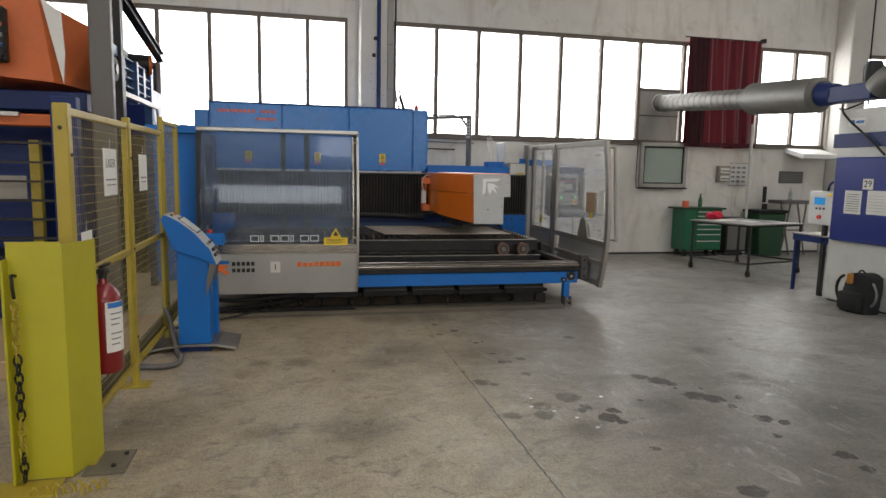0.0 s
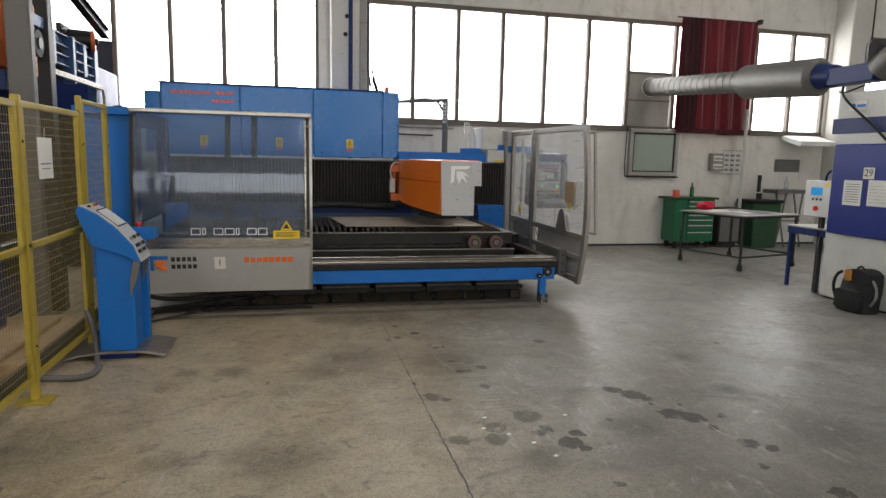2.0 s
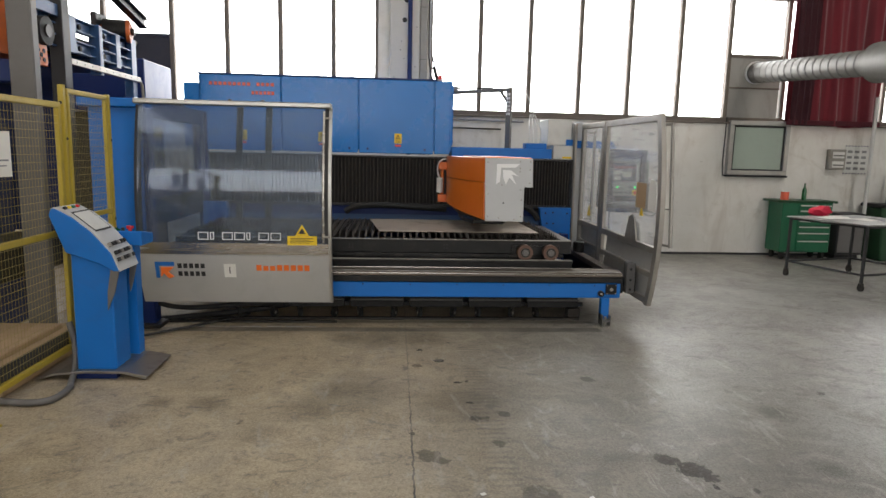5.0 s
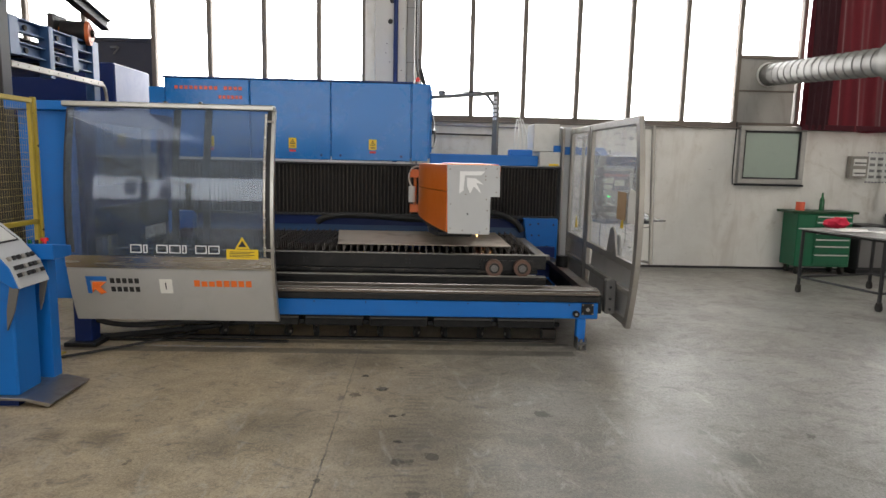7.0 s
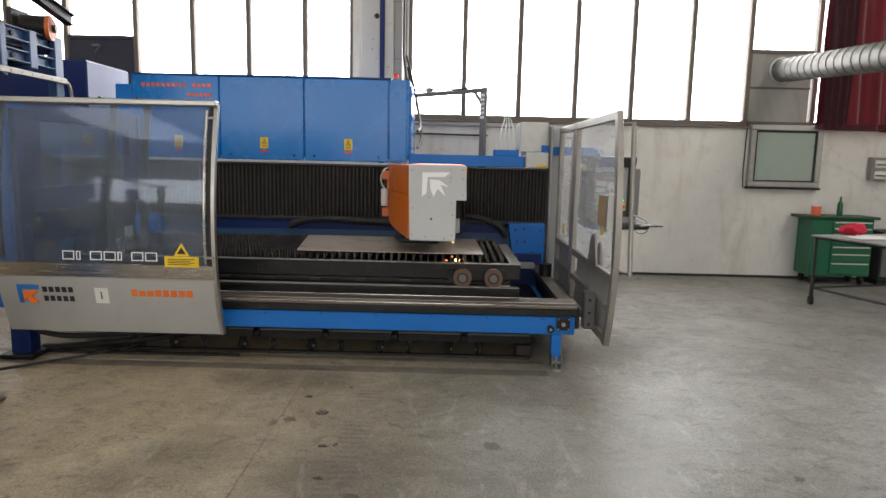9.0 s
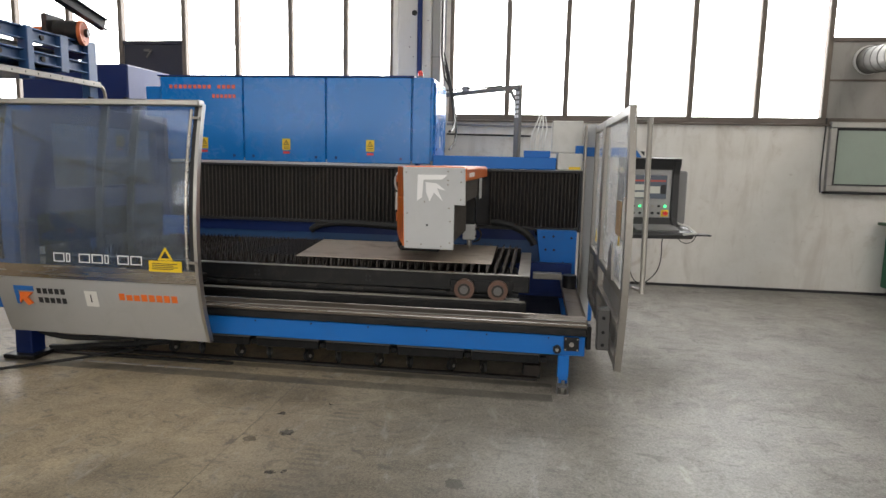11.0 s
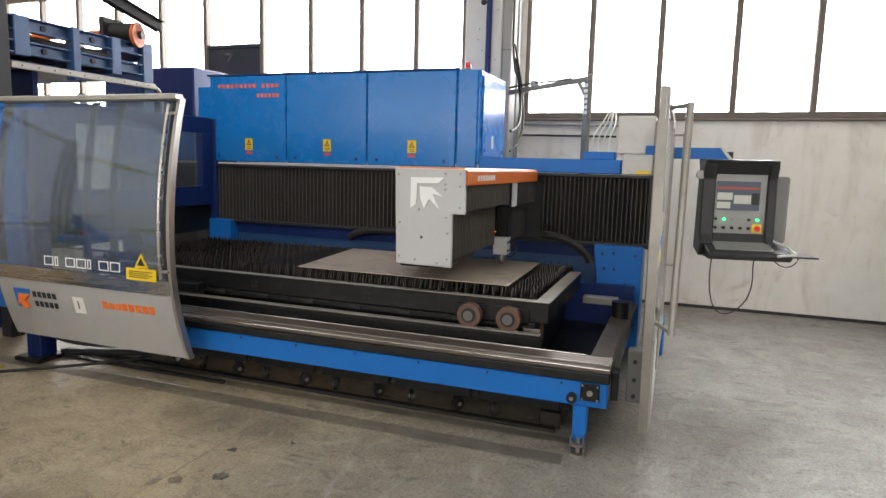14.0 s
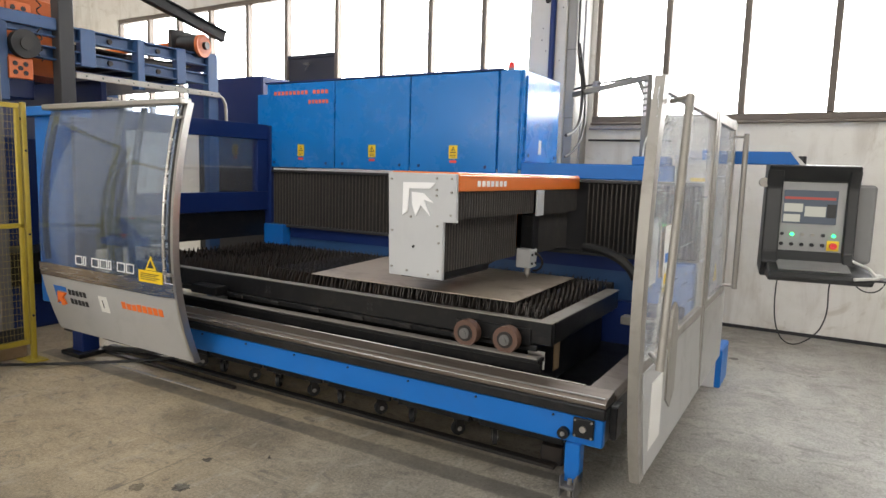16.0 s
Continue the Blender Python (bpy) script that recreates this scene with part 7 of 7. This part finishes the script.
def extractor():
    e = thing("extraction_unit", "white and blue sheet-metal extraction unit with paper notices", "extraction unit", (7.3, 6.0, 0))
    X = 6.58
    part("body", boxes((X, 8.0, 4.9, 6.82, 0.02, 2.38), bevel=0.012), OFFWHITE, e)
    part("base_gap", boxes((X + 0.03, 7.9, 4.95, 6.78, 0.0, 0.022)), INK, e)
    part("blue_stripe", boxes((X - 0.012, X - 0.001, 5.6, 6.86, 1.92, 2.09), bevel=0.003), NAVY, e)
    p = part("blue_door", boxes((X - 0.05, X - 0.001, 5.0, 6.765, 0.78, 1.80), bevel=0.014), surface("royal_blue_paint", (0.006, 0.022, 0.20), 0.4, vary=0.08, dirt=0.06), e, "royal blue door")
    xs = X - 0.052
    part("number_plate", boxes((xs - 0.003, xs, 6.19, 6.33, 1.42, 1.545)), PAPER, p, "white number plate")
    lettering("29", 0.11, (xs - 0.0045, 6.26, 1.482), (90, 0, -90), INK, p, "black figure 29", "figure")
    part("paper", boxes((xs - 0.003, xs, 6.33, 6.57, 1.12, 1.40)), PAPER, p, "printed paper notice")
    for k in range(8):
        part("print", boxes((xs - 0.0042, xs - 0.003, 6.36, 6.54, 1.155 + 0.028 * k, 1.164 + 0.028 * k)), GREYINK, p)
    part("paper", boxes((xs - 0.003, xs, 5.96, 6.25, 1.13, 1.41)), PAPER, p, "paper chart")
    for k in range(6):
        part("print", boxes((xs - 0.0042, xs - 0.003, 5.98, 6.23, 1.17 + 0.035 * k, 1.173 + 0.035 * k)), GREYINK, p)
    part("brand_plate", boxes((X - 0.008, X - 0.001, 6.42, 6.66, 2.17, 2.27)), PAPER, e)
    part("brand_mark", rod((X - 0.012, 6.60, 2.22), (X - 0.008, 6.60, 2.22), 0.03, 16), LETTERBLUE, e)
    part("brand_mark", boxes((X - 0.011, X - 0.008, 6.44, 6.55, 2.205, 2.235)), LETTERBLUE, e)
    part("cable", sweep(curve3((6.6, 6.8, 2.45), (6.5, 6.75, 2.3), (6.52, 6.5, 2.2), (6.55, 6.1, 1.82)), 0.014, 8), BLACK, e, smooth=True)
    part("cable", sweep(curve3((6.7, 6.95, 2.42), (6.6, 6.8, 2.36), (6.6, 6.7, 2.40), (6.7, 6.6, 2.46)), 0.010, 6), BLACK, e, smooth=True)
    return e


extractor()
cb = thing("control_box", "white wall control box with blue display and red knob", "control box", (6.75, 7.0, 0.93))
part("box", boxes((6.62, 6.80, 6.84, 7.23, 0.94, 1.375), bevel=0.008), WHITE, cb)
part("display", boxes((6.612, 6.622, 6.96, 7.13, 1.20, 1.29)), LCD, cb, "blue lit display")
for k, mt in enumerate((INK, INK, INK)):
    part("button", rod((6.61, 6.97 + 0.06 * k, 1.15), (6.621, 6.97 + 0.06 * k, 1.15), 0.014, 10), mt, cb)
part("knob", rod((6.595, 7.03, 1.04), (6.621, 7.03, 1.04), 0.028, 14), LAMPRED, cb, "red knob", True)
part("sticker", boxes((6.614, 6.621, 6.86, 6.92, 1.31, 1.35)), SIGNYELLOW, cb)
part("pole", boxes((6.69, 6.74, 7.0, 7.05, 0.0, 0.94)), DARKGREY, cb)
part("cable", sweep(curve3((6.72, 7.03, 1.37), (6.72, 7.03, 1.55), (6.75, 6.9, 1.5), (6.8, 6.86, 1.45)), 0.015, 8), NAVY, cb, smooth=True)

desk = thing("steel_desk", "blue steel desk with papers beside the extraction unit", "desk", (6.9, 7.3, 0))
part("top", boxes((6.68, 7.4, 6.86, 7.55, 0.775, 0.795), bevel=0.004), DULLALU, desk)
part("apron", boxes((6.69, 7.38, 6.87, 7.54, 0.69, 0.774), bevel=0.004), NAVY, desk)
for x in (6.72, 7.34):
    for y in (6.91, 7.50):
        part("leg", boxes((x - 0.020, x + 0.020, y - 0.020, y + 0.020, 0.0, 0.69), bevel=0.003), NAVY, desk)


def backpack():
    b = thing("backpack", "black nylon backpack with orange trim standing on the floor", "bag", (6.42, 6.1, 0))
    bm = boxes((6.27, 6.50, 5.90, 6.28, 0.0, 0.46))
    bmesh.ops.subdivide_edges(bm, edges=list(bm.edges), cuts=3, use_grid_fill=True)
    for v in bm.verts:
        u, w, h = (v.co.x - 6.385) / 0.115, (v.co.y - 6.09) / 0.19, v.co.z / 0.46
        s = 1 - 0.28 * max(0, h - 0.55) ** 1.2 - 0.10 * abs(u * w)
        v.co.x = 6.385 + 0.115 * u * s * (1 + 0.25 * (1 - w * w) * (1 if u < 0 else 0.2)) + 0.06 * h
        v.co.y = 6.09 + 0.19 * w * s
        v.co.z = 0.46 * h * (1 - 0.10 * w * w * h)
    part("body", bm, FABRICBLACK, b, "black nylon bag body", True)
    part("pocket", boxes((6.20, 6.29, 5.95, 6.23, 0.03, 0.24), bevel=0.03, seg=2), FABRICBLACK, b, smooth=True)
    part("trim", boxes((6.24, 6.30, 6.10, 6.16, 0.33, 0.45), bevel=0.012), surface("orange_nylon", (0.45, 0.19, 0.03), 0.7), b, "orange trim")
    part("strap", sweep(curve3((6.36, 6.30, 0.40), (6.34, 6.40, 0.36), (6.34, 6.42, 0.15), (6.37, 6.30, 0.05)), 0.017, 8), FABRICBLACK, b, smooth=True)
    part("strap", sweep(curve3((6.36, 5.90, 0.36), (6.30, 5.78, 0.30), (6.30, 5.76, 0.2), (6.36, 5.90, 0.1)), 0.014, 8), PLASTICGREY, b, smooth=True)
    part("top_handle", sweep(curve3((6.40, 6.05, 0.44), (6.40, 6.07, 0.50), (6.40, 6.13, 0.50), (6.40, 6.15, 0.44)), 0.010, 8), FABRICBLACK, b, smooth=True)
    return b


backpack()


# ---------- work area by the wall ----------
def work_table():
    w = thing("work_table", "wheeled steel work table with pale top and papers", "table", (7.2, 9.1, 0))
    c = [(6.40, 9.52), (6.74, 8.44), (7.98, 8.75), (7.62, 9.86)]
    part("top", prism(c, "z", 0.795, 0.812, bevel=0.003), surface("worn_pale_laminate", (0.24, 0.24, 0.23), 0.4, vary=0.12, dirt=0.35), w, "pale worn table top")
    cx, cy = sum(p[0] for p in c) / 4, sum(p[1] for p in c) / 4
    legs = [(cx + (x - cx) * 0.93, cy + (y - cy) * 0.93) for x, y in c]
    for x, y in legs:
        q = part("leg", boxes((x - 0.016, x + 0.016, y - 0.016, y + 0.016, 0.10, 0.794), bevel=0.003), DARKGREY, w)
        part("castor", join(rod((x - 0.015, y, 0.045), (x + 0.015, y, 0.045), 0.045, 14), boxes((x - 0.024, x + 0.024, y - 0.02, y + 0.02, 0.06, 0.10))), DARKSTEEL, q, smooth=True)
    for i in range(4):
        (xa, ya), (xb, yb) = legs[i], legs[(i + 1) % 4]
        part("stretcher", sweep([(xa, ya, 0.20), (xb, yb, 0.20)], 0.014, 6), DARKGREY, w)
        part("top_rail", sweep([(xa, ya, 0.776), (xb, yb, 0.776)], 0.013, 6), DARKGREY, w)
    return w


work_table()
for k, (x, y, sx, sy, rz, mt, lab) in enumerate(((7.3, 9.15, 0.42, 0.30, 20, PAPER, "white drawing sheet lying on the work table"), (7.05, 9.45, 0.3, 0.21, -30, PAPER, "white paper sheet lying on the work table"),
                                                 (7.55, 9.2, 0.42, 0.3, 35, MIDGREY, "dark folder lying on the work table"), (6.85, 9.2, 0.4, 0.28, 5, PAPER, "white drawing sheet lying on the work table"),
                                                 (7.4, 8.9, 0.3, 0.2, -12, GREYINK, "grey sheet lying on the work table"))):
    s = thing("paper_sheet", lab, "paper", (x, y, 0.812 + 0.003 * k))
    s.rotation_euler = (0, 0, radians(rz))
    ob = new("sheet", finish(boxes((-sx / 2, sx / 2, -sy / 2, sy / 2, 0.0005, 0.0025)), "sheet", mt))
    ob.parent = s
gl = thing("work_gloves", "crumpled red work gloves lying on the table", "gloves", (6.83, 9.62, 0.81))
bm = bmesh.new()
bmesh.ops.create_icosphere(bm, subdivisions=3, radius=0.13)
for v in bm.verts:
    v.co = Vector((v.co.x * 1.2, v.co.y * 0.7, max(-0.06, v.co.z * 0.55))) * (1 + 0.35 * noise.noise(v.co * 14)) + Vector((6.95, 9.62, 0.875))
part("gloves", bm, BRIGHTRED, gl, smooth=True)


def tool_trolley():
    t = thing("tool_trolley", "green steel tool trolley with drawers on castors", "tool trolley", (7.55, 11.0, 0))
    part("body", boxes((7.16, 7.98, 10.82, 11.22, 0.12, 0.90), bevel=0.012), GREEN, t, "green body")
    part("top_tray", boxes((7.06, 8.04, 10.79, 11.24, 0.90, 0.935), bevel=0.008), DARKGREEN, t)
    for k, (z0, z1) in enumerate(((0.80, 0.87), (0.72, 0.785), (0.64, 0.705), (0.55, 0.625), (0.45, 0.535), (0.33, 0.435), (0.16, 0.31))):
        dr = part("drawer", boxes((7.42, 7.95, 10.80, 10.825, z0, z1), bevel=0.004), GREEN, t)
        part("handle", boxes((7.44, 7.93, 10.785, 10.80, z1 - 0.022, z1 - 0.006)), OFFWHITE, dr, "pale drawer grip")
    for x in (7.24, 7.90):
        for y in (10.88, 11.14):
            part("castor", join(rod((x - 0.018, y, 0.055), (x + 0.018, y, 0.055), 0.055, 14), boxes((x - 0.028, x + 0.028, y - 0.03, y + 0.03, 0.075, 0.12))), DARKSTEEL, t, smooth=True)
    return t


tool_trolley()


def bottle(x, y, z, h, r, mat, name, label):
    b = thing(name, label, "bottle", (x, y, z))
    bm = bmesh.new()
    seg = 16
    prof = [(r, 0), (r, 0.55), (r * 0.85, 0.64), (r * 0.38, 0.78), (r * 0.36, 0.97), (r * 0.42, 1.0)]
    rings = [[bm.verts.new((x + a * math.cos(2 * math.pi * k / seg), y + a * math.sin(2 * math.pi * k / seg), z + h * t)) for k in range(seg)] for a, t in prof]
    for u, w in zip(rings, rings[1:]):
        for k in range(seg):
            bm.faces.new((u[k], u[(k + 1) % seg], w[(k + 1) % seg], w[k]))
    bm.faces.new(rings[0][::-1])
    bm.faces.new(rings[-1])
    part("glass", bm, mat, b, smooth=True)


bottle(7.60, 11.0, 0.936, 0.26, 0.036, GREENGLASS, "green_bottle", "green glass bottle standing on the tool trolley")
tin = thing("red_tin", "red and white tin standing on the tool trolley", "tin", (7.25, 10.95, 0.936))
part("tin", rod((7.25, 10.95, 0.936), (7.25, 10.95, 1.06), 0.06, 18), LETTERRED, tin, smooth=True)
part("lid", rod((7.25, 10.95, 1.06), (7.25, 10.95, 1.075), 0.062, 18), PAPER, tin, smooth=True)
wb = thing("waste_bin", "dark green plastic waste bin standing by the wall", "bin", (9.1, 11.0, 0))
part("bin", prism([(8.80, 0.0), (9.30, 0.0), (9.36, 0.84), (8.74, 0.84)], "y", 10.75, 11.2, bevel=0.02), DARKGREEN, wb)
part("lid", boxes((8.72, 9.38, 10.72, 11.22, 0.84, 0.90), bevel=0.015), BLACK, wb, "black lid")
part("handle", boxes((8.95, 9.15, 10.70, 10.72, 0.855, 0.885)), BLACK, wb)
cap = thing("coffee_can", "dark can with pale lid standing on the waste bin", "can", (9.0, 10.95, 0.90))
part("can", rod((9.0, 10.95, 0.90), (9.0, 10.95, 1.02), 0.05, 14), INK, cap, smooth=True)
part("lid", rod((9.0, 10.95, 1.02), (9.0, 10.95, 1.035), 0.052, 14), PAPER, cap, smooth=True)
dk = thing("low_cabinet", "low dark steel cabinet by the wall", "cabinet", (8.4, 11.05, 0))
part("body", boxes((8.12, 8.56, 10.85, 11.24, 0.08, 0.74), bevel=0.008), DARKGREY, dk)
part("door", boxes((8.14, 8.54, 10.838, 10.85, 0.12, 0.70), bevel=0.004), MIDGREY, dk)
part("plinth", boxes((8.15, 8.53, 10.9, 11.2, 0.0, 0.08)), INK, dk)


def trestle():
    t = thing("trestle_stand", "grey folding trestle stand by the wall", "stand", (9.65, 11.0, 0))
    part("top", boxes((9.28, 9.98, 10.8, 11.2, 1.02, 1.09), bevel=0.006), MIDGREY, t)
    for xa, xb in ((9.33, 9.56), (9.56, 9.36), (9.93, 9.78), (9.72, 9.92)):
        part("leg", sweep([(xa, 10.9, 1.03), (xb, 10.85, 0.0)], 0.017, 6), MIDGREY, t)
    part("brace", sweep([(9.36, 10.88, 0.5), (9.9, 10.88, 0.5)], 0.012, 6), MIDGREY, t)
    part("upright", boxes((9.10, 9.15, 11.1, 11.15, 0.0, 1.35)), INK, t)
    return t


trestle()
bottle(9.62, 11.0, 1.09, 0.24, 0.035, CLEARGLASS, "plastic_bottle", "clear plastic bottle standing on the trestle")
wv = thing("wall_window", "aluminium framed obscured window hung on the wall", "window", (6.9, 11.25, 1.3), kind="structure")
part("frame", boxes((6.40, 7.40, 11.20, 11.279, 2.08, 2.155), (6.40, 7.40, 11.20, 11.279, 1.30, 1.375), (6.40, 6.475, 11.20, 11.279, 1.375, 2.08), (7.325, 7.40, 11.20, 11.279, 1.375, 2.08), bevel=0.008), ALU, wv)
part("gasket", boxes((6.475, 7.325, 11.215, 11.225, 2.05, 2.08), (6.475, 7.325, 11.215, 11.225, 1.375, 1.395), (7.295, 7.325, 11.215, 11.225, 1.395, 2.05), (6.475, 6.495, 11.215, 11.225, 1.395, 2.05)), INK, wv)
part("pane", boxes((6.476, 7.324, 11.226, 11.24, 1.376, 2.079)), FROSTED, wv, "greenish obscured glass")
part("bottom_strip", boxes((6.39, 7.41, 11.19, 11.279, 1.27, 1.298)), INK, wv)
part("cord", sweep([(6.36, 11.26, 2.2), (6.35, 11.26, 1.5), (6.36, 11.25, 1.28)], 0.008, 6), INK, wv, smooth=True)
sw = thing("switch_box", "grey box of sockets and leaflets fixed to the wall", "socket box", (8.23, 11.25, 1.4))
part("box", boxes((8.09, 8.36, 11.18, 11.279, 1.42, 1.74), bevel=0.008), DULLALU, sw)
part("leaflet", boxes((8.13, 8.32, 11.165, 11.18, 1.60, 1.70), bevel=0.003), PAPER, sw)
part("leaflet", boxes((8.13, 8.32, 11.165, 11.18, 1.45, 1.55), bevel=0.003), PAPER, sw)
for z in (1.48, 1.63):
    part("cover_band", boxes((8.14, 8.31, 11.155, 11.166, z, z + 0.02)), MIDGREY, sw)
wc = thing("wall_chart", "taped white paper chart with dashed border on the wall", "poster", (8.6, 11.27, 1.3))
part("chart", boxes((8.40, 8.80, 11.270, 11.277, 1.36, 1.80)), OFFWHITE, wc)
for k in range(8):
    part("tape", boxes((8.39 + 0.052 * k, 8.42 + 0.052 * k, 11.264, 11.27, 1.79, 1.81)), GREYINK, wc)
    part("tape", boxes((8.39 + 0.052 * k, 8.42 + 0.052 * k, 11.264, 11.27, 1.35, 1.37)), GREYINK, wc)
for k in range(4):
    for j in range(3):
        part("print", boxes((8.44 + 0.12 * j, 8.52 + 0.12 * j, 11.266, 11.27, 1.42 + 0.09 * k, 1.46 + 0.09 * k)), PLASTICGREY, wc)
sg = thing("wall_sign", "grey information plate fixed to the wall", "sign", (9.8, 11.27, 1.4))
part("plate", boxes((9.55, 10.12, 11.268, 11.278, 1.42, 1.66)), MIDGREY, sg)
for k in range(5):
    part("print", boxes((9.60, 10.07 - 0.06 * (k % 2), 11.264, 11.268, 1.46 + 0.035 * k, 1.474 + 0.035 * k)), PLASTICGREY, sg)
sh = thing("wall_hood", "small white sloping hood shelf on the wall", "shelf", (10.0, 11.1, 1.95))
part("hood", prism([(11.275, 2.13), (10.75, 2.0), (10.72, 1.92), (10.76, 1.90), (11.275, 2.04)], "x", 9.62, 10.45, bevel=0.006), WHITE, sh)

# small bright scraps swept on the floor
for k, (x, y) in enumerate(((1.55, 4.0), (1.62, 3.75), (1.72, 3.62), (2.05, 3.95), (1.5, 3.85), (1.78, 3.45))):
    s = thing("metal_scrap", "small bright scrap of cut metal on the floor", "metal scrap", (x, y, 0), group="metal scraps")
    part("scrap", prism([(x, y), (x + 0.022, y + 0.006), (x + 0.016, y + 0.024), (x - 0.006, y + 0.014)], "z", 0.0005, 0.004), PAPER, s)


# ---------- sparks and glowing slag of the cut ----------
TIP = Vector((2.28, 8.09, 0.835))
IN_HOPPER = 0.46


def spark(length, width, material, label, group):
    bm = bmesh.new()
    bmesh.ops.create_icosphere(bm, subdivisions=2, radius=1.0)
    bmesh.ops.scale(bm, vec=(length / 2, width / 2, width / 2), verts=bm.verts)
    ob = new("spark", finish(bm, "spark", material, True))
    return tagged(ob, label, "spark", group)


rng = random.Random(7)
FLYING = []
for k in range(34):
    s = spark(rng.uniform(0.04, 0.10), rng.uniform(0.003, 0.008), SPARK if k % 4 == 0 else EMBER, "bright orange spark flying from the cut", "flying sparks")
    reach = 0.12 + 0.62 * (k + 0.5) / 34 + rng.uniform(-0.05, 0.05)
    end = Vector((TIP.x + reach, TIP.y + rng.uniform(-0.25, 0.16) * reach, 0.825 + rng.uniform(-0.02, 0.06) * reach * 1.6))
    FLYING.append((s, end))
DROPS = []
for k in range(14):
    big = k == 0
    s = spark(0.05 if big else rng.uniform(0.02, 0.035), 0.03 if big else rng.uniform(0.008, 0.014), SPARK if big else EMBER, "glowing drop of slag falling between the slats", "glowing slag")
    DROPS.append((s, Vector((2.315 if big else 2.29 - 0.04 * k + rng.uniform(-0.01, 0.01), 7.98 + (0 if big else rng.uniform(-0.12, 0.05)), 0.655 if big else rng.uniform(0.66, 0.69)))))
POINT = spark(0.016, 0.016, SPARK, "white-hot cutting point under the nozzle", "cutting point")


def motions():
    # the cutting point glows below the nozzle while the beam is on, and goes back into it between cuts
    on, off = pose(TIP.x, TIP.y, 0.812), pose(TIP.x, TIP.y, 0.868)
    walk(POINT, [(0.0, off), (6.7, off), (6.8, on), (9.6, on), (9.7, off), (11.0, off), (11.1, on), (13.4, on), (13.5, off), (14.35, off), (14.4, on), (14.7, on), (14.8, off), (16.0, off)])
    # slag drops through the slats into the hopper
    for i, (s, p) in enumerate(DROPS):
        up, down = pose(p.x, p.y, p.z), pose(p.x, p.y, IN_HOPPER)
        near = pose(p.x + 0.012, p.y + 0.02, p.z - 0.008)
        if i == 0:
            rows = [(0.0, down), (6.75, down), (6.85, up), (8.0, near), (9.6, up), (9.7, down), (11.0, down), (11.1, up), (12.2, near), (13.25, up), (13.4, down), (16.0, down)]
        elif i < 3:
            rows = [(0.0, down), (6.8, down), (6.9, up), (9.5, near), (9.6, down), (10.9, down), (11.05, up), (13.3, near), (13.45, down), (16.0, down)]
        else:
            rows = [(0.0, down), (10.9, down), (11.0 + 0.02 * i, up), (12.2, near), (13.2 + 0.03 * i, up), (13.6, down), (16.0, down)]
        walk(s, rows)
    # one burst of sparks skims across the sheet
    for i, (s, e) in enumerate(FLYING):
        way = e - TIP
        turn = math.degrees(math.atan2(way.y, way.x)) + 14 * ((i * 7) % 5 - 2)

        def at(f, drop=0.0):
            return pose(TIP.x + way.x * f, TIP.y + way.y * f, TIP.z + way.z * f - drop, 0, 0, turn)
        hidden = pose(TIP.x - 0.05, TIP.y - 0.02, 1.06, 0, 0, turn)
        below = pose(2.30 + 0.008 * i, min(e.y, 8.3), 0.45, 0, 0, turn)
        walk(s, [(0.0, hidden), (14.33, hidden), (14.4, at(0.55)), (14.5, at(1.0)), (14.6, at(1.25, 0.05 * (i % 3))), (14.7, below), (16.0, below)])


motions()
